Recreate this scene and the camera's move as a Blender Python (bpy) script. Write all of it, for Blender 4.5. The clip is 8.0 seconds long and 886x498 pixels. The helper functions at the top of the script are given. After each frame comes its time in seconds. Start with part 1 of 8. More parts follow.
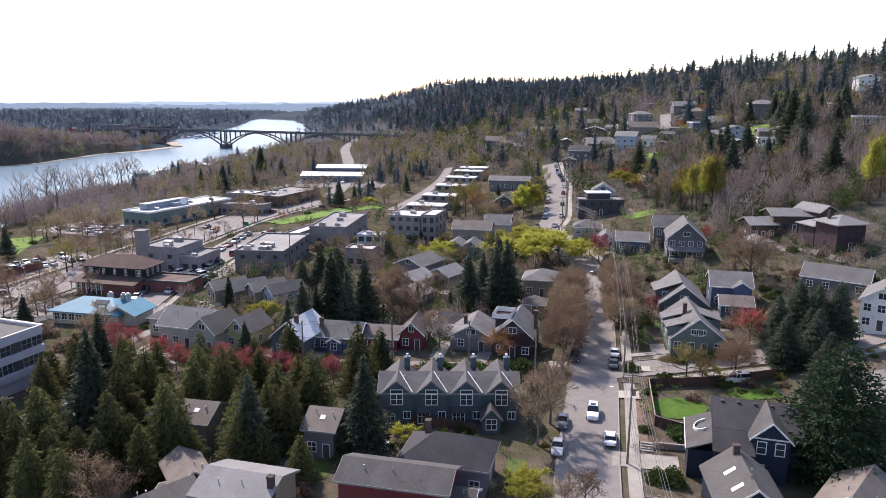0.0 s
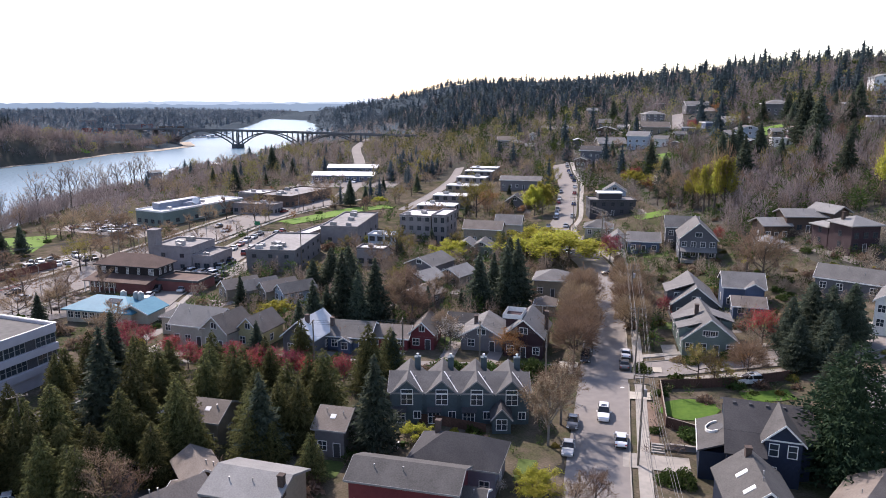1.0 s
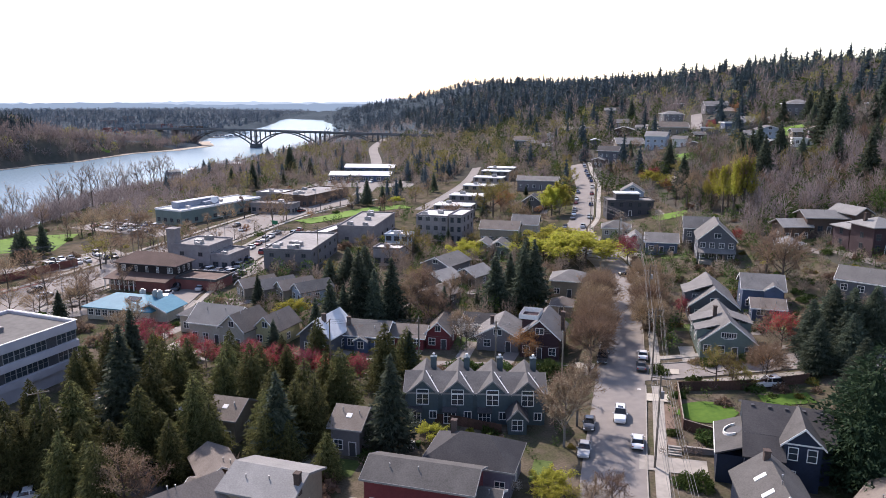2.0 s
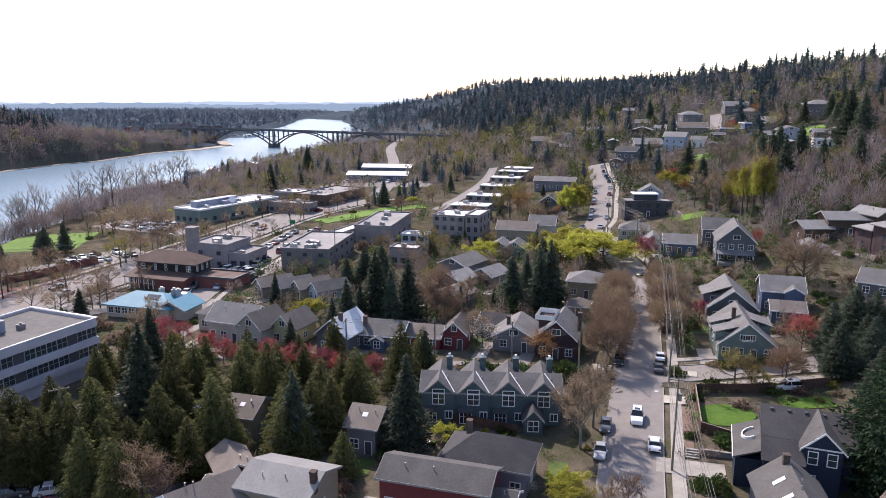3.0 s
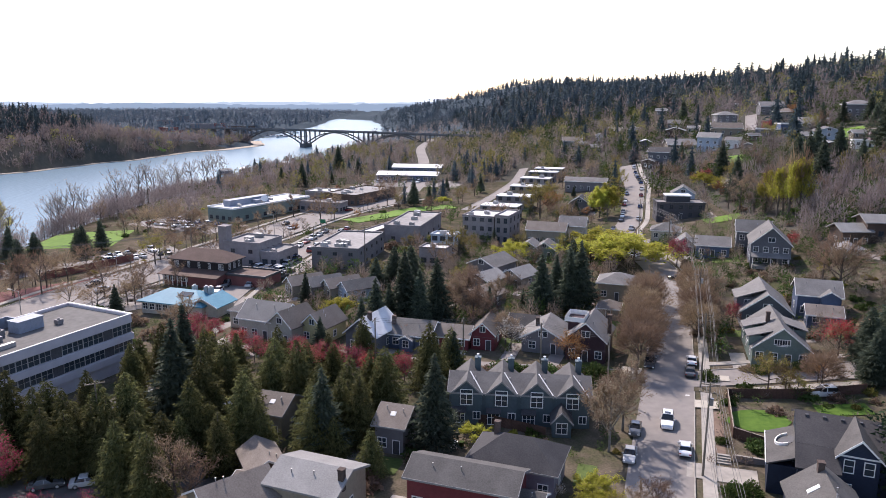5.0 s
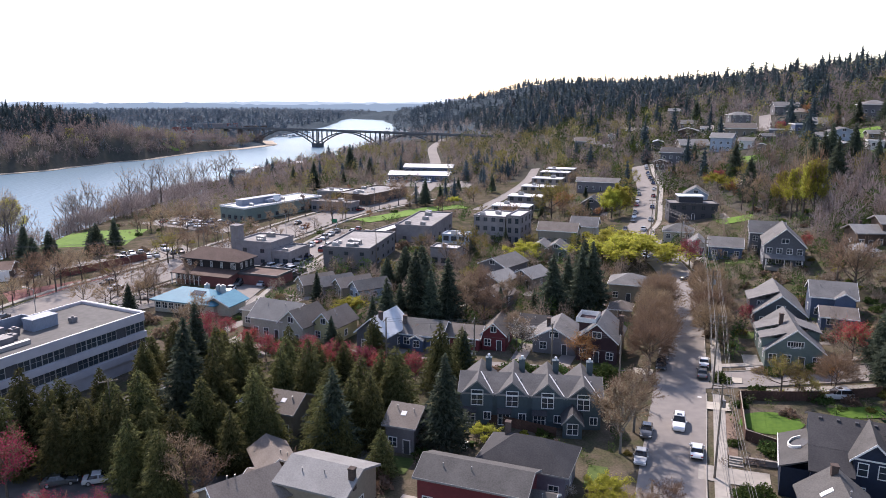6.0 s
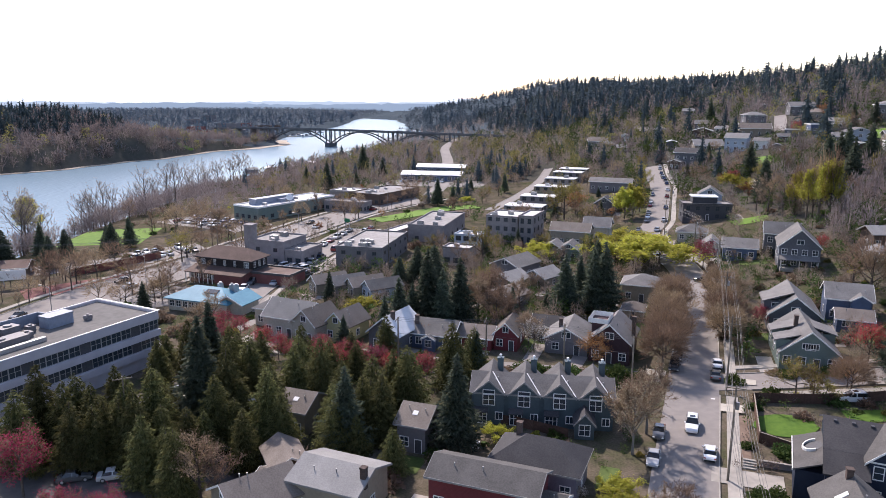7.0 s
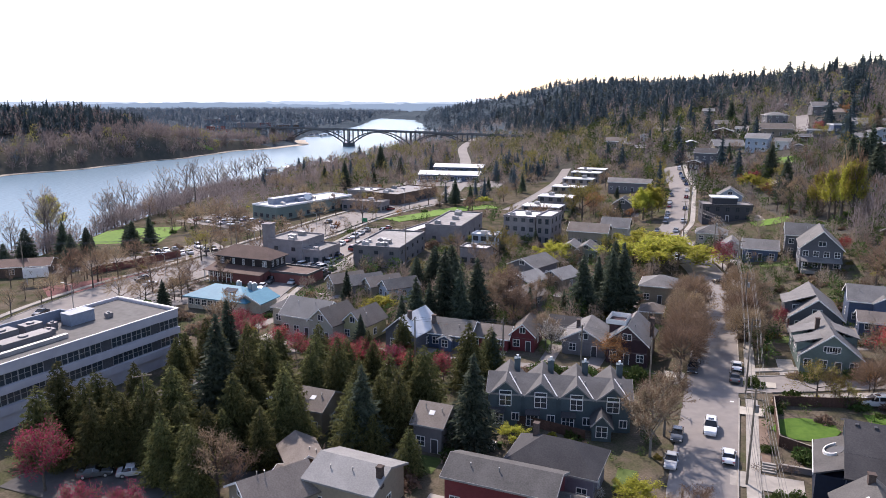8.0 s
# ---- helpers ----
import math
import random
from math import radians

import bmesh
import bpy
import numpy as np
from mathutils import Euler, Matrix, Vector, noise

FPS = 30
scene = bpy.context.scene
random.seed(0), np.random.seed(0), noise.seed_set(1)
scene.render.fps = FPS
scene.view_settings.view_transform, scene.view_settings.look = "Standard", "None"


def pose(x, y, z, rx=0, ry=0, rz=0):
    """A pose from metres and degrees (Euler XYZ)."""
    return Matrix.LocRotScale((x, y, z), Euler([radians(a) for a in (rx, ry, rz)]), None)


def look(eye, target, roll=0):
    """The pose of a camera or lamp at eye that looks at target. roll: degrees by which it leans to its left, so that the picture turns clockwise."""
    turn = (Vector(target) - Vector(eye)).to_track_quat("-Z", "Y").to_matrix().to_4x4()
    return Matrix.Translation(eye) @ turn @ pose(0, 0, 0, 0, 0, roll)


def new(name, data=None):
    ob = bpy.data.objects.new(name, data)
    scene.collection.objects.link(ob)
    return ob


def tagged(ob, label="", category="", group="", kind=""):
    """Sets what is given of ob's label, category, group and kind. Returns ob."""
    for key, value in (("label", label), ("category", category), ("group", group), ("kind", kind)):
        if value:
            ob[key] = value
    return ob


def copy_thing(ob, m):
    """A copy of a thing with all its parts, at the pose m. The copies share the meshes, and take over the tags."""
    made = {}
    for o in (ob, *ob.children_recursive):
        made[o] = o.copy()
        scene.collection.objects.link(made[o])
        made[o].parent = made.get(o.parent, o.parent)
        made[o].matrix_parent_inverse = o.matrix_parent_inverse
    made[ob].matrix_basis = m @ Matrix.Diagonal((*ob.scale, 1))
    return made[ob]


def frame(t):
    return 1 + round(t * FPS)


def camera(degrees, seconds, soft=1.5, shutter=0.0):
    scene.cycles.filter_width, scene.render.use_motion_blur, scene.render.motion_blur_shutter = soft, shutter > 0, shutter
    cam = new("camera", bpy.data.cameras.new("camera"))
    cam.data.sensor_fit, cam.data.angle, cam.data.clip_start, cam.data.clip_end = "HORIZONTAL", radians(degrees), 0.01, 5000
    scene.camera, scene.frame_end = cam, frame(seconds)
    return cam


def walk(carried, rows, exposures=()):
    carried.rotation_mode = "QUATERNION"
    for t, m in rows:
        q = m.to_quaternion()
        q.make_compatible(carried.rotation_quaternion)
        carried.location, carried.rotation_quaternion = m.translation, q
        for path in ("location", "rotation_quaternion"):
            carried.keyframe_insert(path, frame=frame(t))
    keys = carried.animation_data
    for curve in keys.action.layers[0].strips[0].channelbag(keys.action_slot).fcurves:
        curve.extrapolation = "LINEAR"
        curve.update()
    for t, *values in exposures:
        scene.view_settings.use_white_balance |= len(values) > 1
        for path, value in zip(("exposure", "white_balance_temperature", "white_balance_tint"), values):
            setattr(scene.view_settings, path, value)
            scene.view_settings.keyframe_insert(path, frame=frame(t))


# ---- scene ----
# ---- camera: a hovering drone that pans to its left ----
EYE = 50.0
cam = camera(63.54, 8.0, soft=0.85)
PATH = [
    (0.0, -4.758, -12.086, 0.15), (0.5, -4.358, -12.085, 0.15), (1.0, -3.878, -12.095, 0.14),
    (1.5, -3.160, -12.102, 0.12), (1.7, -2.925, -12.102, 0.12), (2.8, -1.415, -12.098, 0.12),
    (3.0, -1.181, -12.098, 0.12), (3.5, -0.590, -12.094, 0.12), (4.0, 0.0, -12.094, 0.11),
    (4.5, 0.616, -12.088, 0.10), (5.0, 1.221, -12.083, 0.11), (5.2, 1.410, -12.083, 0.12),
    (6.3, 2.370, -12.087, 0.14), (6.5, 2.520, -12.088, 0.14), (7.0, 3.141, -12.100, 0.15),
    (7.5, 3.844, -12.104, 0.15), (8.0, 4.550, -12.107, 0.14),
]
walk(cam, [(t, pose(0, 0, EYE, 90 + pitch, 0, yaw) @ pose(0, 0, 0, 0, 0, roll)) for t, yaw, pitch, roll in PATH],
     ((0.0, 0.86, 6750, 22.0), (8.0, 0.86, 6750, 22.0)))

# ---- sky and sun ----
SUN_AZ, SUN_EL = -27.0, 43.0   # degrees clockwise from +y, and above the horizon
world = bpy.data.worlds.new("world")
scene.world = world
world.use_nodes = True
wn = world.node_tree.nodes
sky = wn.new("ShaderNodeTexSky")
sky.sky_type = "NISHITA"
sky.sun_disc = False
sky.sun_elevation, sky.sun_rotation = radians(SUN_EL), radians(SUN_AZ)
sky.air_density, sky.dust_density, sky.ozone_density = 1.0, 0.8, 1.0
world.node_tree.links.new(sky.outputs[0], wn["Background"].inputs[0])
wn["Background"].inputs[1].default_value = 0.15
lamp = bpy.data.lights.new("sun", "SUN")
lamp.energy, lamp.angle, lamp.color = 3.6, radians(0.6), (1.0, 0.95, 0.87)
sun = new("sun", lamp)
a, e = radians(SUN_AZ), radians(SUN_EL)
sun.matrix_world = look((0, 0, 300), Vector((0, 0, 300)) - Vector((math.sin(a) * math.cos(e), math.cos(a) * math.cos(e), math.sin(e))))


# ---- lie of the land ----
def smooth(a, b, v):
    t = min(1.0, max(0.0, (v - a) / (b - a)))
    return t * t * (3 - 2 * t)


def bump(x, y, cx, cy, rx, ry):
    return math.exp(-((x - cx) / rx) ** 2 - ((y - cy) / ry) ** 2)


def course(y, stops):
    """The value at y along a few (y, value) stops, eased between them."""
    for (a, u), (b, v) in zip(stops, stops[1:]):
        if y < b:
            return u + (v - u) * smooth(a, b, y)
    return stops[-1][1]


NEAR_BANK = ((-600, -150), (600, -180), (740, -150), (890, -146), (1030, -134), (1260, -118), (1550, -176), (1830, -222), (2000, -330), (2600, -340))
FAR_BANK = ((-600, -420), (526, -388), (597, -352), (658, -338), (700, -316), (782, -305), (850, -266), (905, -252), (1000, -278), (1097, -292), (1430, -285), (1605, -300), (1870, -326), (2600, -330))


def near_bank(y):
    return course(y, NEAR_BANK)


def far_bank(y):
    return course(y, FAR_BANK)


WATER = -12.0


def ground(x, y):
    z = -0.02 * min(max(-x - 20, 0), 140)
    if x < -300:
        z = -5 + 33 * bump(x, y, -455, 700, 120, 110) + 6 * smooth(-380, -700, x)
    s = x - (75 - 0.085 * y if y < 700 else 15.5 + 0.035 * (y - 700))
    if s > -40:
        soft = s if s > 40 else (s + 40) ** 2 / 160
        z += 0.2 * min(soft, 350) + 0.02 * max(0, soft - 350)
    z += 30 * bump(x, y, 110, 1050, 110, 190) + 58 * bump(x, y, 150, 2050, 230, 300)
    z += 4 * bump(x, y, 420, 700, 200, 300)
    inside = min(near_bank(y) - x, x - far_bank(y))
    k = smooth(-22, 8, inside)
    z = z * (1 - k) - 17 * k
    if y > 330 and -300 < x < 0:   # the low shelf of river flats
        z -= 6.0 * smooth(330, 480, y) * smooth(-95, -20, near_bank(y) - x) * (1 - k)
    return z


# ---- materials ----
def nodes(name):
    m = bpy.data.materials.new(name)
    m.use_nodes = True
    n = m.node_tree.nodes
    return m, n, m.node_tree.links, n["Principled BSDF"]


def surface(name, c1, c2, rough=0.8, fine=3.0, coarse=0.15, bump_size=0.0, metal=0.0, spread=0.25, spec=0.3):
    """Two colours mixed by coarse and fine noise, with a little variation from thing to thing."""
    m, n, l, b = nodes(name)
    co = n.new("ShaderNodeTexCoord")
    na, nb = n.new("ShaderNodeTexNoise"), n.new("ShaderNodeTexNoise")
    na.inputs["Scale"].default_value, nb.inputs["Scale"].default_value = fine, coarse
    na.inputs["Detail"].default_value, nb.inputs["Detail"].default_value = 4, 3
    l.new(co.outputs["Object"], na.inputs["Vector"]), l.new(co.outputs["Object"], nb.inputs["Vector"])
    add = n.new("ShaderNodeMath")
    l.new(na.outputs["Fac"], add.inputs[0]), l.new(nb.outputs["Fac"], add.inputs[1])
    ramp = n.new("ShaderNodeMapRange")
    ramp.inputs[1].default_value, ramp.inputs[2].default_value = 0.7, 1.3
    l.new(add.outputs[0], ramp.inputs[0])
    mix = n.new("ShaderNodeMix")
    mix.data_type = "RGBA"
    mix.inputs["A"].default_value, mix.inputs["B"].default_value = (*c1, 1), (*c2, 1)
    l.new(ramp.outputs[0], mix.inputs["Factor"])
    info, hsv = n.new("ShaderNodeObjectInfo"), n.new("ShaderNodeHueSaturation")
    val = n.new("ShaderNodeMapRange")
    val.inputs[3].default_value, val.inputs[4].default_value = 1 - spread, 1 + spread
    l.new(info.outputs["Random"], val.inputs[0]), l.new(val.outputs[0], hsv.inputs["Value"])
    l.new(mix.outputs["Result"], hsv.inputs["Color"]), l.new(hsv.outputs[0], b.inputs["Base Color"])
    b.inputs["Roughness"].default_value, b.inputs["Metallic"].default_value = rough, metal
    b.inputs["Specular IOR Level"].default_value = spec
    if bump_size:
        bp = n.new("ShaderNodeBump")
        bp.inputs["Strength"].default_value, bp.inputs["Distance"].default_value = 0.6, bump_size
        l.new(na.outputs["Fac"], bp.inputs["Height"]), l.new(bp.outputs[0], b.inputs["Normal"])
    return m


def siding(name, c, rough=0.6):
    """Painted lap boards: fine level grooves and faint weathering."""
    m = surface(name, tuple(v * 0.86 for v in c), tuple(min(1, v * 1.12) for v in c), rough, 2.0, 0.3, spread=0.1)
    n, l = m.node_tree.nodes, m.node_tree.links
    co, sp = n.new("ShaderNodeTexCoord"), n.new("ShaderNodeSeparateXYZ")
    l.new(co.outputs["Object"], sp.inputs[0])
    mul, fr = n.new("ShaderNodeMath"), n.new("ShaderNodeMath")
    mul.operation, fr.operation = "MULTIPLY", "FRACT"
    mul.inputs[1].default_value = 6.0
    l.new(sp.outputs["Z"], mul.inputs[0]), l.new(mul.outputs[0], fr.inputs[0])
    bp = n.new("ShaderNodeBump")
    bp.inputs["Strength"].default_value, bp.inputs["Distance"].default_value = 0.7, 0.03
    l.new(fr.outputs[0], bp.inputs["Height"]), l.new(bp.outputs[0], n["Principled BSDF"].inputs["Normal"])
    return m


def foliage(name, c1, c2, trans=0.35, rough=0.6, big=0.06):
    """Leaves: every leaf its own tone between two colours, lit through from behind."""
    m, n, l, b = nodes(name)
    geo, info = n.new("ShaderNodeNewGeometry"), n.new("ShaderNodeObjectInfo")
    co, nz = n.new("ShaderNodeTexCoord"), n.new("ShaderNodeTexNoise")
    nz.inputs["Scale"].default_value = big
    nz.inputs["Detail"].default_value = 2
    l.new(geo.outputs["Position"], nz.inputs["Vector"])
    a1, a2 = n.new("ShaderNodeMath"), n.new("ShaderNodeMath")
    l.new(geo.outputs["Random Per Island"], a1.inputs[0]), l.new(nz.outputs["Fac"], a1.inputs[1])
    a2.operation = "MULTIPLY_ADD"
    l.new(a1.outputs[0], a2.inputs[0])
    a2.inputs[1].default_value, a2.inputs[2].default_value = 0.9, -0.4
    mix = n.new("ShaderNodeMix")
    mix.data_type, mix.clamp_factor = "RGBA", True
    mix.inputs["A"].default_value, mix.inputs["B"].default_value = (*c1, 1), (*c2, 1)
    l.new(a2.outputs[0], mix.inputs["Factor"])
    hsv, hue, val = n.new("ShaderNodeHueSaturation"), n.new("ShaderNodeMapRange"), n.new("ShaderNodeMapRange")
    hue.inputs[3].default_value, hue.inputs[4].default_value = 0.485, 0.515
    val.inputs[3].default_value, val.inputs[4].default_value = 0.75, 1.25
    l.new(info.outputs["Random"], hue.inputs[0]), l.new(info.outputs["Random"], val.inputs[0])
    l.new(hue.outputs[0], hsv.inputs["Hue"]), l.new(val.outputs[0], hsv.inputs["Value"])
    l.new(mix.outputs["Result"], hsv.inputs["Color"]), l.new(hsv.outputs[0], b.inputs["Base Color"])
    b.inputs["Roughness"].default_value, b.inputs["Specular IOR Level"].default_value = rough, 0.04
    tr, ms = n.new("ShaderNodeBsdfTranslucent"), n.new("ShaderNodeMixShader")
    l.new(hsv.outputs[0], tr.inputs["Color"])
    ms.inputs[0].default_value = trans
    l.new(b.outputs[0], ms.inputs[1]), l.new(tr.outputs[0], ms.inputs[2])
    l.new(ms.outputs[0], n["Material Output"].inputs["Surface"])
    return m


def glass(name, c=(0.02, 0.025, 0.03), rough=0.05):
    m, n, l, b = nodes(name)
    b.inputs["Base Color"].default_value = (*c, 1)
    b.inputs["Roughness"].default_value, b.inputs["Specular IOR Level"].default_value = rough, 0.6
    return m


def metal_paint(name, c, rough=0.25):
    m, n, l, b = nodes(name)
    b.inputs["Base Color"].default_value = (*c, 1)
    b.inputs["Roughness"].default_value, b.inputs["Coat Weight"].default_value = rough, 0.6
    b.inputs["Metallic"].default_value = 0.15
    return m


ASPHALT = surface("asphalt", (0.172, 0.157, 0.147), (0.228, 0.207, 0.191), 0.9, 0.7, 0.05, spread=0.04)
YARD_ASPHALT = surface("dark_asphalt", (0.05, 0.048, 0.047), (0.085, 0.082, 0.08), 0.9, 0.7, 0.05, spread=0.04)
CONCRETE = surface("concrete", (0.22, 0.205, 0.185), (0.33, 0.305, 0.27), 0.9, 1.0, 0.15, spread=0.08)
# pale concrete of the kerb corners, with bright sun put into its colour
PALE_SUNLIT_CONCRETE = surface("pale_concrete", (0.36, 0.33, 0.28), (0.46, 0.425, 0.36), 0.9, 1.0, 0.3, spread=0.08)
PAINT_LINE = surface("road_paint", (0.55, 0.55, 0.52), (0.72, 0.72, 0.7), 0.7)
SHINGLE = surface("grey_shingle", (0.095, 0.092, 0.09), (0.168, 0.162, 0.156), 0.85, 5.0, 0.35, 0.03, spread=0.2)
SHINGLE_DARK = surface("charcoal_shingle", (0.03, 0.03, 0.034), (0.058, 0.056, 0.058), 0.85, 5.0, 0.35, 0.03, spread=0.15)
SHINGLE_LIGHT = surface("pale_grey_shingle", (0.15, 0.148, 0.145), (0.22, 0.217, 0.21), 0.85, 5.0, 0.35, 0.03, spread=0.15)
SHINGLE_BROWN = surface("brown_shingle", (0.118, 0.099, 0.085), (0.19, 0.163, 0.142), 0.85, 5.0, 0.35, 0.03, spread=0.2)
SHINGLE_ROW = surface("mottled_grey_shingle", (0.068, 0.066, 0.067), (0.12, 0.117, 0.117), 0.88, 5.0, 0.4, 0.03, spread=0.05)
SHINGLE_MID = surface("weathered_shingle", (0.06, 0.057, 0.055), (0.105, 0.1, 0.096), 0.9, 5.0, 0.35, 0.03, spread=0.1)
METAL_WHITE = surface("white_roof_metal", (0.6, 0.6, 0.6), (0.74, 0.74, 0.73), 0.45, 1.0, 0.2, spread=0.05)
METAL_BLUE = surface("blue_roof_metal", (0.05, 0.19, 0.27), (0.08, 0.255, 0.34), 0.6, 1.5, 0.2, spread=0.02)
MEMBRANE = surface("grey_roof_membrane", (0.17, 0.16, 0.155), (0.27, 0.26, 0.25), 0.9, 0.8, 0.08, spread=0.15)
MEMBRANE_WHITE = surface("white_roof_membrane", (0.5, 0.49, 0.47), (0.66, 0.65, 0.63), 0.85, 0.8, 0.1, spread=0.12)
WHITE_TRIM = surface("white_painted_wood", (0.62, 0.61, 0.59), (0.75, 0.74, 0.72), 0.6, spread=0.06)
GREY_TRIM = surface("weathered_trim", (0.2, 0.195, 0.19), (0.3, 0.29, 0.28), 0.7, spread=0.1)
DARK_TRIM = surface("dark_painted_wood", (0.04, 0.04, 0.045), (0.07, 0.07, 0.075), 0.6, spread=0.1)
BRICK = surface("red_brick", (0.12, 0.045, 0.042), (0.19, 0.072, 0.064), 0.9, 6.0, 0.5, 0.02)
CHIMNEY_BRICK = surface("sooty_brick", (0.06, 0.042, 0.037), (0.11, 0.08, 0.068), 0.9, 6.0, 0.5, 0.02)
ROOF_RUST = surface("red_brown_shingle", (0.075, 0.046, 0.038), (0.125, 0.08, 0.066), 0.85, 5.0, 0.35, 0.03, spread=0.05)
OFFICE_ROOF = surface("dark_roof_membrane", (0.09, 0.086, 0.082), (0.14, 0.134, 0.128), 0.9, 0.8, 0.08, spread=0.02)
SAND = surface("river_sand", (0.28, 0.23, 0.18), (0.4, 0.34, 0.27), 0.95, 0.5, 0.05)
FENCE_WOOD = surface("fence_wood", (0.065, 0.036, 0.027), (0.12, 0.066, 0.048), 0.85, 4.0, 0.5, spread=0.25)
POLE_WOOD = surface("pole_wood", (0.14, 0.115, 0.09), (0.23, 0.195, 0.155), 0.9, 3.0, 0.5)
BARK = surface("bark", (0.06, 0.048, 0.04), (0.12, 0.1, 0.085), 0.95, 4.0, 0.4, spread=0.2)
BARK_PALE = surface("pale_bark", (0.13, 0.115, 0.1), (0.22, 0.2, 0.175), 0.95, 4.0, 0.4, spread=0.2)
STEEL = surface("galvanised_steel", (0.26, 0.26, 0.265), (0.36, 0.36, 0.365), 0.5, metal=0.5)
# cable grey raised to show sunlight on the wires
WIRE = surface("weathered_cable", (0.1, 0.095, 0.09), (0.17, 0.165, 0.155), 0.6)
RUBBER = surface("black_rubber", (0.015, 0.015, 0.015), (0.03, 0.03, 0.03), 0.8)
GLASS = glass("window_glass", (0.035, 0.045, 0.055))
CAR_GLASS = glass("car_glass", (0.012, 0.014, 0.016))
LAWN = surface("lawn_grass", (0.038, 0.088, 0.008), (0.07, 0.135, 0.014), 0.95, 1.2, 0.2, 0.03, spread=0.1)
YARD_LAWN = surface("yard_grass", (0.05, 0.078, 0.018), (0.085, 0.12, 0.03), 0.95, 2.0, 0.3, 0.03, spread=0.15)
PARK_LAWN = surface("park_grass", (0.075, 0.15, 0.016), (0.12, 0.21, 0.026), 0.95, 0.7, 0.08, 0.03, spread=0.05)
SOIL = surface("garden_soil", (0.11, 0.075, 0.055), (0.18, 0.13, 0.1), 0.95, 1.5, 0.2, 0.03)
BRIDGE_GREY = surface("bridge_paint", (0.085, 0.09, 0.098), (0.13, 0.135, 0.145), 0.7, 0.5, 0.05)

BLACK_SIDING = siding("black_brown_siding", (0.022, 0.018, 0.019))
TEAL = siding("teal_siding", (0.07, 0.098, 0.11))
RED = siding("red_siding", (0.15, 0.03, 0.036))
NAVY = siding("navy_siding", (0.016, 0.026, 0.05))
SAGE = siding("sage_siding", (0.135, 0.18, 0.165))
GREYW = siding("grey_siding", (0.155, 0.148, 0.156))
DGREY = siding("slate_siding", (0.095, 0.10, 0.115))
SLATE_DARK = siding("dark_slate_siding", (0.05, 0.05, 0.06))
TAN = siding("tan_siding", (0.26, 0.22, 0.17))
CREAM = siding("cream_siding", (0.4, 0.37, 0.31))
WHITEW = siding("white_siding", (0.66, 0.66, 0.65))
YELLOWW = siding("yellow_siding", (0.42, 0.37, 0.2))
BROWNW = siding("brown_siding", (0.085, 0.058, 0.046))
BLUEW = siding("blue_siding", (0.075, 0.105, 0.17))
PALEBLUE = siding("pale_blue_siding", (0.32, 0.38, 0.45))
PLANT = siding("plant_panel", (0.2, 0.23, 0.29))
MAROON = siding("maroon_siding", (0.055, 0.03, 0.036))
PURPLE = siding("mauve_grey_siding", (0.16, 0.15, 0.19))
STUCCO = surface("stucco", (0.17, 0.153, 0.155), (0.245, 0.223, 0.222), 0.9, 1.0, 0.2)
STUCCO_WHITE = surface("office_cladding", (0.36, 0.335, 0.36), (0.45, 0.42, 0.445), 0.8, 0.6, 0.1, spread=0.03)

CEDAR = foliage("cedar_needles", (0.042, 0.047, 0.019), (0.155, 0.152, 0.062), 0.38)
FIR = foliage("fir_needles", (0.043, 0.06, 0.046), (0.122, 0.146, 0.1), 0.4)
SPRUCE = foliage("blue_green_needles", (0.016, 0.03, 0.017), (0.042, 0.066, 0.034), 0.25)
LIME = foliage("spring_leaves", (0.27, 0.265, 0.04), (0.47, 0.455, 0.09), 0.55)
WILLOW = foliage("yellow_catkins", (0.28, 0.235, 0.05), (0.47, 0.4, 0.1), 0.5)
OLIVE = foliage("olive_buds", (0.13, 0.115, 0.03), (0.26, 0.22, 0.07), 0.4)
BUDS = foliage("brown_buds", (0.14, 0.1, 0.072), (0.29, 0.21, 0.15), 0.35)
REDBUD = foliage("crimson_blossom", (0.23, 0.026, 0.05), (0.43, 0.085, 0.12), 0.4)
RUST = foliage("rust_buds", (0.2, 0.08, 0.04), (0.34, 0.16, 0.07), 0.4)
BLOSSOM = foliage("white_blossom", (0.5, 0.45, 0.42), (0.72, 0.68, 0.62), 0.4)
TWIG = foliage("bare_twigs", (0.155, 0.108, 0.074), (0.32, 0.226, 0.15), 0.35)
GREY_TWIG = foliage("grey_twigs", (0.14, 0.12, 0.108), (0.28, 0.24, 0.212), 0.35)
TANBUD = foliage("tan_buds", (0.27, 0.225, 0.15), (0.46, 0.39, 0.27), 0.45)
SHRUB = foliage("shrub_leaves", (0.03, 0.055, 0.018), (0.085, 0.12, 0.035), 0.3)


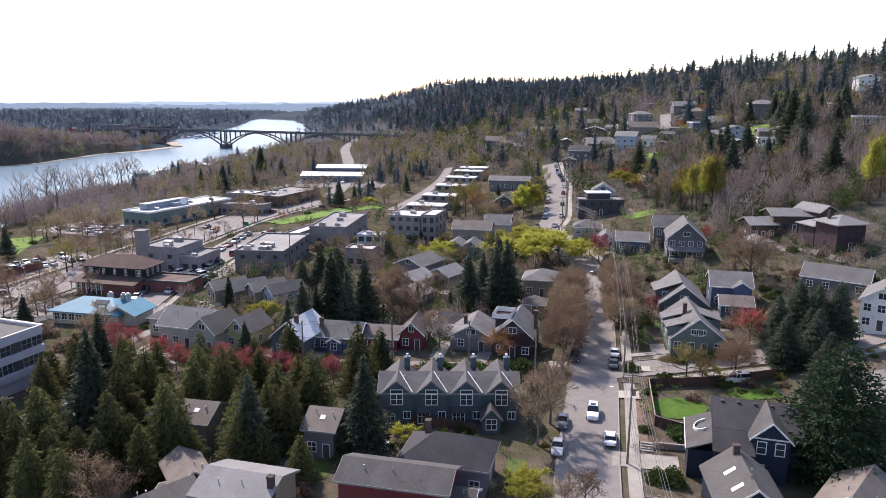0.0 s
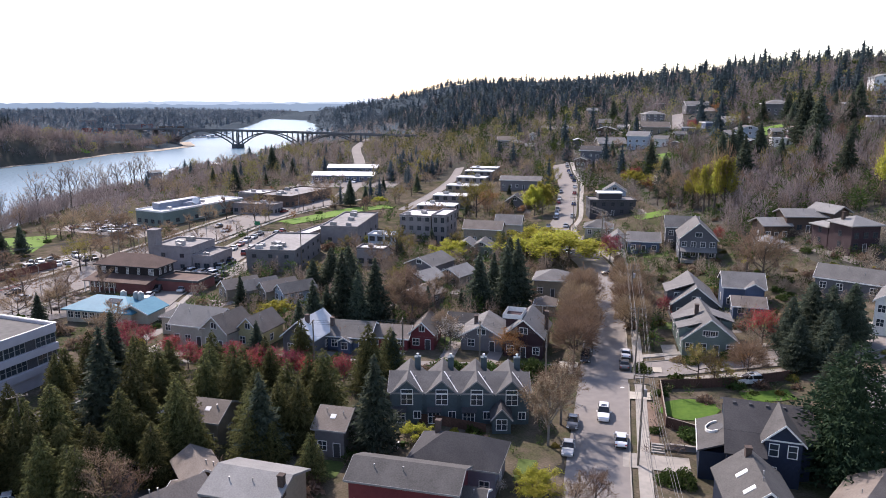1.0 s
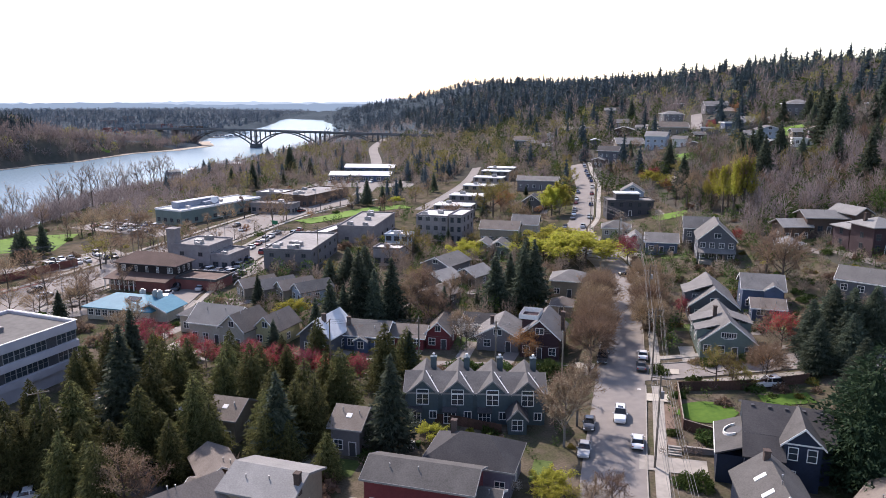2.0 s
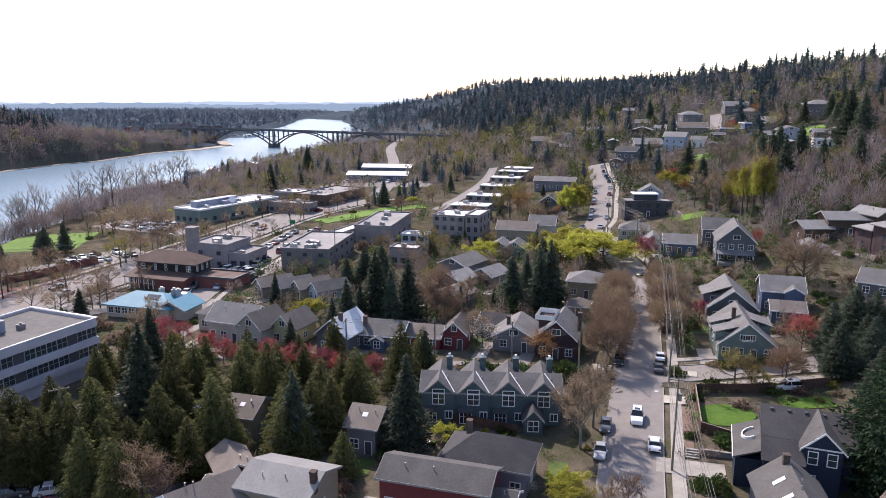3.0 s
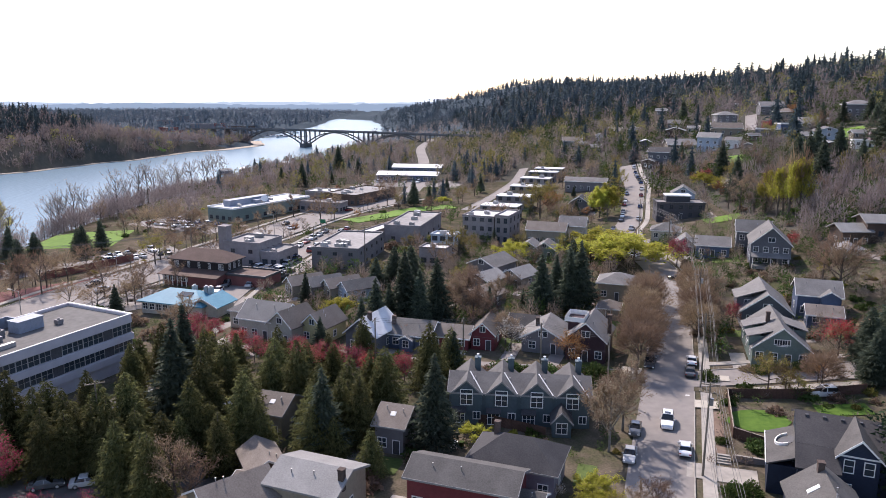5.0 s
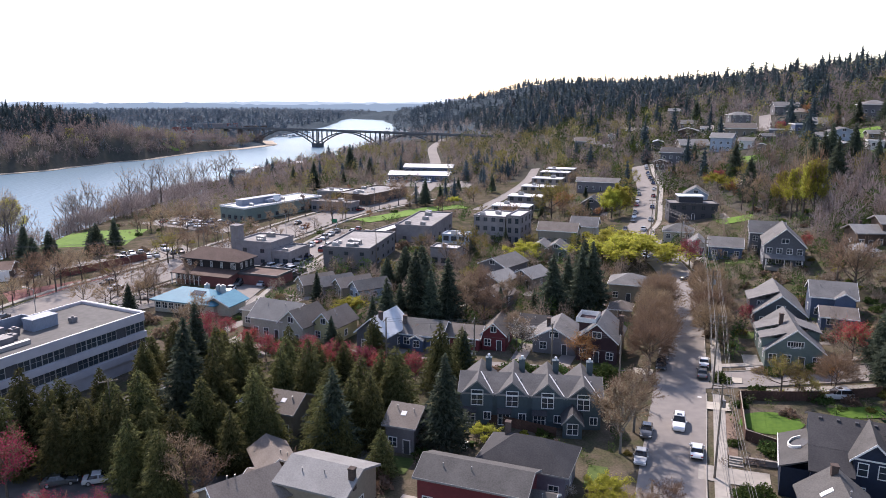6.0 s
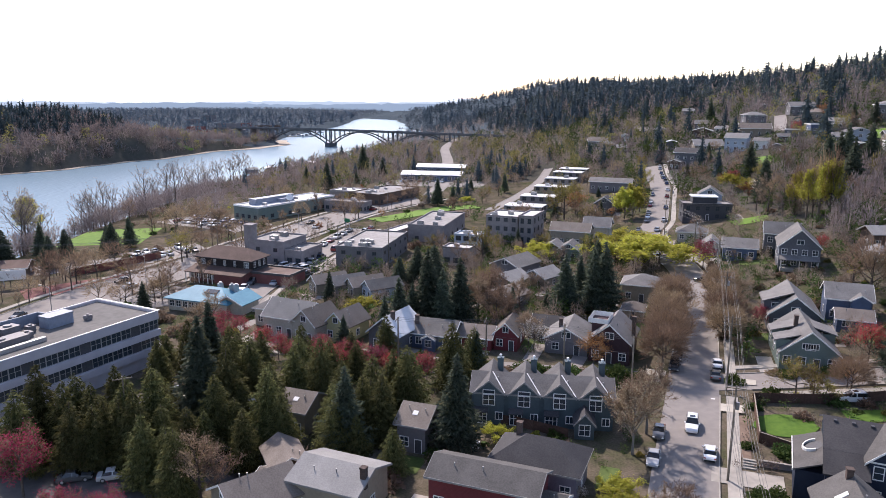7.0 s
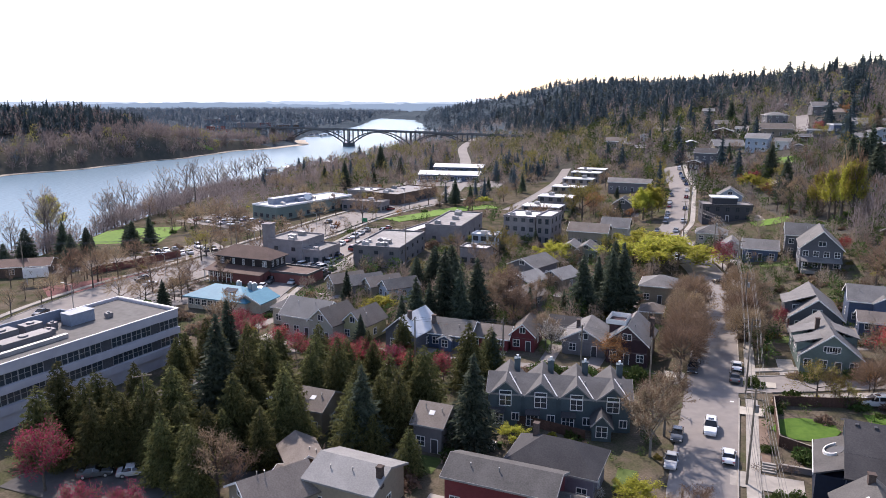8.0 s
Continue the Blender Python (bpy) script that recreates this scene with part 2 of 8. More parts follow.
# ---- mesh helpers ----
class Mesh:
    """Corners and faces gathered for one mesh."""

    def __init__(self):
        self.v, self.f = [], []

    def face(self, *pts):
        i = len(self.v)
        self.v += [tuple(p) for p in pts]
        self.f.append(tuple(range(i, i + len(pts))))
        return self

    def hexa(self, lo, hi):
        """A solid between two four-cornered faces given in the same turning order (lo seen from above is anticlockwise)."""
        i = len(self.v)
        self.v += [tuple(p) for p in lo] + [tuple(p) for p in hi]
        n = len(lo)
        self.f.append(tuple(range(i + n - 1, i - 1, -1)))
        self.f.append(tuple(range(i + n, i + 2 * n)))
        for k in range(n):
            j = (k + 1) % n
            self.f.append((i + k, i + j, i + n + j, i + n + k))
        return self

    def box(self, x0, x1, y0, y1, z0, z1):
        q = ((x0, y0), (x1, y0), (x1, y1), (x0, y1))
        return self.hexa([(*p, z0) for p in q], [(*p, z1) for p in q])

    def tube(self, p, q, r0, r1, n=6):
        p, q = Vector(p), Vector(q)
        d = (q - p).normalized()
        u = d.cross(Vector((0.3, 0.9, 0.1)) if abs(d.z) > 0.9 else Vector((0, 0, 1))).normalized()
        w = d.cross(u)
        ring = [(u * math.cos(k * 6.2832 / n) + w * math.sin(k * 6.2832 / n)) for k in range(n)]
        return self.hexa([p + c * r0 for c in ring][::1], [q + c * r1 for c in ring])

    def data(self, name, *mats):
        me = bpy.data.meshes.new(name)
        me.from_pydata(self.v, [], self.f)
        for m in mats:
            me.materials.append(m)
        return me


def part(name, m, material, parent, label="", at=None):
    """Links a gathered mesh (or mesh data) as one part of a thing."""
    me = m if isinstance(m, bpy.types.Mesh) else m.data(name, material)
    ob = new(name, me)
    ob.parent = parent
    if at is not None:
        ob.matrix_local = at
    return tagged(ob, label)


def thing(name, x, y, z, rz=0, label="", category="", group="", s=1.0):
    ob = new(name)
    ob.matrix_world = pose(x, y, z, 0, 0, rz) @ Matrix.Scale(s, 4)
    ob.empty_display_size = 0.1
    return tagged(ob, label, category, group)


def structure(name, m, material, label, category):
    return tagged(new(name, m.data(name, material)), label, category, "", "structure")


def soup(name, v, f, material, second=None):
    """Mesh data from number arrays: corners (n, 3) and triangles (m, 3). second: (material, the first triangle that has it)."""
    me = bpy.data.meshes.new(name)
    me.vertices.add(len(v))
    me.vertices.foreach_set("co", np.asarray(v, np.float32).ravel())
    me.loops.add(len(f) * 3)
    me.loops.foreach_set("vertex_index", np.asarray(f, np.int32).ravel())
    me.polygons.add(len(f))
    me.polygons.foreach_set("loop_start", np.arange(0, len(f) * 3, 3, dtype=np.int32))
    if second:
        me.polygons.foreach_set("material_index", (np.arange(len(f)) >= second[1]).astype(np.int32))
    me.update(calc_edges=True)
    me.materials.append(material)
    if second:
        me.materials.append(second[0])
    return me


TAKEN = []   # (x, y, radius) of plots where nothing else grows


# ---- the land, water and roads ----
def spaced(stops):
    out = []
    for a, b, step in stops:
        n = max(1, round((b - a) / step))
        out += [a + (b - a) * k / n for k in range(n)]
    return out + [stops[-1][1]]


XS = spaced([(-2600, -600, 100), (-600, -220, 12), (-220, -150, 3.5), (-150, 150, 4), (150, 560, 9), (560, 2600, 100)])
YS = spaced([(-700, 0, 70), (0, 40, 10), (40, 330, 4), (330, 700, 8), (700, 1300, 14), (1300, 2600, 60), (2600, 4400, 200)])
m = Mesh()
m.v = [(x, y, ground(x, y)) for y in YS for x in XS]
nx = len(XS)
m.f = [(j * nx + i, j * nx + i + 1, (j + 1) * nx + i + 1, (j + 1) * nx + i) for j in range(len(YS) - 1) for i in range(nx - 1)]


def ground_material():
    mt, n, l, b = nodes("ground_cover")
    co = n.new("ShaderNodeTexCoord")
    na, nb, nc = (n.new("ShaderNodeTexNoise") for _ in range(3))
    for q, sc, de in ((na, 0.05, 5), (nb, 0.35, 5), (nc, 3.0, 3)):
        q.inputs["Scale"].default_value, q.inputs["Detail"].default_value = sc, de
        l.new(co.outputs["Object"], q.inputs["Vector"])
    r1 = n.new("ShaderNodeValToRGB")
    el = r1.color_ramp.elements
    el[0].position, el[0].color = 0.36, (0.055, 0.064, 0.03, 1)
    el[1].position, el[1].color = 0.66, (0.15, 0.12, 0.095, 1)
    k = el.new(0.5)
    k.color = (0.09, 0.078, 0.056, 1)
    ad = n.new("ShaderNodeMath")
    ad.operation = "MULTIPLY_ADD"
    l.new(na.outputs["Fac"], ad.inputs[0])
    ad.inputs[1].default_value = 0.5
    sc = n.new("ShaderNodeMath")
    sc.operation = "MULTIPLY"
    l.new(nb.outputs["Fac"], sc.inputs[0])
    sc.inputs[1].default_value = 0.5
    l.new(sc.outputs[0], ad.inputs[2])
    l.new(ad.outputs[0], r1.inputs["Fac"])
    mx = n.new("ShaderNodeMix")
    mx.data_type, mx.blend_type = "RGBA", "OVERLAY"
    mx.inputs["Factor"].default_value = 0.6
    l.new(r1.outputs["Color"], mx.inputs["A"]), l.new(nc.outputs["Fac"], mx.inputs["B"])
    l.new(mx.outputs["Result"], b.inputs["Base Color"])
    b.inputs["Roughness"].default_value, b.inputs["Specular IOR Level"].default_value = 0.95, 0.0
    bp = n.new("ShaderNodeBump")
    bp.inputs["Distance"].default_value = 0.15
    l.new(nb.outputs["Fac"], bp.inputs["Height"]), l.new(bp.outputs[0], b.inputs["Normal"])
    return mt


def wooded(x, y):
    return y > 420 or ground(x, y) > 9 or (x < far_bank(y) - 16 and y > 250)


land = structure("ground", m, ground_material(), "uneven brown and green ground of yards and slopes", "ground")
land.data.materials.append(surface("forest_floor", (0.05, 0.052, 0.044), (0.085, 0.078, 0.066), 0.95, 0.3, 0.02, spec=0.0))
# floor beyond 860 m: distance haze painted in as blue-grey
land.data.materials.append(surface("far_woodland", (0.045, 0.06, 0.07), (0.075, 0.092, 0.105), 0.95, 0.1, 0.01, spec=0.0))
for p in land.data.polygons:
    p.use_smooth = True
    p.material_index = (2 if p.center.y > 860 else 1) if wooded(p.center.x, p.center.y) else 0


def water_material():
    mt, n, l, b = nodes("river_water")
    b.inputs["Base Color"].default_value = (0.125, 0.205, 0.265, 1)
    b.inputs["Roughness"].default_value = 0.25
    b.inputs["Specular IOR Level"].default_value = 0.05
    co, mp, nz = n.new("ShaderNodeTexCoord"), n.new("ShaderNodeMapping"), n.new("ShaderNodeTexNoise")
    mp.inputs["Scale"].default_value = (0.35, 0.12, 1)
    nz.inputs["Scale"].default_value, nz.inputs["Detail"].default_value = 1.0, 2
    l.new(co.outputs["Object"], mp.inputs[0]), l.new(mp.outputs[0], nz.inputs["Vector"])
    bp = n.new("ShaderNodeBump")
    bp.inputs["Strength"].default_value, bp.inputs["Distance"].default_value = 0.32, 1.0
    l.new(nz.outputs["Fac"], bp.inputs["Height"]), l.new(bp.outputs[0], b.inputs["Normal"])
    return mt


m = Mesh()
ys = spaced([(-600, 400, 100), (400, 2000, 20)])
for a, b in zip(ys, ys[1:]):
    m.face((far_bank(a) - 25, a, WATER), (near_bank(a) + 25, a, WATER), (near_bank(b) + 25, b, WATER), (far_bank(b) - 25, b, WATER))
structure("water", m, water_material(), "calm blue-grey river with faint ripples", "river")


def line(pts, step=3.0):
    """A smooth line through a few points (Catmull-Rom), every few metres."""
    pts = [Vector(p).to_2d() for p in pts]
    pts = [2 * pts[0] - pts[1]] + pts + [2 * pts[-1] - pts[-2]]
    out = []
    for a, b, c, d in zip(pts, pts[1:], pts[2:], pts[3:]):
        n = max(1, int((c - b).length / step))
        for k in range(n):
            t = k / n
            out.append(0.5 * (2 * b + (c - a) * t + (2 * a - 5 * b + 4 * c - d) * t * t + (3 * b - a - 3 * c + d) * t ** 3))
    return out + [pts[-2]]


def band(m, pts, side0, side1, lift, deep=0.5, height=ground):
    """A strip along a line between two offsets (to its right), draped on the land, with real edges."""
    rows = []
    for k, p in enumerate(pts):
        d = (pts[min(k + 1, len(pts) - 1)] - pts[max(k - 1, 0)]).normalized()
        r = Vector((d.y, -d.x))
        a, b = p + r * side0, p + r * side1
        rows.append((a, b, height(a.x, a.y) + lift, height(b.x, b.y) + lift))
    for (a, b, za, zb), (c, d, zc, zd) in zip(rows, rows[1:]):
        m.face((*a, za), (*b, zb), (*d, zd), (*c, zc))
        m.face((*a, za - deep), (*a, za), (*c, zc), (*c, zc - deep))
        m.face((*b, zb), (*b, zb - deep), (*d, zd - deep), (*d, zd))
    return m


structure("beach", band(Mesh(), [Vector((far_bank(y), y)) for y in range(300, 1000, 12)], -9, 5, 0.0, 0.5, lambda x, y: WATER + 0.35), SAND, "narrow strip of pale sand at the river's far edge", "beach")


def road(name, pts, width, label, lift=0.10, material=ASPHALT, walk_l=True, walk_r=True, verge=1.2, pave=1.5, kerb=True, gap=None, start=0):
    ln = line(pts)
    h = width / 2
    structure(name, band(Mesh(), ln, -h, h, lift), material, label, "road")
    whole = ln[start:]
    pieces = [whole] if gap is None else [[q for q in whole if q.y < gap[0]], [q for q in whole if q.y > gap[1]]]
    for on, sg, run in [(walk_l, -1, q) for q in pieces] + [(walk_r, 1, q) for q in pieces]:
        if on:
            if kerb:
                structure("kerb", band(Mesh(), run, *sorted((sg * h, sg * (h + 0.18))), lift + 0.14), CONCRETE, "low concrete kerb along the road", "kerb")
            if pave:
                structure("pavement", band(Mesh(), run, *sorted((sg * (h + 0.2 + verge + (0.8 if sg < 0 else 0)), sg * (h + 0.2 + verge + (0.8 if sg < 0 else 0) + pave))), lift + 0.1), CONCRETE, "pale concrete footpath beside the road", "pavement")
    return ln


def patch(name, x, y, rz, w, d, material, label, category, lift=0.08, kind="structure", n=6):
    """A flat piece of yard, lot or lawn draped on the land."""
    m = Mesh()
    c, s = math.cos(radians(rz)), math.sin(radians(rz))

    def at(u, v):
        px, py = x + c * u - s * v, y + s * u + c * v
        return (px, py, ground(px, py) + lift)
    for i in range(n):
        for j in range(n):
            u0, u1, v0, v1 = (w * (i / n - 0.5), w * ((i + 1) / n - 0.5), d * (j / n - 0.5), d * ((j + 1) / n - 0.5))
            m.face(at(u0, v0), at(u1, v0), at(u1, v1), at(u0, v1))
    if name == "lawn":
        TAKEN.append((x, y, min(w, d) * 0.5))
    return tagged(new(name, m.data(name, material)), label, category, "", kind)


# ---- houses ----
WINDOW_CACHE = {}


def lattice(xs, zs, y0, y1):
    """A frame with bars in one piece: every second cell both ways is open."""
    m = Mesh()
    nx, nz = len(xs), len(zs)
    m.v = [(x, y, z) for y in (y0, y1) for z in zs for x in xs]
    at = lambda i, j, k: k * nx * nz + j * nx + i
    solid = lambda i, j: 0 <= i < nx - 1 and 0 <= j < nz - 1 and not (i % 2 and j % 2)
    for i in range(nx - 1):
        for j in range(nz - 1):
            if not solid(i, j):
                continue
            m.f.append((at(i, j, 0), at(i + 1, j, 0), at(i + 1, j + 1, 0), at(i, j + 1, 0)))
            for di, dj, a, b in ((-1, 0, (i, j + 1), (i, j)), (1, 0, (i + 1, j), (i + 1, j + 1)), (0, -1, (i, j), (i + 1, j)), (0, 1, (i + 1, j + 1), (i, j + 1))):
                if not solid(i + di, j + dj):
                    m.f.append((at(*b, 0), at(*a, 0), at(*a, 1), at(*b, 1)))
    return m


def window_meshes(w, h, frame_mat, mullion):
    key = (round(w, 2), round(h, 2), frame_mat.name, mullion)
    if key not in WINDOW_CACHE:
        t = 0.11 if w > 0.8 else 0.08
        xs, zs = [-w / 2 - t, -w / 2], [-t, 0]
        for k in range(1, mullion + 1):
            c = -w / 2 + w * k / (mullion + 1)
            xs += [c - 0.04, c + 0.04]
        if h > 1.2:
            zs += [h * 0.52 - 0.03, h * 0.52 + 0.03]
        fr = lattice(xs + [w / 2, w / 2 + t], zs + [h, h + t], -0.07, 0.02)
        gl = Mesh()
        gl.box(-w / 2, w / 2, -0.025, 0.01, 0, h)
        WINDOW_CACHE[key] = (fr.data("window_frame", frame_mat), gl.data("pane", GLASS))
    return WINDOW_CACHE[key]


def window(house, x, y, z, face, w=1.0, h=1.3, frame_mat=None, mullion=1, name="window"):
    """face: degrees by which the wall's outside turns from the house's front."""
    fr, gl = window_meshes(w, h, frame_mat or WHITE_TRIM, mullion)
    ob = part(name, fr, None, house, "", pose(x, y, z, 0, 0, face))
    part("pane", gl, None, ob)
    return ob


def walls(house, cx, cy, w, d, h, mat, gable="", rise=0.0, base=-1.2, name="wall"):
    """A block of wall. gable: 'x' or 'y', the way the ridge runs."""
    m = Mesh()
    x0, x1, y0, y1 = cx - w / 2, cx + w / 2, cy - d / 2, cy + d / 2
    if gable == "x":
        sec = [(y0, base), (y1, base), (y1, h), (cy, h + rise), (y0, h)]
        m.hexa([(x1, a, b) for a, b in sec][::-1], [(x0, a, b) for a, b in sec][::-1])
    elif gable == "y":
        sec = [(x0, base), (x1, base), (x1, h), (cx, h + rise), (x0, h)]
        m.hexa([(a, y1, b) for a, b in sec][::1], [(a, y0, b) for a, b in sec][::1])
    else:
        m.box(x0, x1, y0, y1, base, h)
    return part(name, m, mat, house)


def slab(m, a, b, c, d, thick):
    """A sloping board: its four upper corners, anticlockwise from above."""
    return m.hexa([(p[0], p[1], p[2] - thick) for p in (a, b, c, d)], [a, b, c, d])


def roof(house, cx, cy, w, d, h, rise, kind, mat, over=0.45, trim=None, name="roof", thick=0.2):
    m, t = Mesh(), Mesh()
    lift = 0.1
    if kind == "y":
        sl = rise / (w / 2)
        x0, x1, y0, y1 = cx - w / 2 - over, cx + w / 2 + over, cy - d / 2 - over, cy + d / 2 + over
        ze, zr = h - over * sl + lift, h + rise + lift
        slab(m, (x0, y0, ze), (cx, y0, zr), (cx, y1, zr), (x0, y1, ze), thick)
        slab(m, (cx, y0, zr), (x1, y0, ze), (x1, y1, ze), (cx, y1, zr), thick)
        f = 0.06
        for s0 in (x0, x1):
            lo = [(s0, y0 - f, ze - thick - 0.08), (cx, y0 - f, zr - thick - 0.08), (cx, y0 - 0.003, zr - thick - 0.08), (s0, y0 - 0.003, ze - thick - 0.08)]
            hi = [(p[0], p[1], p[2] + thick + 0.1) for p in lo]
            t.hexa(lo, hi) if s0 == x0 else t.hexa(lo[::-1], hi[::-1])
    elif kind == "x":
        sl = rise / (d / 2)
        x0, x1, y0, y1 = cx - w / 2 - over, cx + w / 2 + over, cy - d / 2 - over, cy + d / 2 + over
        ze, zr = h - over * sl + lift, h + rise + lift
        slab(m, (x0, y0, ze), (x1, y0, ze), (x1, cy, zr), (x0, cy, zr), thick)
        slab(m, (x0, cy, zr), (x1, cy, zr), (x1, y1, ze), (x0, y1, ze), thick)
        t.box(x0, x1, y0 - 0.06, y0 - 0.003, ze - thick - 0.06, ze - 0.01)
        for xe, s in ((x0, -1), (x1, 1)):
            for ya, yb in ((y0, cy), (cy, y1)):
                za, zb = (ze, zr) if ya == y0 else (zr, ze)
                xa, xb = sorted((xe + s * 0.003, xe + s * 0.06))
                lo = [(xa, ya, za - thick - 0.08), (xb, ya, za - thick - 0.08), (xb, yb, zb - thick - 0.08), (xa, yb, zb - thick - 0.08)]
                t.hexa(lo, [(p[0], p[1], p[2] + thick + 0.1) for p in lo])
    elif kind == "hip":
        x0, x1, y0, y1 = cx - w / 2 - over, cx + w / 2 + over, cy - d / 2 - over, cy + d / 2 + over
        run = min(w, d) / 2 + over
        ze, zr = h + lift - 0.1, h + rise
        if w >= d:
            a, b = (x0 + run, cy, zr), (x1 - run, cy, zr)
            m.face((x0, y0, ze), (x1, y0, ze), b, a).face((x1, y1, ze), (x0, y1, ze), a, b)
            m.face((x1, y0, ze), (x1, y1, ze), b).face((x0, y1, ze), (x0, y0, ze), a)
        else:
            a, b = (cx, y0 + run, zr), (cx, y1 - run, zr)
            m.face((x1, y0, ze), (x1, y1, ze), b, a).face((x0, y1, ze), (x0, y0, ze), a, b)
            m.face((x0, y0, ze), (x1, y0, ze), a).face((x1, y1, ze), (x0, y1, ze), b)
        m.face((x0, y1, ze), (x1, y1, ze), (x1, y0, ze), (x0, y0, ze))
        t.box(x0 - 0.04, x1 + 0.04, y0 - 0.04, y1 + 0.04, ze - 0.24, ze - 0.012)
    else:   # flat, with a parapet
        x0, x1, y0, y1 = cx - w / 2 - over, cx + w / 2 + over, cy - d / 2 - over, cy + d / 2 + over
        m.box(x0, x1, y0, y1, h, h + 0.25)
        e = 0.3
        t.box(x0 - 0.03, x1 + 0.03, y0 - 0.03, y0 + e, h + 0.05, h + 0.25 + rise).box(x0 - 0.03, x1 + 0.03, y1 - e, y1 + 0.03, h + 0.05, h + 0.25 + rise)
        t.box(x0 - 0.03, x0 + e, y0 + e, y1 - e, h + 0.05, h + 0.25 + rise).box(x1 - e, x1 + 0.03, y0 + e, y1 - e, h + 0.05, h + 0.25 + rise)
    part(name, m, mat, house)
    if t.v and (trim or kind == "flat"):
        part("parapet" if kind == "flat" else "fascia", t, trim or mat, house)


def chimney(house, x, y, z0, z1, mat=None, w=0.7, d=0.7, pot=False):
    m = Mesh().box(x - w / 2, x + w / 2, y - d / 2, y + d / 2, z0, z1)
    m.box(x - w / 2 - 0.06, x + w / 2 + 0.06, y - d / 2 - 0.06, y + d / 2 + 0.06, z1 - 0.18, z1 + 0.02)
    ob = part("chimney", m, mat or CHIMNEY_BRICK, house)
    p = Mesh().tube((x, y, z1), (x, y, z1 + 0.45), 0.16, 0.16, 8).tube((x, y, z1 + 0.45), (x, y, z1 + 0.55), 0.26, 0.2, 8)
    if pot:
        part("flue", p, METAL_WHITE, ob)
    return ob


def door(house, x, y, z, face, w=0.95, h=2.05, mat=None):
    m = Mesh().box(-w / 2, w / 2, -0.05, 0.02, 0, h)
    m.box(-w / 2 + 0.15, w / 2 - 0.15, -0.065, -0.05, 0.2, 0.9).box(-w / 2 + 0.15, w / 2 - 0.15, -0.065, -0.05, 1.1, h - 0.15)
    ob = part("door", m, mat or DARK_TRIM, house, "", pose(x, y, z, 0, 0, face))
    f = Mesh().box(-w / 2 - 0.1, -w / 2, -0.07, 0.02, 0, h + 0.1).box(w / 2, w / 2 + 0.1, -0.07, 0.02, 0, h + 0.1).box(-w / 2, w / 2, -0.07, 0.02, h, h + 0.1)
    part("door_frame", f, WHITE_TRIM, ob)
    return ob


def vents(house, spots):
    m = Mesh()
    for x, y, z in spots:
        m.tube((x, y, z - 0.3), (x, y, z + 0.45), 0.06, 0.06, 6).tube((x, y, z + 0.4), (x, y, z + 0.5), 0.1, 0.1, 6)
        part("roof_vent", m, STEEL, house)
        m = Mesh()


def porch(house, x, y, w, d, h, mat, roof_mat, rise=0.9, posts=3):
    """A roofed porch before the front wall: deck, posts, rail and a lean-to roof."""
    part("porch_deck", Mesh().box(x - w / 2, x + w / 2, y - d, y - 0.01, -0.6, 0.35), CONCRETE, house)
    for k in range(posts):
        px = x - w / 2 + 0.15 + (w - 0.3) * k / (posts - 1)
        part("porch_post", Mesh().box(px - 0.09, px + 0.09, y - d + 0.06, y - d + 0.24, 0.35, h), WHITE_TRIM, house)
    r = Mesh()
    slab(r, (x - w / 2 - 0.3, y - d - 0.3, h + 0.1), (x + w / 2 + 0.3, y - d - 0.3, h + 0.1), (x + w / 2 + 0.3, y - 0.005, h + rise), (x - w / 2 - 0.3, y - 0.005, h + rise), 0.18)
    part("porch_roof", r, roof_mat, house)


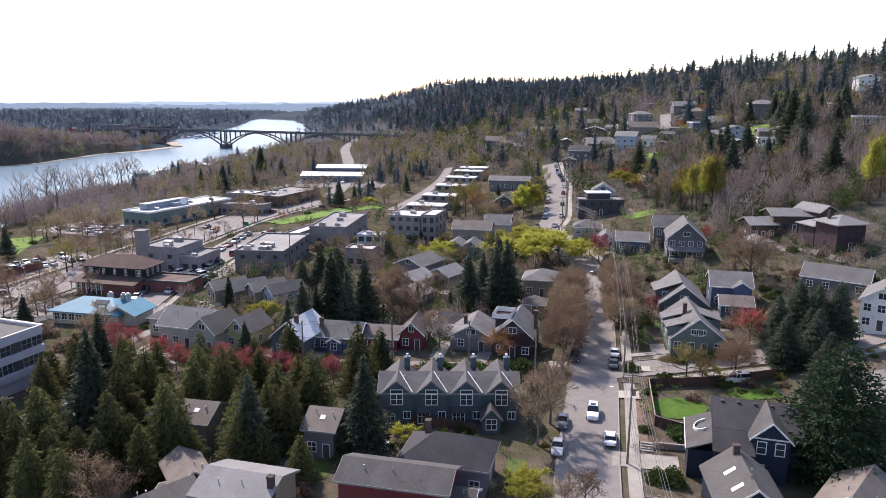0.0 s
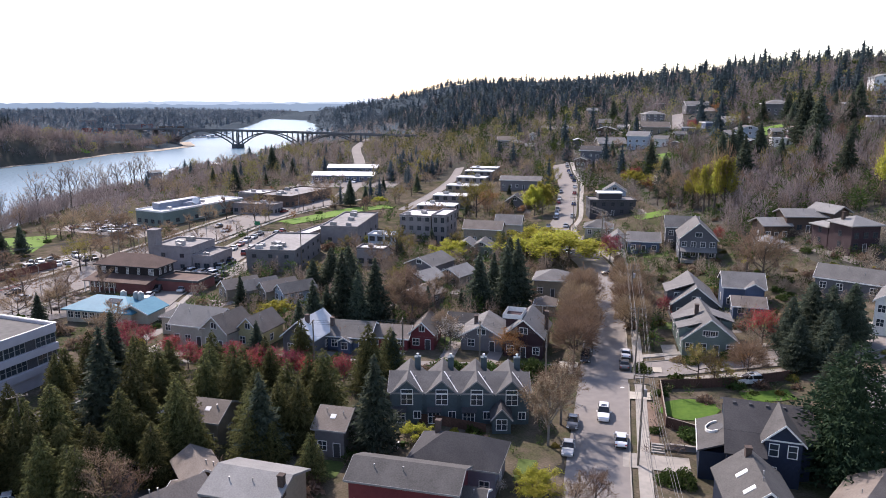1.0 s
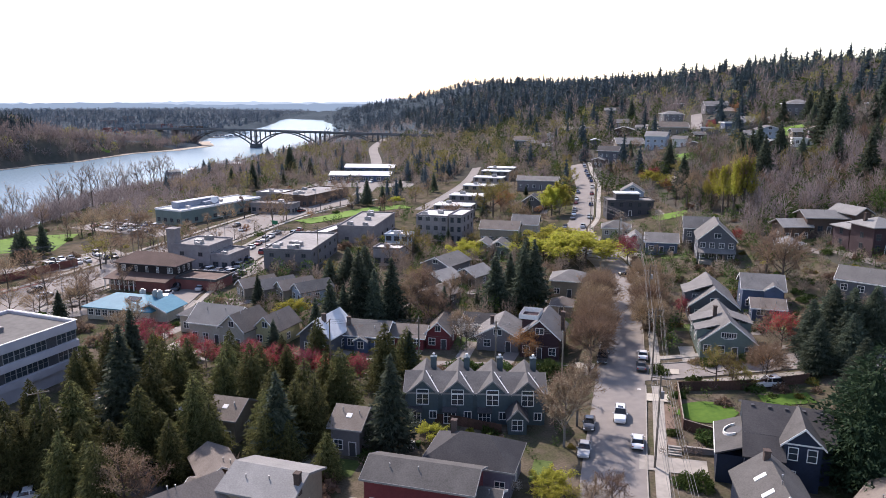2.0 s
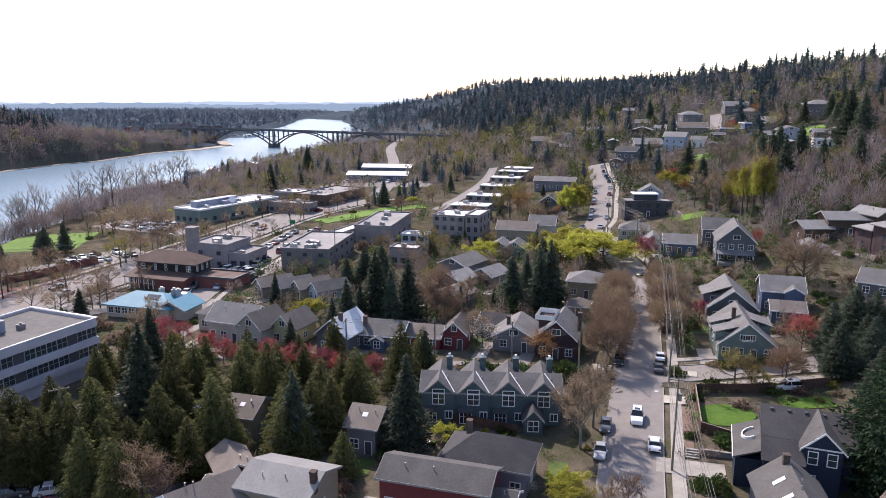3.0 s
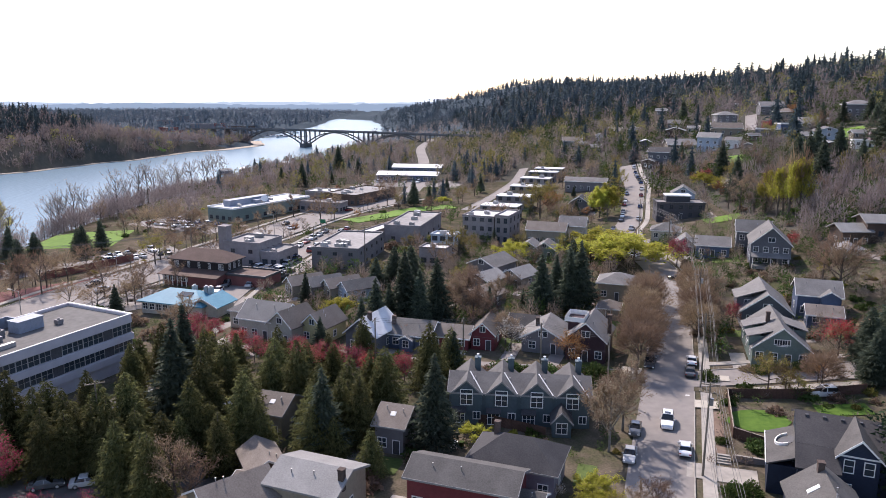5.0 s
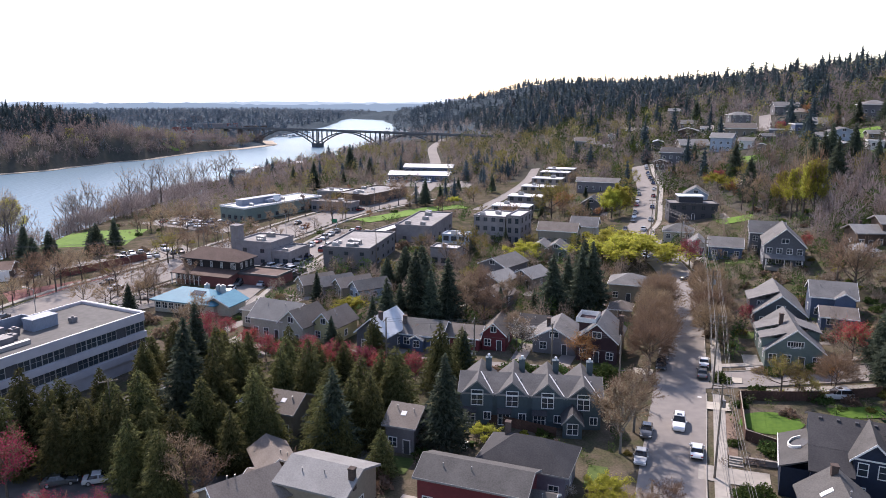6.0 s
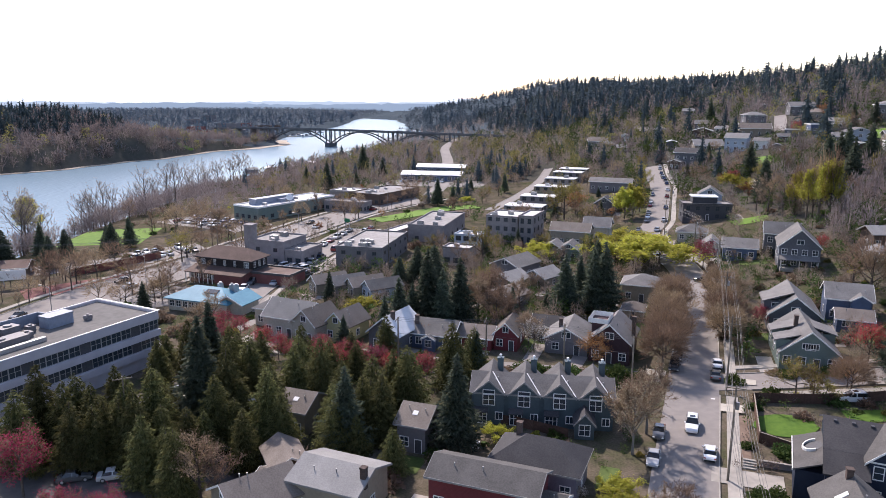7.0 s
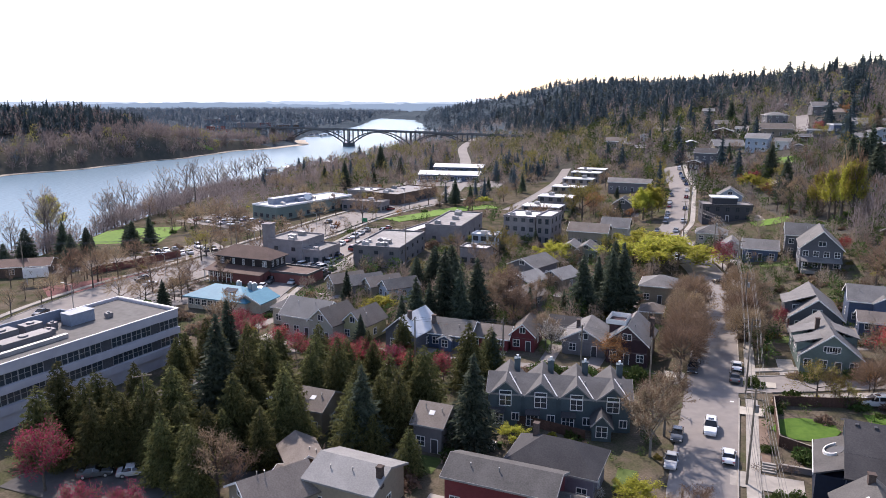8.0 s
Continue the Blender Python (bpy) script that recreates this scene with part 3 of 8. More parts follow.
def house(x, y, rz, w, d, h, kind, rise, wall_mat, roof_mat, label, trim=None, gable=None, cols=3, rows=None, stack=None,
          side=1, porch_w=0, dormer=None, name="house", group="houses of the neighbourhood", lights=0, floor=None, over=0.45, edge=None):
    """A dwelling with its front turned rz degrees from facing -y. gable: (x, width, depth out, eave height) of a front wing."""
    z = ground(x, y) if floor is None else floor
    trim = trim or WHITE_TRIM
    hs = thing(name, x, y, z, rz, label, "house", group)
    TAKEN.append((x, y, max(w, d) * 0.62))
    g = kind if kind in "xy" else ""
    walls(hs, 0, 0, w, d, h, wall_mat, g, rise)
    roof(hs, 0, 0, w, d, h, rise, kind, roof_mat, over if kind != "flat" else 0.15, edge or trim)
    storeys = rows if rows else max(1, int(h / 2.7))
    for s in range(storeys):
        zz = 0.95 + s * 2.75
        if zz + 1.4 > h and s:
            break
        for c in range(cols):
            xx = -w / 2 + w * (c + 0.5) / cols
            if s == 0 and c == cols // 2:
                door(hs, xx, -d / 2, 0.1, 0)
            elif not (gable and abs(xx - gable[0]) < gable[1] / 2 + 0.5):
                window(hs, xx, -d / 2, zz, 0, 1.2, 1.35, trim)
        for sd, fc in ((-1, -90), (1, 90)):
            if side:
                for c in range(side):
                    window(hs, sd * w / 2, -d / 2 + d * (c + 0.5) / side, zz, fc, 1.0, 1.3, trim)
    if kind == "y" and rise > 1.6:
        window(hs, 0, -d / 2, h + rise * 0.12, 0, min(1.6, w * 0.2), 1.1, trim)
    if gable:
        gx, gw, gd, gh = gable
        gr = gw / 2 * rise / ((d if kind == "x" else w) / 2) if kind != "hip" else gw * 0.33
        walls(hs, gx, -d / 2 - gd / 2 + 0.4, gw, gd + 0.8, gh, wall_mat, "y", gr, name="wing_wall")
        roof(hs, gx, -d / 2 - gd / 2 + d * 0.2, gw, gd + d * 0.4, gh, gr, "y", roof_mat, 0.35, trim, "wing_roof")
        yf = -d / 2 - gd
        for s in range(max(1, int(gh / 2.7))):
            window(hs, gx, yf, 0.9 + s * 2.75, 0, min(1.9, gw * 0.45), 1.35, trim, 1)
    if dormer:
        dx, dw = dormer
        dz = h + rise * 0.25
        walls(hs, dx, -d * 0.22, dw, d * 0.4, dz + 1.2, wall_mat, "y", dw * 0.3, base=h - 0.1, name="dormer_wall")
        roof(hs, dx, -d * 0.2, dw, d * 0.45, dz + 1.2, dw * 0.3, "y", roof_mat, 0.25, trim, "dormer_roof")
        window(hs, dx, -d * 0.42, dz + 0.15, 0, dw * 0.5, 0.9, trim)
    if stack:
        chimney(hs, stack[0], stack[1], h - 0.5, h + rise + 0.9)
    if porch_w:
        porch(hs, 0, -d / 2, porch_w, 2.2, 2.6, wall_mat, roof_mat)
    k = random.Random(int(x * 7 + y * 13))
    if kind in "xy" and rise > 0.5:
        sp = []
        for _ in range(2):
            a, b = k.uniform(-0.35, 0.35), k.uniform(-0.3, -0.1)
            zz = h + rise * (1 - abs(b if kind == "x" else a) * 2)
            sp.append((a * w, b * d, zz + 0.1))
        vents(hs, sp)
    if y < 340 and name == "house" and k.random() < 0.75:
        sd = k.choice((-1, 1))
        ox, oy = sd * (w / 2 + 1.8), -d / 2 - 1.0
        c, s = math.cos(radians(rz)), math.sin(radians(rz))
        patch("driveway", x + c * ox - s * oy, y + s * ox + c * oy, rz, 2.8, d * 0.8 + 3, CONCRETE if k.random() < 0.5 else ASPHALT, "short paved driveway beside a house", "driveway", 0.07, n=3)
        if k.random() < 0.5:
            ox, oy = -sd * (w / 2 - 1), -d / 2 - 3.2
            patch("lawn", x + c * ox - s * oy, y + s * ox + c * oy, rz, w * 0.8, 4.4, YARD_LAWN, "small green front lawn of a house", "lawn", 0.05, n=3)
    for q in range(lights):
        a = (q + 1) / (lights + 1) - 0.5
        if kind == "x":
            y0, y1 = -d * 0.30, -d * 0.2
            f = lambda yy: h + rise * (1 - abs(yy) / (d / 2)) + 0.16
            sk = Mesh()
            slab(sk, (a * w - 0.4, y0, f(y0)), (a * w + 0.4, y0, f(y0)), (a * w + 0.4, y1, f(y1)), (a * w - 0.4, y1, f(y1)), 0.14)
            part("skylight", sk, METAL_WHITE, hs)
    return hs


def flat_building(x, y, rz, w, d, h, wall_mat, roof_mat, label, cols=6, rows=1, units=2, name="commercial_building", group="shops and offices",
                  parapet=0.45, trim=None, win=(1.6, 1.4), side=3, tower=None, category="building", floor=None):
    z = ground(x, y) if floor is None else floor
    b = thing(name, x, y, z, rz, label, category, group)
    TAKEN.append((x, y, max(w, d) * 0.6))
    walls(b, 0, 0, w, d, h, wall_mat)
    roof(b, 0, 0, w, d, h, parapet, "flat", roof_mat, 0.12, trim or wall_mat)
    for s in range(rows):
        zz = 0.9 + s * 3.2
        for c in range(cols):
            window(b, -w / 2 + w * (c + 0.5) / cols, -d / 2, zz, 0, win[0], win[1], DARK_TRIM, 1)
        for sd, fc in ((-1, -90), (1, 90)):
            for c in range(side):
                window(b, sd * w / 2, -d / 2 + d * (c + 0.5) / side, zz, fc, win[0], win[1], DARK_TRIM, 1)
    k = random.Random(int(x * 3 + y * 5))
    for _ in range(units):
        ux, uy, s = k.uniform(-w / 2 + 2, w / 2 - 2), k.uniform(-d / 2 + 1.5, d / 2 - 1.5), k.uniform(0.7, 1.3)
        mm = Mesh().box(ux - s, ux + s, uy - s * 0.7, uy + s * 0.7, h + 0.25, h + 0.35)
        mm.box(ux - s * 0.95, ux + s * 0.95, uy - s * 0.65, uy + s * 0.65, h + 0.35, h + 0.3 + s)
        mm.tube((ux - s * 0.4, uy, h + 0.3 + s), (ux - s * 0.4, uy, h + 0.45 + s), s * 0.4, s * 0.38, 8)
        part("roof_unit", mm, STEEL, b)
    if tower:
        tx, ty, tw, th = tower
        part("tower", Mesh().box(tx - tw / 2, tx + tw / 2, ty - tw / 2, ty + tw / 2, 0, th).box(tx - tw / 2 - 0.2, tx + tw / 2 + 0.2, ty - tw / 2 - 0.2, ty + tw / 2 + 0.2, th, th + 0.4), wall_mat, b)
    return b


# ---- trees ----
def tri_cloud(pos, out, length, width, droop, rng):
    """Loose triangles at pos that point along out, tipped down by droop."""
    n = len(pos)
    d = out + rng.normal(0, 0.45, (n, 3))
    d[:, 2] -= droop
    d /= np.linalg.norm(d, axis=1, keepdims=True) + 1e-9
    s = np.cross(d, rng.normal(0, 1, (n, 3)))
    s /= np.linalg.norm(s, axis=1, keepdims=True) + 1e-9
    ln = length * rng.uniform(0.6, 1.35, (n, 1))
    wd = width * rng.uniform(0.6, 1.3, (n, 1))
    v = np.empty((n, 3, 3))
    v[:, 0], v[:, 1], v[:, 2] = pos - s * wd / 2 - d * ln * 0.3, pos + s * wd / 2 - d * ln * 0.3, pos + d * ln * 0.7
    return v.reshape(-1, 3)


def conifer_points(h, r, n, rng, power=0.9, foot=0.03, lumps=7):
    t = 1 - np.sqrt(rng.uniform(0, 1, n))
    t = foot + (1 - foot) * t
    ang = rng.uniform(0, 2 * np.pi, n)
    layer = 0.78 + 0.22 * np.cos(t * h * 4.2 + 2.0 * np.sin(ang * 2))
    wob = 1 + 0.16 * np.sin(ang * 3 + t * lumps) + 0.12 * np.sin(ang * 5 - t * lumps * 2.3) + rng.normal(0, 0.07, n)
    rad = r * np.clip((1 - t) * 1.25, 0, 1) ** power * (0.7 + 0.3 * np.clip(t * 8, 0, 1)) * wob * layer
    k = np.sqrt(rng.uniform(0.35, 1.0, n))
    pos = np.stack([np.cos(ang) * rad * k, np.sin(ang) * rad * k, t * h], 1)
    out = np.stack([np.cos(ang), np.sin(ang), np.full(n, 0.25)], 1)
    return pos, out


def conifer_meshes(h, r, n, mat, seed, power=0.9, length=0.7, width=0.32, droop=0.7, foot=0.03, lumps=7):
    rng = np.random.default_rng(seed)
    pos, out = conifer_points(h, r, n, rng, power, foot, lumps)
    v = tri_cloud(pos, out, length, width, droop, rng)
    core = []
    for k in range(7):
        a0, a1 = k * 2 * np.pi / 7, (k + 1) * 2 * np.pi / 7
        z0 = h * (foot + 0.06)
        core += [(np.cos(a0) * r * 0.5, np.sin(a0) * r * 0.5, z0), (np.cos(a1) * r * 0.5, np.sin(a1) * r * 0.5, z0), (0, 0, h * 0.86)]
    v = np.concatenate([v, np.array(core)])
    crown = soup("crown", v, np.arange(len(v)).reshape(-1, 3), mat)
    trunk = Mesh().tube((0, 0, -0.5), (0, 0, h * 0.5), 0.026 * h, 0.014 * h, 7).tube((0, 0, h * 0.5), (0, 0, h * 0.97), 0.014 * h, 0.003 * h, 5).data("trunk", BARK)
    return trunk, crown


def grow(rng, h, spread, trunk_h, limbs=7, subs=5, twigs=6, upright=0.5, thick=0.022):
    """Limbs, branches and twigs: a list of (start, end, r0, r1, level)."""
    segs = []
    top = np.array([rng.normal(0, 0.15), rng.normal(0, 0.15), h * 0.62])
    base_r = thick * h
    mid = np.array([0, 0, trunk_h])
    segs.append((np.array([0, 0, -0.4]), mid, base_r, base_r * 0.8, 0))
    segs.append((mid, top, base_r * 0.8, base_r * 0.35, 0))
    for i in range(limbs):
        f = (i + 0.3) / limbs
        p = mid + (top - mid) * f
        a = i * 2.4 + rng.normal(0, 0.3)
        up = upright + f * 0.9 + rng.normal(0, 0.1)
        d = np.array([np.cos(a), np.sin(a), up])
        d /= np.linalg.norm(d)
        ln = spread * (1.15 - 0.45 * f) * rng.uniform(0.8, 1.15)
        q = p + d * ln
        q[2] = min(q[2], h * 0.97)
        bend = p + d * ln * 0.5 + np.array([0, 0, -0.03 * ln])
        r = base_r * 0.5 * (1 - 0.4 * f)
        segs += [(p, bend, r, r * 0.7, 1), (bend, q, r * 0.7, r * 0.3, 1)]
        for j in range(subs):
            g = 0.3 + 0.7 * (j + 0.5) / subs
            p2 = p + (q - p) * g
            d2 = d + rng.normal(0, 0.55, 3) + np.array([0, 0, 0.35])
            d2 /= np.linalg.norm(d2)
            l2 = ln * 0.42 * rng.uniform(0.7, 1.2)
            q2 = p2 + d2 * l2
            q2[2] = min(q2[2], h)
            segs.append((p2, q2, r * 0.35, r * 0.14, 2))
            for k in range(twigs):
                g2 = 0.25 + 0.75 * (k + 0.5) / twigs
                p3 = p2 + (q2 - p2) * g2
                d3 = d2 + rng.normal(0, 0.6, 3) + np.array([0, 0, 0.2])
                d3 /= np.linalg.norm(d3)
                segs.append((p3, p3 + d3 * l2 * 0.5 * rng.uniform(0.6, 1.3), r * 0.14, r * 0.05, 3))
    return segs


def broadleaf_meshes(seed, h, spread, trunk_h, leaf_mat, leaves, size, bark=None, limbs=8, subs=5, twigs=6, fine=4, upright=0.5, jitter=0.4, twig_mat=None, thick=0.022, dome=0):
    """Trunk with limbs and twigs, and a crown of fine twigs and of leaves, buds or blossom."""
    rng = np.random.default_rng(seed)
    segs = grow(rng, h, spread, trunk_h, limbs, subs, twigs, upright, thick)
    wood = Mesh()
    thin, tips = [], []
    for p, q, r0, r1, lv in segs:
        if lv < 2:
            wood.tube(p, q, r0, r1, 6 if lv == 0 else 4)
        elif lv == 2:
            wood.tube(p, q, r0, r1, 3)
        else:
            tips.append((p, q))
            s = np.cross(q - p, rng.normal(0, 1, 3))
            s *= 0.05 / (np.linalg.norm(s) + 1e-9)
            thin += [p - s, p + s, q]
            for _ in range(fine):
                g = rng.uniform(0.2, 1.0)
                b = p + (q - p) * g
                e = b + (q - p) * 0.5 + rng.normal(0, 0.16 * np.linalg.norm(q - p) + 0.12, 3)
                s2 = np.cross(e - b, rng.normal(0, 1, 3))
                s2 *= 0.036 / (np.linalg.norm(s2) + 1e-9)
                thin += [b - s2, b + s2, e]
    if dome:
        # the outer brush of twigs that rounds off the crown
        d = rng.normal(0, 1, (dome, 3))
        d[:, 2] = np.abs(d[:, 2]) * 1.0 - 0.25
        d /= np.linalg.norm(d, axis=1, keepdims=True)
        c = np.array([0, 0, trunk_h + 0.3 * (h - trunk_h)])
        rad = np.array([spread, spread, (h - trunk_h) * 0.68]) * (1 + 0.16 * np.sin(d[:, :1] * 4 + seed) * np.cos(d[:, 1:2] * 5))
        p = c + d * rad * rng.uniform(0.5, 0.85, (dome, 1))
        q = p + d * rad * rng.uniform(0.12, 0.28, (dome, 1)) + rng.normal(0, 0.18, (dome, 3)) + np.array([0, 0, 0.12])
        s = np.cross(q - p, rng.normal(0, 1, (dome, 3)))
        s *= 0.034 * (2600 / dome) ** 0.4 / (np.linalg.norm(s, axis=1, keepdims=True) + 1e-9)
        thin += list(np.stack([p - s, p + s, q], 1).reshape(-1, 3))
    trunk = wood.data("trunk", bark or BARK)
    tw = np.array(thin)
    second = None
    if leaves:
        P, Q = np.array([a for a, _ in tips]), np.array([b for _, b in tips])
        idx = rng.integers(0, len(P), leaves)
        pos = P[idx] + (Q - P)[idx] * rng.uniform(0.1, 1.25, (leaves, 1)) + rng.normal(0, jitter, (leaves, 3))
        v = tri_cloud(pos, rng.normal(0, 1, (leaves, 3)), size, size * 0.8, 0.2, rng)
        second = (leaf_mat, len(tw) // 3)
        tw = np.concatenate([tw, v])
    return trunk, soup("crown", tw, np.arange(len(tw)).reshape(-1, 3), twig_mat or TWIG, second)


def tree_kind(name, meshes, label, category="tree", group="trees of the neighbourhood"):
    """Returns a function that plants a tree of this kind: the first is built, the others are copies."""
    first = []

    def plant(x, y, s=1.0, turn=None, stretch=1.0, sink=0.0, label2=""):
        rz = (x * 37 + y * 91) % 360 if turn is None else turn
        m = pose(x, y, ground(x, y) - sink, 0, 0, rz) @ Matrix.Diagonal((s, s, s * stretch, 1))
        if first:
            ob = copy_thing(first[0], m)
        else:
            ob = tagged(new(name, meshes[0] if len(meshes) == 1 else None), label, category, group)
            for me in meshes if len(meshes) > 1 else ():
                part(me.name.split(".")[0], me, None, ob)
            ob.matrix_world = m
            first.append(ob)
        return tagged(ob, label2)
    return plant


cedar_a = tree_kind("cedar_tree", conifer_meshes(14, 4.9, 4800, CEDAR, 1, 0.72, 0.62, 0.28), "dense dark green cedar with drooping sprays")
cedar_b = tree_kind("cedar_tree", conifer_meshes(14, 4.4, 4500, CEDAR, 2, 0.76, 0.62, 0.28, lumps=11), "narrow olive-green cedar with drooping sprays")
fir_a = tree_kind("fir_tree", conifer_meshes(18, 5.0, 3000, FIR, 3, 1.0, 1.0, 0.45, 0.35, 0.06, 15), "tall dark fir with layered boughs")
fir_b = tree_kind("fir_tree", conifer_meshes(18, 4.3, 2800, FIR, 4, 1.05, 1.0, 0.45, 0.3, 0.08, 19), "slender dark fir with a pointed top")
dark_fir = tree_kind("fir_tree", conifer_meshes(16, 5.4, 6500, FIR, 6, 0.8, 0.75, 0.34, 0.45, 0.03, 13), "broad dense dark green conifer")
spruce_a = tree_kind("spruce_tree", conifer_meshes(15, 7.2, 11000, SPRUCE, 5, 0.62, 0.55, 0.26, 0.3), "broad blue-green spruce with dense needles")
bare_a = tree_kind("bare_tree", broadleaf_meshes(11, 9.5, 4.6, 2.2, BUDS, 1500, 0.18, limbs=12, subs=6, fine=4, upright=0.45, dome=3200), "bare street tree with a rounded crown of brown twigs")
bare_b = tree_kind("bare_tree", broadleaf_meshes(12, 11, 3.8, 2.6, BUDS, 1600, 0.2, limbs=9, upright=0.9), "bare tree with upright grey-brown limbs")
bare_c = tree_kind("bare_tree", broadleaf_meshes(13, 17, 5.2, 4.5, BUDS, 40, 0.2, BARK, limbs=9, subs=4, upright=1.2, twigs=4, fine=4, thick=0.012, twig_mat=GREY_TWIG), "tall bare riverside tree with open limbs")
budding_a = tree_kind("budding_tree", broadleaf_meshes(14, 10, 4.0, 2.2, OLIVE, 1900, 0.26, limbs=8), "tree in olive-yellow bud")
budding_b = tree_kind("budding_tree", broadleaf_meshes(15, 12, 4.2, 2.5, BUDS, 2000, 0.26, limbs=8, upright=0.8), "tree in soft brown bud")
lime_a = tree_kind("leafy_tree", broadleaf_meshes(16, 10, 5.2, 2.0, LIME, 5600, 0.42, limbs=11), "tree in bright yellow-green spring leaf")
lime_b = tree_kind("leafy_tree", broadleaf_meshes(17, 13, 4.2, 1.6, LIME, 6000, 0.4, limbs=12, upright=0.8), "upright tree in bright yellow-green leaf")
red_a = tree_kind("blossom_tree", broadleaf_meshes(18, 7.6, 3.3, 1.5, REDBUD, 2400, 0.2, limbs=10, upright=0.9), "small tree in crimson blossom")
rust_a = tree_kind("budding_tree", broadleaf_meshes(19, 8, 3.6, 1.6, RUST, 2000, 0.26, limbs=8), "small tree in rust-orange bud")
tan_a = tree_kind("budding_tree", broadleaf_meshes(23, 10, 4.3, 2.0, TANBUD, 5200, 0.15, BARK_PALE, limbs=12, subs=7, twigs=7, fine=5, upright=0.9, jitter=0.25), "rounded tree in pale tan bud beside the street")
tall_lime = tree_kind("leafy_tree", broadleaf_meshes(26, 20, 4.0, 3.0, LIME, 5200, 0.42, limbs=11, upright=1.3, dome=500), "tall slender tree in thin yellow-green leaf")
willow_a = tree_kind("willow_tree", broadleaf_meshes(27, 20, 4.6, 3.0, WILLOW, 5200, 0.42, limbs=11, upright=1.0, dome=700), "tall riverside tree in yellow-olive bud")
white_a = tree_kind("blossom_tree", broadleaf_meshes(20, 7, 3.2, 1.5, BLOSSOM, 1500, 0.2, limbs=8), "tree with pale blossom over bare twigs")


bare_far = tree_kind("bare_tree", broadleaf_meshes(21, 9.5, 4.6, 2.2, BUDS, 700, 0.18, limbs=7, subs=4, twigs=4, fine=2, dome=450), "bare tree with a rounded crown of brown twigs")
bare_tall = tree_kind("bare_tree", broadleaf_meshes(22, 11, 3.8, 2.6, BUDS, 500, 0.18, limbs=7, subs=4, twigs=4, fine=3, upright=0.9), "bare tree with upright grey-brown limbs")
bud_far = tree_kind("budding_tree", broadleaf_meshes(24, 10, 4.0, 2.2, OLIVE, 1300, 0.28, limbs=6, subs=4, twigs=3, fine=2), "tree in olive-yellow bud")
bud_brown = tree_kind("budding_tree", broadleaf_meshes(25, 12, 4.2, 2.5, BUDS, 1300, 0.26, limbs=6, subs=4, twigs=3, fine=2, upright=0.8), "tree in soft brown bud")


def by_distance(near, far):
    """The full tree close by, a lighter one of the same kind farther off."""
    return lambda x, y, s=1.0, **k: (near if x * x + y * y < 185 ** 2 else far)(x, y, s, **k)


bare_a, bare_b, budding_a, budding_b = by_distance(bare_a, bare_far), by_distance(bare_b, bare_tall), by_distance(budding_a, bud_far), by_distance(budding_b, bud_brown)


def shrub_meshes(seed, mat, n=300, size=0.26):
    rng = np.random.default_rng(seed)
    p = rng.normal(0, 1, (n, 3))
    p /= np.linalg.norm(p, axis=1, keepdims=True)
    k = rng.uniform(0.55, 1.05, (n, 1)) * (1 + 0.2 * np.sin(p[:, :1] * 4 + p[:, 1:2] * 3))
    pos = p * k * np.array([1.0, 1.0, 0.8])
    pos[:, 2] = np.abs(pos[:, 2]) + 0.05
    v = tri_cloud(pos, p, size * 1.3, size, 0.1, rng)
    return (soup("leafage", v, np.arange(len(v)).reshape(-1, 3), mat),)


shrub_a = tree_kind("shrub", shrub_meshes(31, SHRUB), "rounded dark evergreen garden shrub", "shrub", "garden shrubs")
big_bush = tree_kind("bush", shrub_meshes(35, SHRUB, 1300, 0.13), "large rounded dark evergreen bush", "shrub", "garden shrubs")
big_twigs = tree_kind("bush", shrub_meshes(36, BUDS, 900, 0.13), "large brown twiggy bush", "shrub", "garden shrubs")
shrub_b = tree_kind("shrub", shrub_meshes(32, LIME), "bright yellow-green garden shrub", "shrub", "garden shrubs")
shrub_c = tree_kind("shrub", shrub_meshes(33, BUDS), "brown twiggy garden shrub", "shrub", "garden shrubs")
shrub_d = tree_kind("shrub", shrub_meshes(34, OLIVE), "olive garden shrub in bud", "shrub", "garden shrubs")


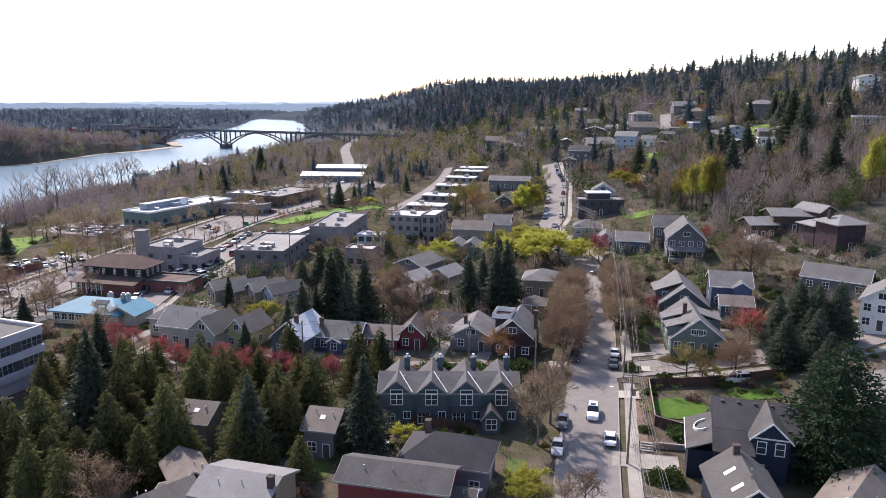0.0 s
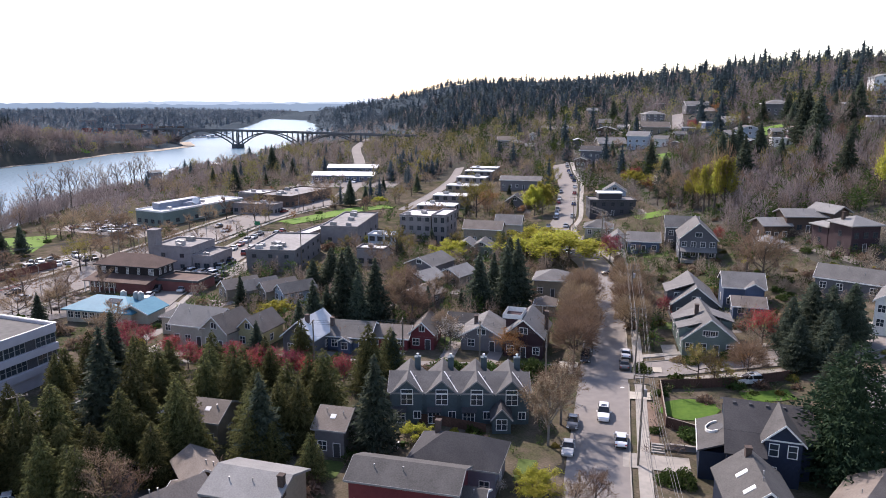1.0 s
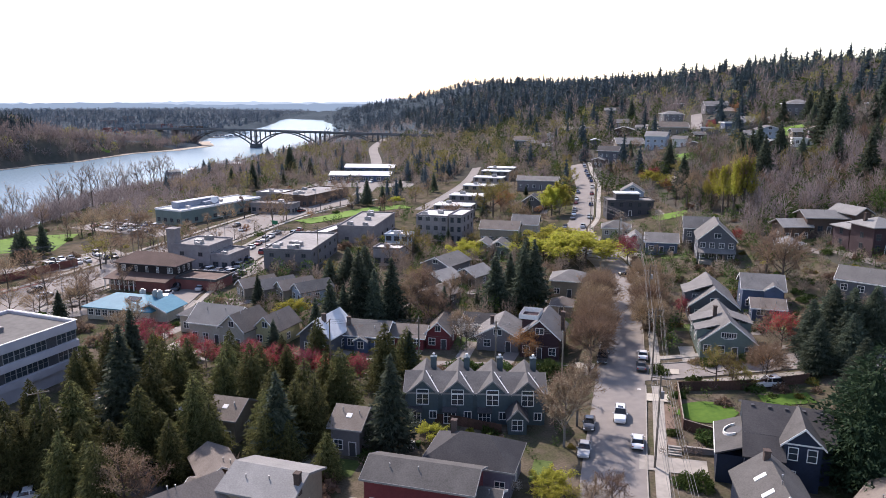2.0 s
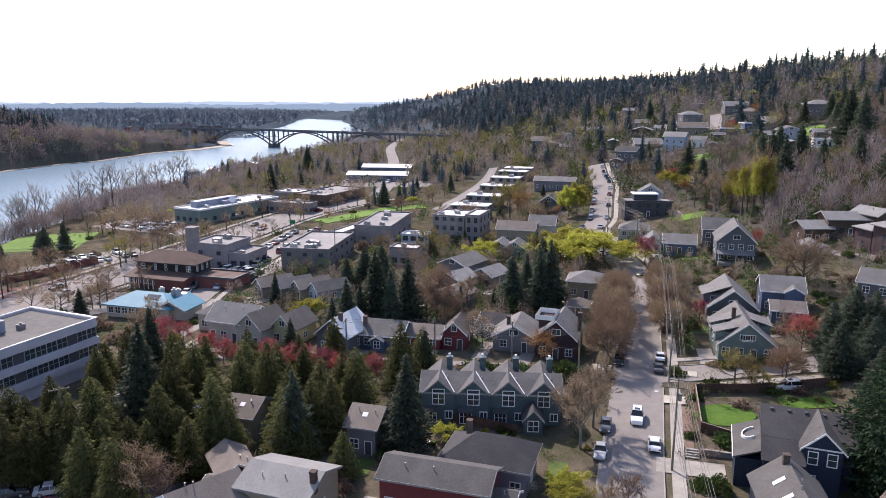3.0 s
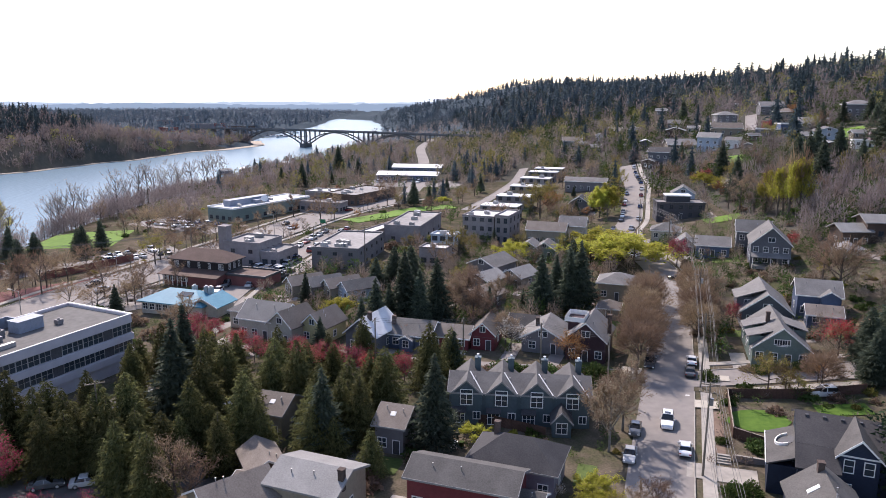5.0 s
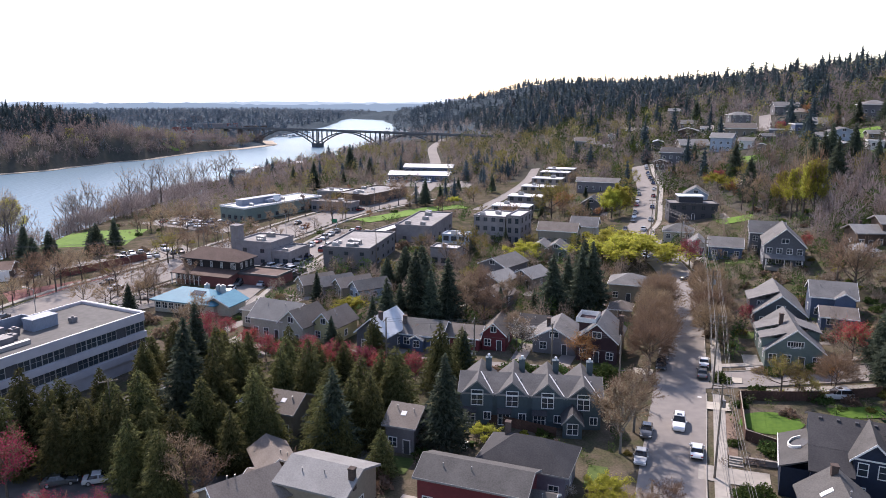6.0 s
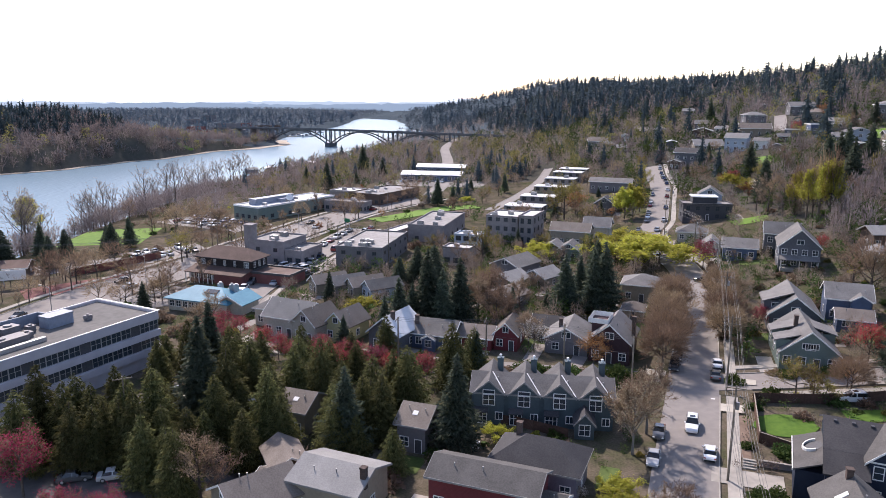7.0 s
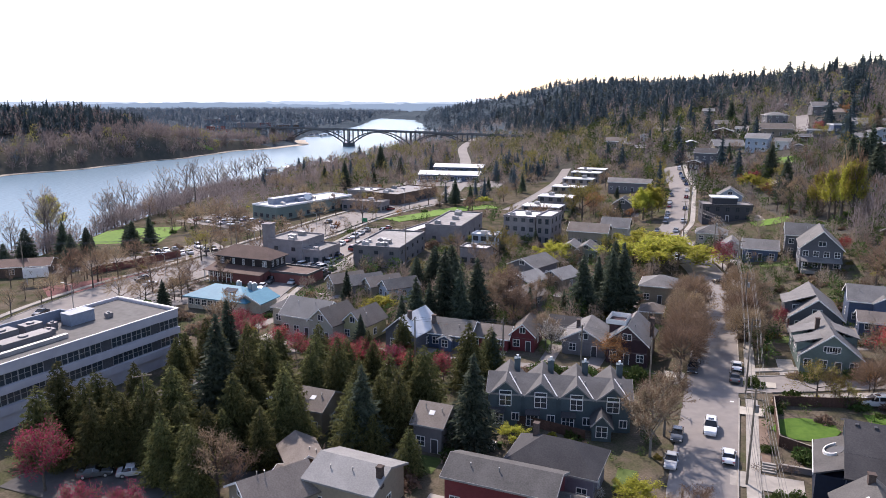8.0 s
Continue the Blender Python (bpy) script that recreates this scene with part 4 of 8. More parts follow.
# ---- vehicles ----
def car_first(colour, label, kind="car", full=True):
    """One car with body, cabin glass, wheels and lamps; its front points to +y."""
    c = tagged(new(kind), label, "car", "parked and passing cars")
    L, W = (4.5, 1.8) if kind == "car" else (4.9, 1.95)
    top, belt = (1.45, 0.95) if kind == "car" else (1.8, 1.1)
    b = Mesh()
    h = L / 2
    low = belt if kind != "car" else 0.92
    rings = [(-h, 0.80, 0.62), (-h + 0.06, 0.9, low - 0.12), (-h + 0.22, 0.96, low), (-h * 0.62, 1.0, belt + 0.02), (0, 1.0, belt), (h * 0.42, 0.99, belt - 0.02),
             (h * 0.74, 0.96, belt - 0.12), (h - 0.16, 0.9, belt - 0.22), (h, 0.78, 0.56)]
    for y, f, z in rings:
        w = W / 2 * f
        b.v += [(-w * 0.96, y, 0.28), (-w, y, 0.55), (-w * 0.965, y, z - 0.06), (-w * 0.86, y, z), (0, y, z + 0.035), (w * 0.86, y, z), (w * 0.965, y, z - 0.06), (w, y, 0.55), (w * 0.96, y, 0.28)]
    for i in range(len(rings) - 1):
        for j in range(8):
            b.f.append((9 * i + j, 9 * i + 9 + j, 9 * i + 10 + j, 9 * i + j + 1))
        b.f.append((9 * i + 8, 9 * i + 17, 9 * i + 9, 9 * i))
    b.f += [tuple(range(9)), tuple(range(9 * len(rings) - 1, 9 * len(rings) - 10, -1))]
    rear = -h + (0.75 if kind == "car" else 0.2)
    lo = [(-W / 2 + 0.06, rear, belt), (W / 2 - 0.06, rear, belt), (W / 2 - 0.06, h * 0.4, belt), (-W / 2 + 0.06, h * 0.4, belt)]
    hi = [(-W / 2 + 0.25, rear + 0.45, top - 0.08), (W / 2 - 0.25, rear + 0.45, top - 0.08), (W / 2 - 0.25, h * 0.08, top - 0.08), (-W / 2 + 0.25, h * 0.08, top - 0.08)]
    if not full:
        b.hexa([(p[0] * 1.02, p[1], top - 0.09) for p in hi], [(p[0] * 0.92, p[1] * 0.94, top) for p in hi])
    part("body", b, colour, c)
    part("cabin_glass", Mesh().hexa(lo, hi), CAR_GLASS, c)
    if full:
        part("roof", Mesh().hexa([(p[0] * 1.02, p[1], top - 0.09) for p in hi], [(p[0] * 0.92, p[1] * 0.94, top) for p in hi]), colour, c)
    if full:
        part("rear_bumper", Mesh().hexa([(-W * 0.4, -h - 0.05, 0.3), (W * 0.4, -h - 0.05, 0.3), (W * 0.46, -h + 0.2, 0.3), (-W * 0.46, -h + 0.2, 0.3)], [(-W * 0.4, -h - 0.05, 0.5), (W * 0.4, -h - 0.05, 0.5), (W * 0.47, -h + 0.2, 0.5), (-W * 0.47, -h + 0.2, 0.5)]), RUBBER, c)
        for sx in (-1, 1):
            part("side_mirror", Mesh().box(sx * (W / 2 + 0.08) - 0.09, sx * (W / 2 + 0.08) + 0.09, h * 0.3, h * 0.3 + 0.12, belt - 0.02, belt + 0.13), colour, c)
            part("pillar", Mesh().hexa([(sx * (W / 2 - 0.075), -0.2, belt), (sx * (W / 2 - 0.045), -0.2, belt), (sx * (W / 2 - 0.045), -0.1, belt), (sx * (W / 2 - 0.075), -0.1, belt)][::sx], [(sx * (W / 2 - 0.26), -0.2, top - 0.07), (sx * (W / 2 - 0.22), -0.2, top - 0.07), (sx * (W / 2 - 0.22), -0.1, top - 0.07), (sx * (W / 2 - 0.26), -0.1, top - 0.07)][::sx]), colour, c)
        if kind != "car":
            part("sunroof", Mesh().box(-0.42, 0.42, -0.7, 0.1, top - 0.02, top + 0.006), CAR_GLASS, c)
    for sx in (-1, 1):
        for wy in (-h * 0.62, h * 0.62):
            w = part("wheel", Mesh().tube((sx * (W / 2 - 0.2), wy, 0.33), (sx * (W / 2 + 0.02), wy, 0.33), 0.33, 0.33, 12), RUBBER, c)
            if full:
                part("rim", Mesh().tube((sx * (W / 2 + 0.015), wy, 0.33), (sx * (W / 2 + 0.03), wy, 0.33), 0.2, 0.18, 10), STEEL, w)
        if not full:
            continue
        part("tail_lamp", Mesh().box(sx * W * 0.38 - 0.14, sx * W * 0.38 + 0.14, -h - 0.02, -h + 0.05, 0.68, 0.84), LAMP_RED, c)
        part("headlamp", Mesh().box(sx * W * 0.36 - 0.18, sx * W * 0.36 + 0.18, h - 0.05, h + 0.02, 0.52, 0.66), METAL_WHITE, c)
    return c


LAMP_RED = metal_paint("tail_lamp_red", (0.3, 0.01, 0.01))
PAINTS = [("white", (0.75, 0.75, 0.75)), ("black", (0.015, 0.015, 0.017)), ("silver", (0.42, 0.43, 0.44)), ("dark grey", (0.08, 0.085, 0.09)),
          ("dark red", (0.2, 0.02, 0.02)), ("dark blue", (0.03, 0.05, 0.12))]
CAR_FIRSTS = {}


def car(x, y, rz, paint, kind="car", lift=0.1, full=False):
    colour = dict(PAINTS)[paint]
    key = (paint, kind, full)
    m = pose(x, y, ground(x, y) + lift, 0, 0, rz)
    if key in CAR_FIRSTS:
        return copy_thing(CAR_FIRSTS[key], m)
    c = car_first(metal_paint(paint.replace(" ", "_") + "_car_paint", colour), paint + (" saloon car on the asphalt" if kind == "car" else " tall family car on the asphalt"), kind, full)
    c.matrix_world = m
    CAR_FIRSTS[key] = c
    return c


# ---- poles and wires ----
def utility_pole(x, y, h=13.0, rz=0.0, arms=2, box=False):
    p = thing("utility_pole", x, y, ground(x, y), rz, "weathered wooden utility pole with crossarms", "utility pole", "utility poles")
    part("pole", Mesh().tube((0, 0, -0.5), (0, 0, h), 0.17, 0.11, 9), POLE_WOOD, p)
    for k in range(arms):
        z = h - 0.4 - k * 1.1
        a = part("crossarm", Mesh().box(-1.3, 1.3, 0.11, 0.22, z - 0.06, z + 0.06), POLE_WOOD, p)
        for q in (-1.2, -0.6, 0.6, 1.2):
            part("insulator", Mesh().tube((q, 0.165, z + 0.06), (q, 0.165, z + 0.24), 0.05, 0.035, 6), STEEL, a)
    if box:
        part("transformer", Mesh().tube((0.35, 0, h - 3.2), (0.35, 0, h - 2.2), 0.24, 0.24, 10), STEEL, p)
    return p


def cable(a, b, sag=0.6, r=0.022, n=10):
    m = Mesh()
    a, b = Vector(a), Vector(b)
    pts = [a.lerp(b, k / n) - Vector((0, 0, sag * 4 * (k / n) * (1 - k / n))) for k in range(n + 1)]
    d = (b - a).normalized()
    u = d.cross(Vector((0, 0, 1))).normalized() * r
    for p in pts:
        m.v += [tuple(p + u), tuple(p - u), tuple(p + Vector((0, 0, 1.4 * r)))]
    for k in range(n):
        for i in range(3):
            j = (i + 1) % 3
            m.f.append((3 * k + i, 3 * k + j, 3 * k + 3 + j, 3 * k + 3 + i))
    return m


def street_lamp(x, y, rz, h=9.0):
    p = thing("street_lamp", x, y, ground(x, y), rz, "grey steel street lamp with a curved arm", "street lamp", "street lamps")
    part("pole", Mesh().tube((0, 0, -0.3), (0, 0, h), 0.11, 0.07, 8), STEEL, p)
    part("arm", Mesh().tube((0, 0, h - 0.1), (1.8, 0, h + 0.5), 0.05, 0.04, 6), STEEL, p)
    part("head", Mesh().box(1.7, 2.4, -0.15, 0.15, h + 0.42, h + 0.56), STEEL, p)


def fence(pts, h, label, mat=FENCE_WOOD, post_every=2.4, name="fence"):
    """Posts and close boards along a line; each bay of boards is a part."""
    f = thing(name, 0, 0, 0, 0, label, "fence", "garden fences")
    ln = [Vector(p).to_2d() for p in pts]
    for a, b in zip(ln, ln[1:]):
        n = max(1, round((b - a).length / post_every))
        for k in range(n):
            p, q = a.lerp(b, k / n), a.lerp(b, (k + 1) / n)
            d = (q - p).normalized()
            r = Vector((d.y, -d.x)) * 0.03
            zp, zq = ground(*p), ground(*q)
            z = min(zp, zq)
            part("panel", Mesh().hexa([(*(p - r), z - 0.2), (*(p + r), z - 0.2), (*(q + r), z - 0.2), (*(q - r), z - 0.2)][::1], [(*(p - r), zp + h), (*(p + r), zp + h), (*(q + r), zq + h), (*(q - r), zq + h)]), mat, f)
            part("post", Mesh().box(p.x - 0.06, p.x + 0.06, p.y - 0.06, p.y + 0.06, zp - 0.3, zp + h + 0.1), mat, f)
    return f


# ---- roads and open ground ----
G = -17.0   # the turn of the street grid
MAIN = road("road_main", [(20, 60), (25.5, 82), (36.5, 117), (45.5, 147), (51, 167), (55, 184), (57, 196), (57.4, 208), (56.4, 221), (55.5, 236), (58.5, 253), (65, 269), (74, 303), (84, 342), (89, 374), (96, 410)], 8.6, "sunlit grey asphalt street with kerbs", walk_l=False, pave=1.8, verge=0.9, gap=(117.5, 126.5))
CROSS = road("road_cross", [(40.5, 121.5), (60, 121.5), (85, 121), (120, 128)], 7.0, "grey asphalt side street", start=2)
ALLEY = road("road_alley", [(33, 124), (10, 127), (-15, 131), (-40, 139)], 4.6, "narrow grey asphalt lane", walk_r=False, start=2)
HIGHWAY = road("road_highway", [(-104.8, 126.0), (-105.7, 155.1), (-100.6, 179.4), (-91.2, 202.1), (-74.3, 253.2), (-55.6, 310.7), (-26.7, 357.0)], 19.0, "wide pale grey highway", pave=1.8)
BRIDGE_ROAD = road("road_bridge", [(-26.7, 357.0), (-21.8, 444.8), (-27.5, 564.3), (-36.6, 707.2), (-29.9, 831.9)], 8.0, "grey road leading to the bridge", pave=0)
SHOPS = road("road_shops", [(-60.3, 161.0), (-59.3, 189.2), (-53.8, 218.2), (-49.8, 245.0), (-45.5, 270.0)], 9.0, "grey shopping street lined with parked cars")
ROWS = road("road_terrace", [(4.0, 316.6), (19.2, 365.1), (33.4, 417.8), (43.5, 475.5)], 5.2, "pale street beside flat-roofed terraces", pave=0)
HILL_STREET = road("road_hill", [(181.0, 451.7), (209.6, 526.6)], 7.0, "steep pale street between hillside houses", lift=0.25, pave=0)
HILL_LANE = road("road_hill", [(152.7, 471.1), (173.2, 531.2)], 5.0, "steep pale lane between hillside houses", lift=0.25, pave=0)
patch("car_park", -59.3, 212.5, G - 12, 34, 22, ASPHALT, "asphalt car park with parked cars", "car park")
patch("car_park", -110.9, 285.4, -30, 50, 20, ASPHALT, "asphalt car park beside the highway", "car park")
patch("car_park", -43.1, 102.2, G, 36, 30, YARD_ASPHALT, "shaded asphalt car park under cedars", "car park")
patch("car_park", -51.0, 84.0, G, 26, 14, YARD_ASPHALT, "dark asphalt yard beneath cedars", "car park", 0.1)
patch("car_park", -27.7, 416.3, -10, 60, 30, ASPHALT, "asphalt car park beside long sheds", "car park")
patch("car_park", -64.5, 173.0, G, 44, 12, ASPHALT, "asphalt forecourt before the blue-roofed restaurant", "car park")
patch("car_park", -83.8, 171.7, 40, 22, 16, ASPHALT, "asphalt forecourt beside the highway", "car park")
patch("car_park", -105.0, 227.8, 40, 26, 20, ASPHALT, "asphalt car park under bare trees", "car park")
patch("car_park", -123.6, 209.9, 30, 40, 14, ASPHALT, "asphalt car park beside the river park", "car park")
patch("plaza", -108.5, 187.6, 40, 34, 12, BRICK, "red-brown paved plaza beside the highway", "plaza")
patch("kerb_corner", 41.0, 110.5, G, 3.6, 3.0, PALE_SUNLIT_CONCRETE, "pale sunlit concrete kerb corner with a ramp", "pavement", 0.235, n=3)
patch("kerb_corner", 32.3, 125.8, G, 3.6, 3.0, PALE_SUNLIT_CONCRETE, "pale sunlit concrete kerb corner with a ramp", "pavement", 0.235, n=3)
patch("kerb_corner", 46.5, 121.2, G, 4.0, 2.4, PALE_SUNLIT_CONCRETE, "pale sunlit concrete kerb corner with a ramp", "pavement", 0.235, n=3)
patch("driveway", 35.8, 88.8, -18, 9, 4.2, CONCRETE, "pale concrete driveway", "driveway", 0.12)
patch("flower_bed", 39.4, 101.2, -18, 2.2, 14, SOIL, "brown mulch bed beside the footpath", "flower bed", 0.12)
patch("lawn", -145.5, 256.3, 10, 42, 32, PARK_LAWN, "bright green park lawn by the river", "lawn")
m = Mesh()
rim = [(46.9 + math.cos(k * 0.2618) * 4.6 * (1 + 0.08 * math.sin(k * 1.7)), 104.4 + math.sin(k * 0.2618) * 3.9) for k in range(24)]
for p, q in zip(rim, rim[1:] + rim[:1]):
    m.face((46.9, 104.4, ground(46.9, 104.4) + 0.14), (*p, ground(*p) + 0.12), (*q, ground(*q) + 0.12))
structure("lawn", m, LAWN, "bright green rounded garden lawn inside a fence", "lawn")
TAKEN.append((46.9, 104.4, 4))
patch("lawn", 61.0, 106.5, -5, 8, 4, LAWN, "bright green garden lawn beside a fence", "lawn", 0.12)
structure("lawn", band(Mesh(), line([(-44.4, 288.4), (-34.4, 298.4), (-23.5, 312.1), (-12.6, 321.9), (-2.4, 326.7)]), -5.5, 5.5, 0.2), PARK_LAWN, "green verge beside the highway", "lawn")
TAKEN.extend((x, y, 6) for x, y in ((-44.4, 288.4), (-34.4, 298.4), (-23.5, 312.1), (-12.6, 321.9), (-2.4, 326.7)))
patch("lawn", 17.3, 88.1, G, 2.6, 6, YARD_LAWN, "green garden lawn", "lawn", 0.12)
patch("lawn", 139.1, 364.1, G, 11, 20, PARK_LAWN, "bright green hillside lawn", "lawn", 0.3)
patch("lawn", 201.2, 376.1, G, 17, 30, PARK_LAWN, "green sloping hillside lawn", "lawn", 0.3)
patch("lawn", 93.2, 250.0, 0, 12.5, 8, PARK_LAWN, "green garden lawn behind a wall", "lawn", 0.2)


# ---- near houses ----
def townhouses(x, y, rz):
    """Four houses in a row: front gables on a long roof, taller gabled rear blocks with stacks, patio doors under awnings."""
    t = thing("townhouse_row", x, y, ground(x, y), rz, "teal row of four gabled townhouses with white windows", "townhouses", "")
    TAKEN.append((x - 5, y, 7)), TAKEN.append((x + 5, y, 7))
    w, d, h, rise = 21.6, 7.6, 5.2, 1.85
    walls(t, 0, 0, w, d, h, TEAL, "x", rise)
    roof(t, 0, 0, w, d, h, rise, "x", SHINGLE_ROW, 0.3, GREY_TRIM)
    gw = 4.7
    up = gw / 2 * 0.88
    for k in range(4):
        gx = -w / 2 + w * (k + 0.5) / 4
        walls(t, gx, 0.6, gw, 9.2, h - 0.1, TEAL, "y", up, name="wing_wall")
        roof(t, gx, 0.6, gw, 9.2, h - 0.1, up, "y", SHINGLE_ROW, 0.2, GREY_TRIM, "wing_roof")
        f = Mesh()
        p, q, o = Vector((gx + 0.3, -0.15, h + rise + 0.11)), Vector((gx + gw / 2 + 0.1, -d / 2 - 0.25, h + 0.1)), Vector((0.08, 0.03, 0))
        slab(f, *[tuple(c) for c in (q - o, q + o, p + o, p - o)], 0.06)
        part("valley_flashing", f, METAL_WHITE, t)
        yf = -d / 2 - 0.4
        window(t, gx, yf, 3.3, 0, 1.7, 1.6, WHITE_TRIM, 1)
        window(t, gx, yf, 5.15, 0, 1.7, 0.5, WHITE_TRIM, 0)
        window(t, gx - 1.2, yf, 0.2, 0, 1.7, 2.05, WHITE_TRIM, 2, "patio_door")
        window(t, gx + 1.6, yf, 1.0, 0, 1.0, 1.1, WHITE_TRIM, 1)
        a = Mesh()
        slab(a, (gx - 2.3, yf - 1.0, 2.4), (gx - 0.05, yf - 1.0, 2.4), (gx - 0.05, yf - 0.005, 2.9), (gx - 2.3, yf - 0.005, 2.9), 0.12)
        part("awning", a, SHINGLE_DARK, t)
        chimney(t, gx + 1.3, 3.4, h + 0.4, h + up + 1.0, TEAL, 0.95, 0.95, True)
        vents(t, [(gx + 1.2, -1.2, h + rise - 0.75), (gx + 0.9, -1.7, h + rise - 1.0)])
    walls(t, 6.4, -d / 2 - 1.8, 2.8, 3.4, 2.6, TEAL, "y", 1.5, name="porch_wall")
    roof(t, 6.4, -d / 2 - 1.8, 2.8, 3.4, 2.6, 1.5, "y", SHINGLE_DARK, 0.3, GREY_TRIM, "porch_roof")
    window(t, 6.4, -d / 2 - 3.5, 0.7, 0, 1.5, 1.6, WHITE_TRIM, 1)
    for z0 in (0.9, 3.4):
        for yy in (-2.2, 2.0):
            window(t, w / 2, yy, z0, 90, 1.0, 1.3)
    return t


townhouses(9.9, 106.9, -5)
house(8.1, 86.6, -19, 11.1, 7.4, 4.1, "hip", 2.6, PURPLE, SHINGLE_DARK, "mauve-grey house with a charcoal hip roof", stack=(-3.2, 1.2), cols=4, over=0.6, edge=GREY_TRIM)
house(1.3, 79.9, -18, 13.4, 6.2, 5.0, "x", 1.3, RED, SHINGLE_MID, "red two-storey house with a grey gable roof", cols=5, side=2, edge=GREY_TRIM)
house(8.6, 77.1, -18, 3.4, 4.6, 3.0, "x", 1.2, RED, SHINGLE_MID, "low red wing with a grey roof", cols=1)
house(-17.2, 80.1, -20, 9.2, 8.0, 4.5, "x", 1.4, TAN, SHINGLE_LIGHT, "tan house with a pale grey roof and roof vents", stack=(4.4, -1.6), cols=3, edge=GREY_TRIM)
house(-26.8, 77.4, -48, 7.4, 8.5, 3.4, "y", 2.2, TAN, SHINGLE_BROWN, "tan house with a brown-grey gable roof", cols=2)
house(-25.4, 81.5, -20, 4.6, 4, 2.6, "x", 0.9, TAN, SHINGLE_BROWN, "low tan link with a brown-grey roof", cols=1)
house(-25.8, 86.4, 28, 4.6, 7, 3.2, "y", 1.4, BROWNW, SHINGLE_BROWN, "small brown house under cedars", cols=2)
house(-27.2, 101.5, -17, 4.8, 7.0, 4.2, "x", 1.7, TAN, SHINGLE_BROWN, "tan house with a skylight in its brown roof", cols=2, lights=1, edge=GREY_TRIM)
house(-8.6, 97.0, -17, 4.3, 7.0, 4.4, "x", 1.7, GREYW, SHINGLE_BROWN, "grey house with a brown roof and skylight", cols=2, lights=1, edge=GREY_TRIM)


def navy_house(x, y, rz):
    """Navy house: a long ridge, a roof that sweeps low in front, a gabled wing and a roof terrace behind a curved parapet."""
    h = thing("house", x, y, ground(x, y), rz, "navy house with charcoal roof and a curved roof terrace", "house", "houses of the neighbourhood")
    TAKEN.append((x, y, 9))
    walls(h, 0.0, 0, 10.4, 10, 6.3, NAVY, "x", 2.1)
    roof(h, 0.0, 0, 10.4, 10, 6.3, 2.1, "x", SHINGLE_DARK, 0.35, DARK_TRIM)
    walls(h, -3.0, -6.9, 4.6, 4.0, 4.4, NAVY, name="front_wall")
    r = Mesh()
    slab(r, (-5.6, -9.2, 4.66), (-0.5, -9.2, 4.66), (-0.5, -5.36, 6.25), (-5.6, -5.36, 6.25), 0.2)
    part("low_roof", r, SHINGLE_DARK, h)
    walls(h, -6.9, -2.6, 3.2, 9.4, 3.6, NAVY, name="side_wall")
    r = Mesh()
    slab(r, (-8.8, -7.6, 3.75), (-5.32, -7.6, 5.2), (-5.32, 2.2, 5.2), (-8.8, 2.2, 3.75), 0.2)
    part("side_roof", r, SHINGLE_MID, h)
    part("fascia", Mesh().box(-8.9, -8.8, -7.6, 2.2, 3.5, 3.8), WHITE_TRIM, h)
    slope = lambda x: 3.75 + (x + 8.8) / 3.48 * 1.45
    ring, floor = Mesh(), Mesh()
    for k in range(13):
        a = radians(78 + k * 17)
        for q, up in ((1.12, -0.2), (1.28, -0.2), (1.28, 0.34), (1.12, 0.34)):
            x = -6.5 + math.cos(a) * q
            ring.v.append((x, -2.0 + math.sin(a) * q * 1.25, slope(x) + up))
    for k in range(12):
        for i in range(4):
            j = (i + 1) % 4
            ring.f.append((4 * k + i, 4 * k + j, 4 * k + 4 + j, 4 * k + 4 + i))
    ring.f += [(0, 1, 2, 3), (51, 50, 49, 48)]
    part("curved_parapet", ring, WHITE_TRIM, h, "curved white parapet of the roof terrace")
    # dark disc on the slope stands in for the shade of a round recess
    rim = [(-6.5 + math.cos(k * 0.2618) * 1.11, -2.0 + math.sin(k * 0.2618) * 1.38) for k in range(24)]
    floor.hexa([(x, y, slope(x) - 0.1) for x, y in rim], [(x, y, slope(x) + 0.04) for x, y in rim])
    part("terrace_floor", floor, DARK_TRIM, h)
    walls(h, 1.5, -4.9, 4.4, 4.4, 6.5, NAVY, "y", 2.1, name="wing_wall")
    roof(h, 1.5, -3.6, 4.4, 6.6, 6.5, 2.1, "y", SHINGLE_MID, 0.5, WHITE_TRIM, "wing_roof")
    part("belt_board", Mesh().box(-0.7, 3.7, -7.16, -7.104, 6.2, 6.4), WHITE_TRIM, h)
    for q in (-1.1, 1.1):
        window(h, 1.5 + q, -7.1, 4.2, 0, 1.0, 1.6, WHITE_TRIM, 0)
    window(h, 0.3, -7.1, 1.2, 0, 1.1, 1.4, WHITE_TRIM, 0)
    for k in range(5):
        part("roof_vent", Mesh().box(-4.4 + k * 2.1, -4.0 + k * 2.1, -1.0, -0.5, 7.9, 8.35), DARK_TRIM, h)
    return h


navy_house(50.4, 88.0, -22)
h = house(41.3, 72.4, -13, 7.2, 9.6, 5.2, "y", 2.8, NAVY, SHINGLE_MID, "navy house with a grey gable roof and skylights", stack=(-0.3, 3.6), cols=2)
for yy in (-3.2, 0.4):
    k = Mesh()
    slab(k, (-2.2, yy, 5.2 + 2.8 * (1 - 2.2 / 3.6) + 0.2), (-1.0, yy, 5.2 + 2.8 * (1 - 1.0 / 3.6) + 0.2), (-1.0, yy + 0.7, 5.2 + 2.8 * (1 - 1.0 / 3.6) + 0.2), (-2.2, yy + 0.7, 5.2 + 2.8 * (1 - 2.2 / 3.6) + 0.2), 0.16)
    part("skylight", k, METAL_WHITE, h)
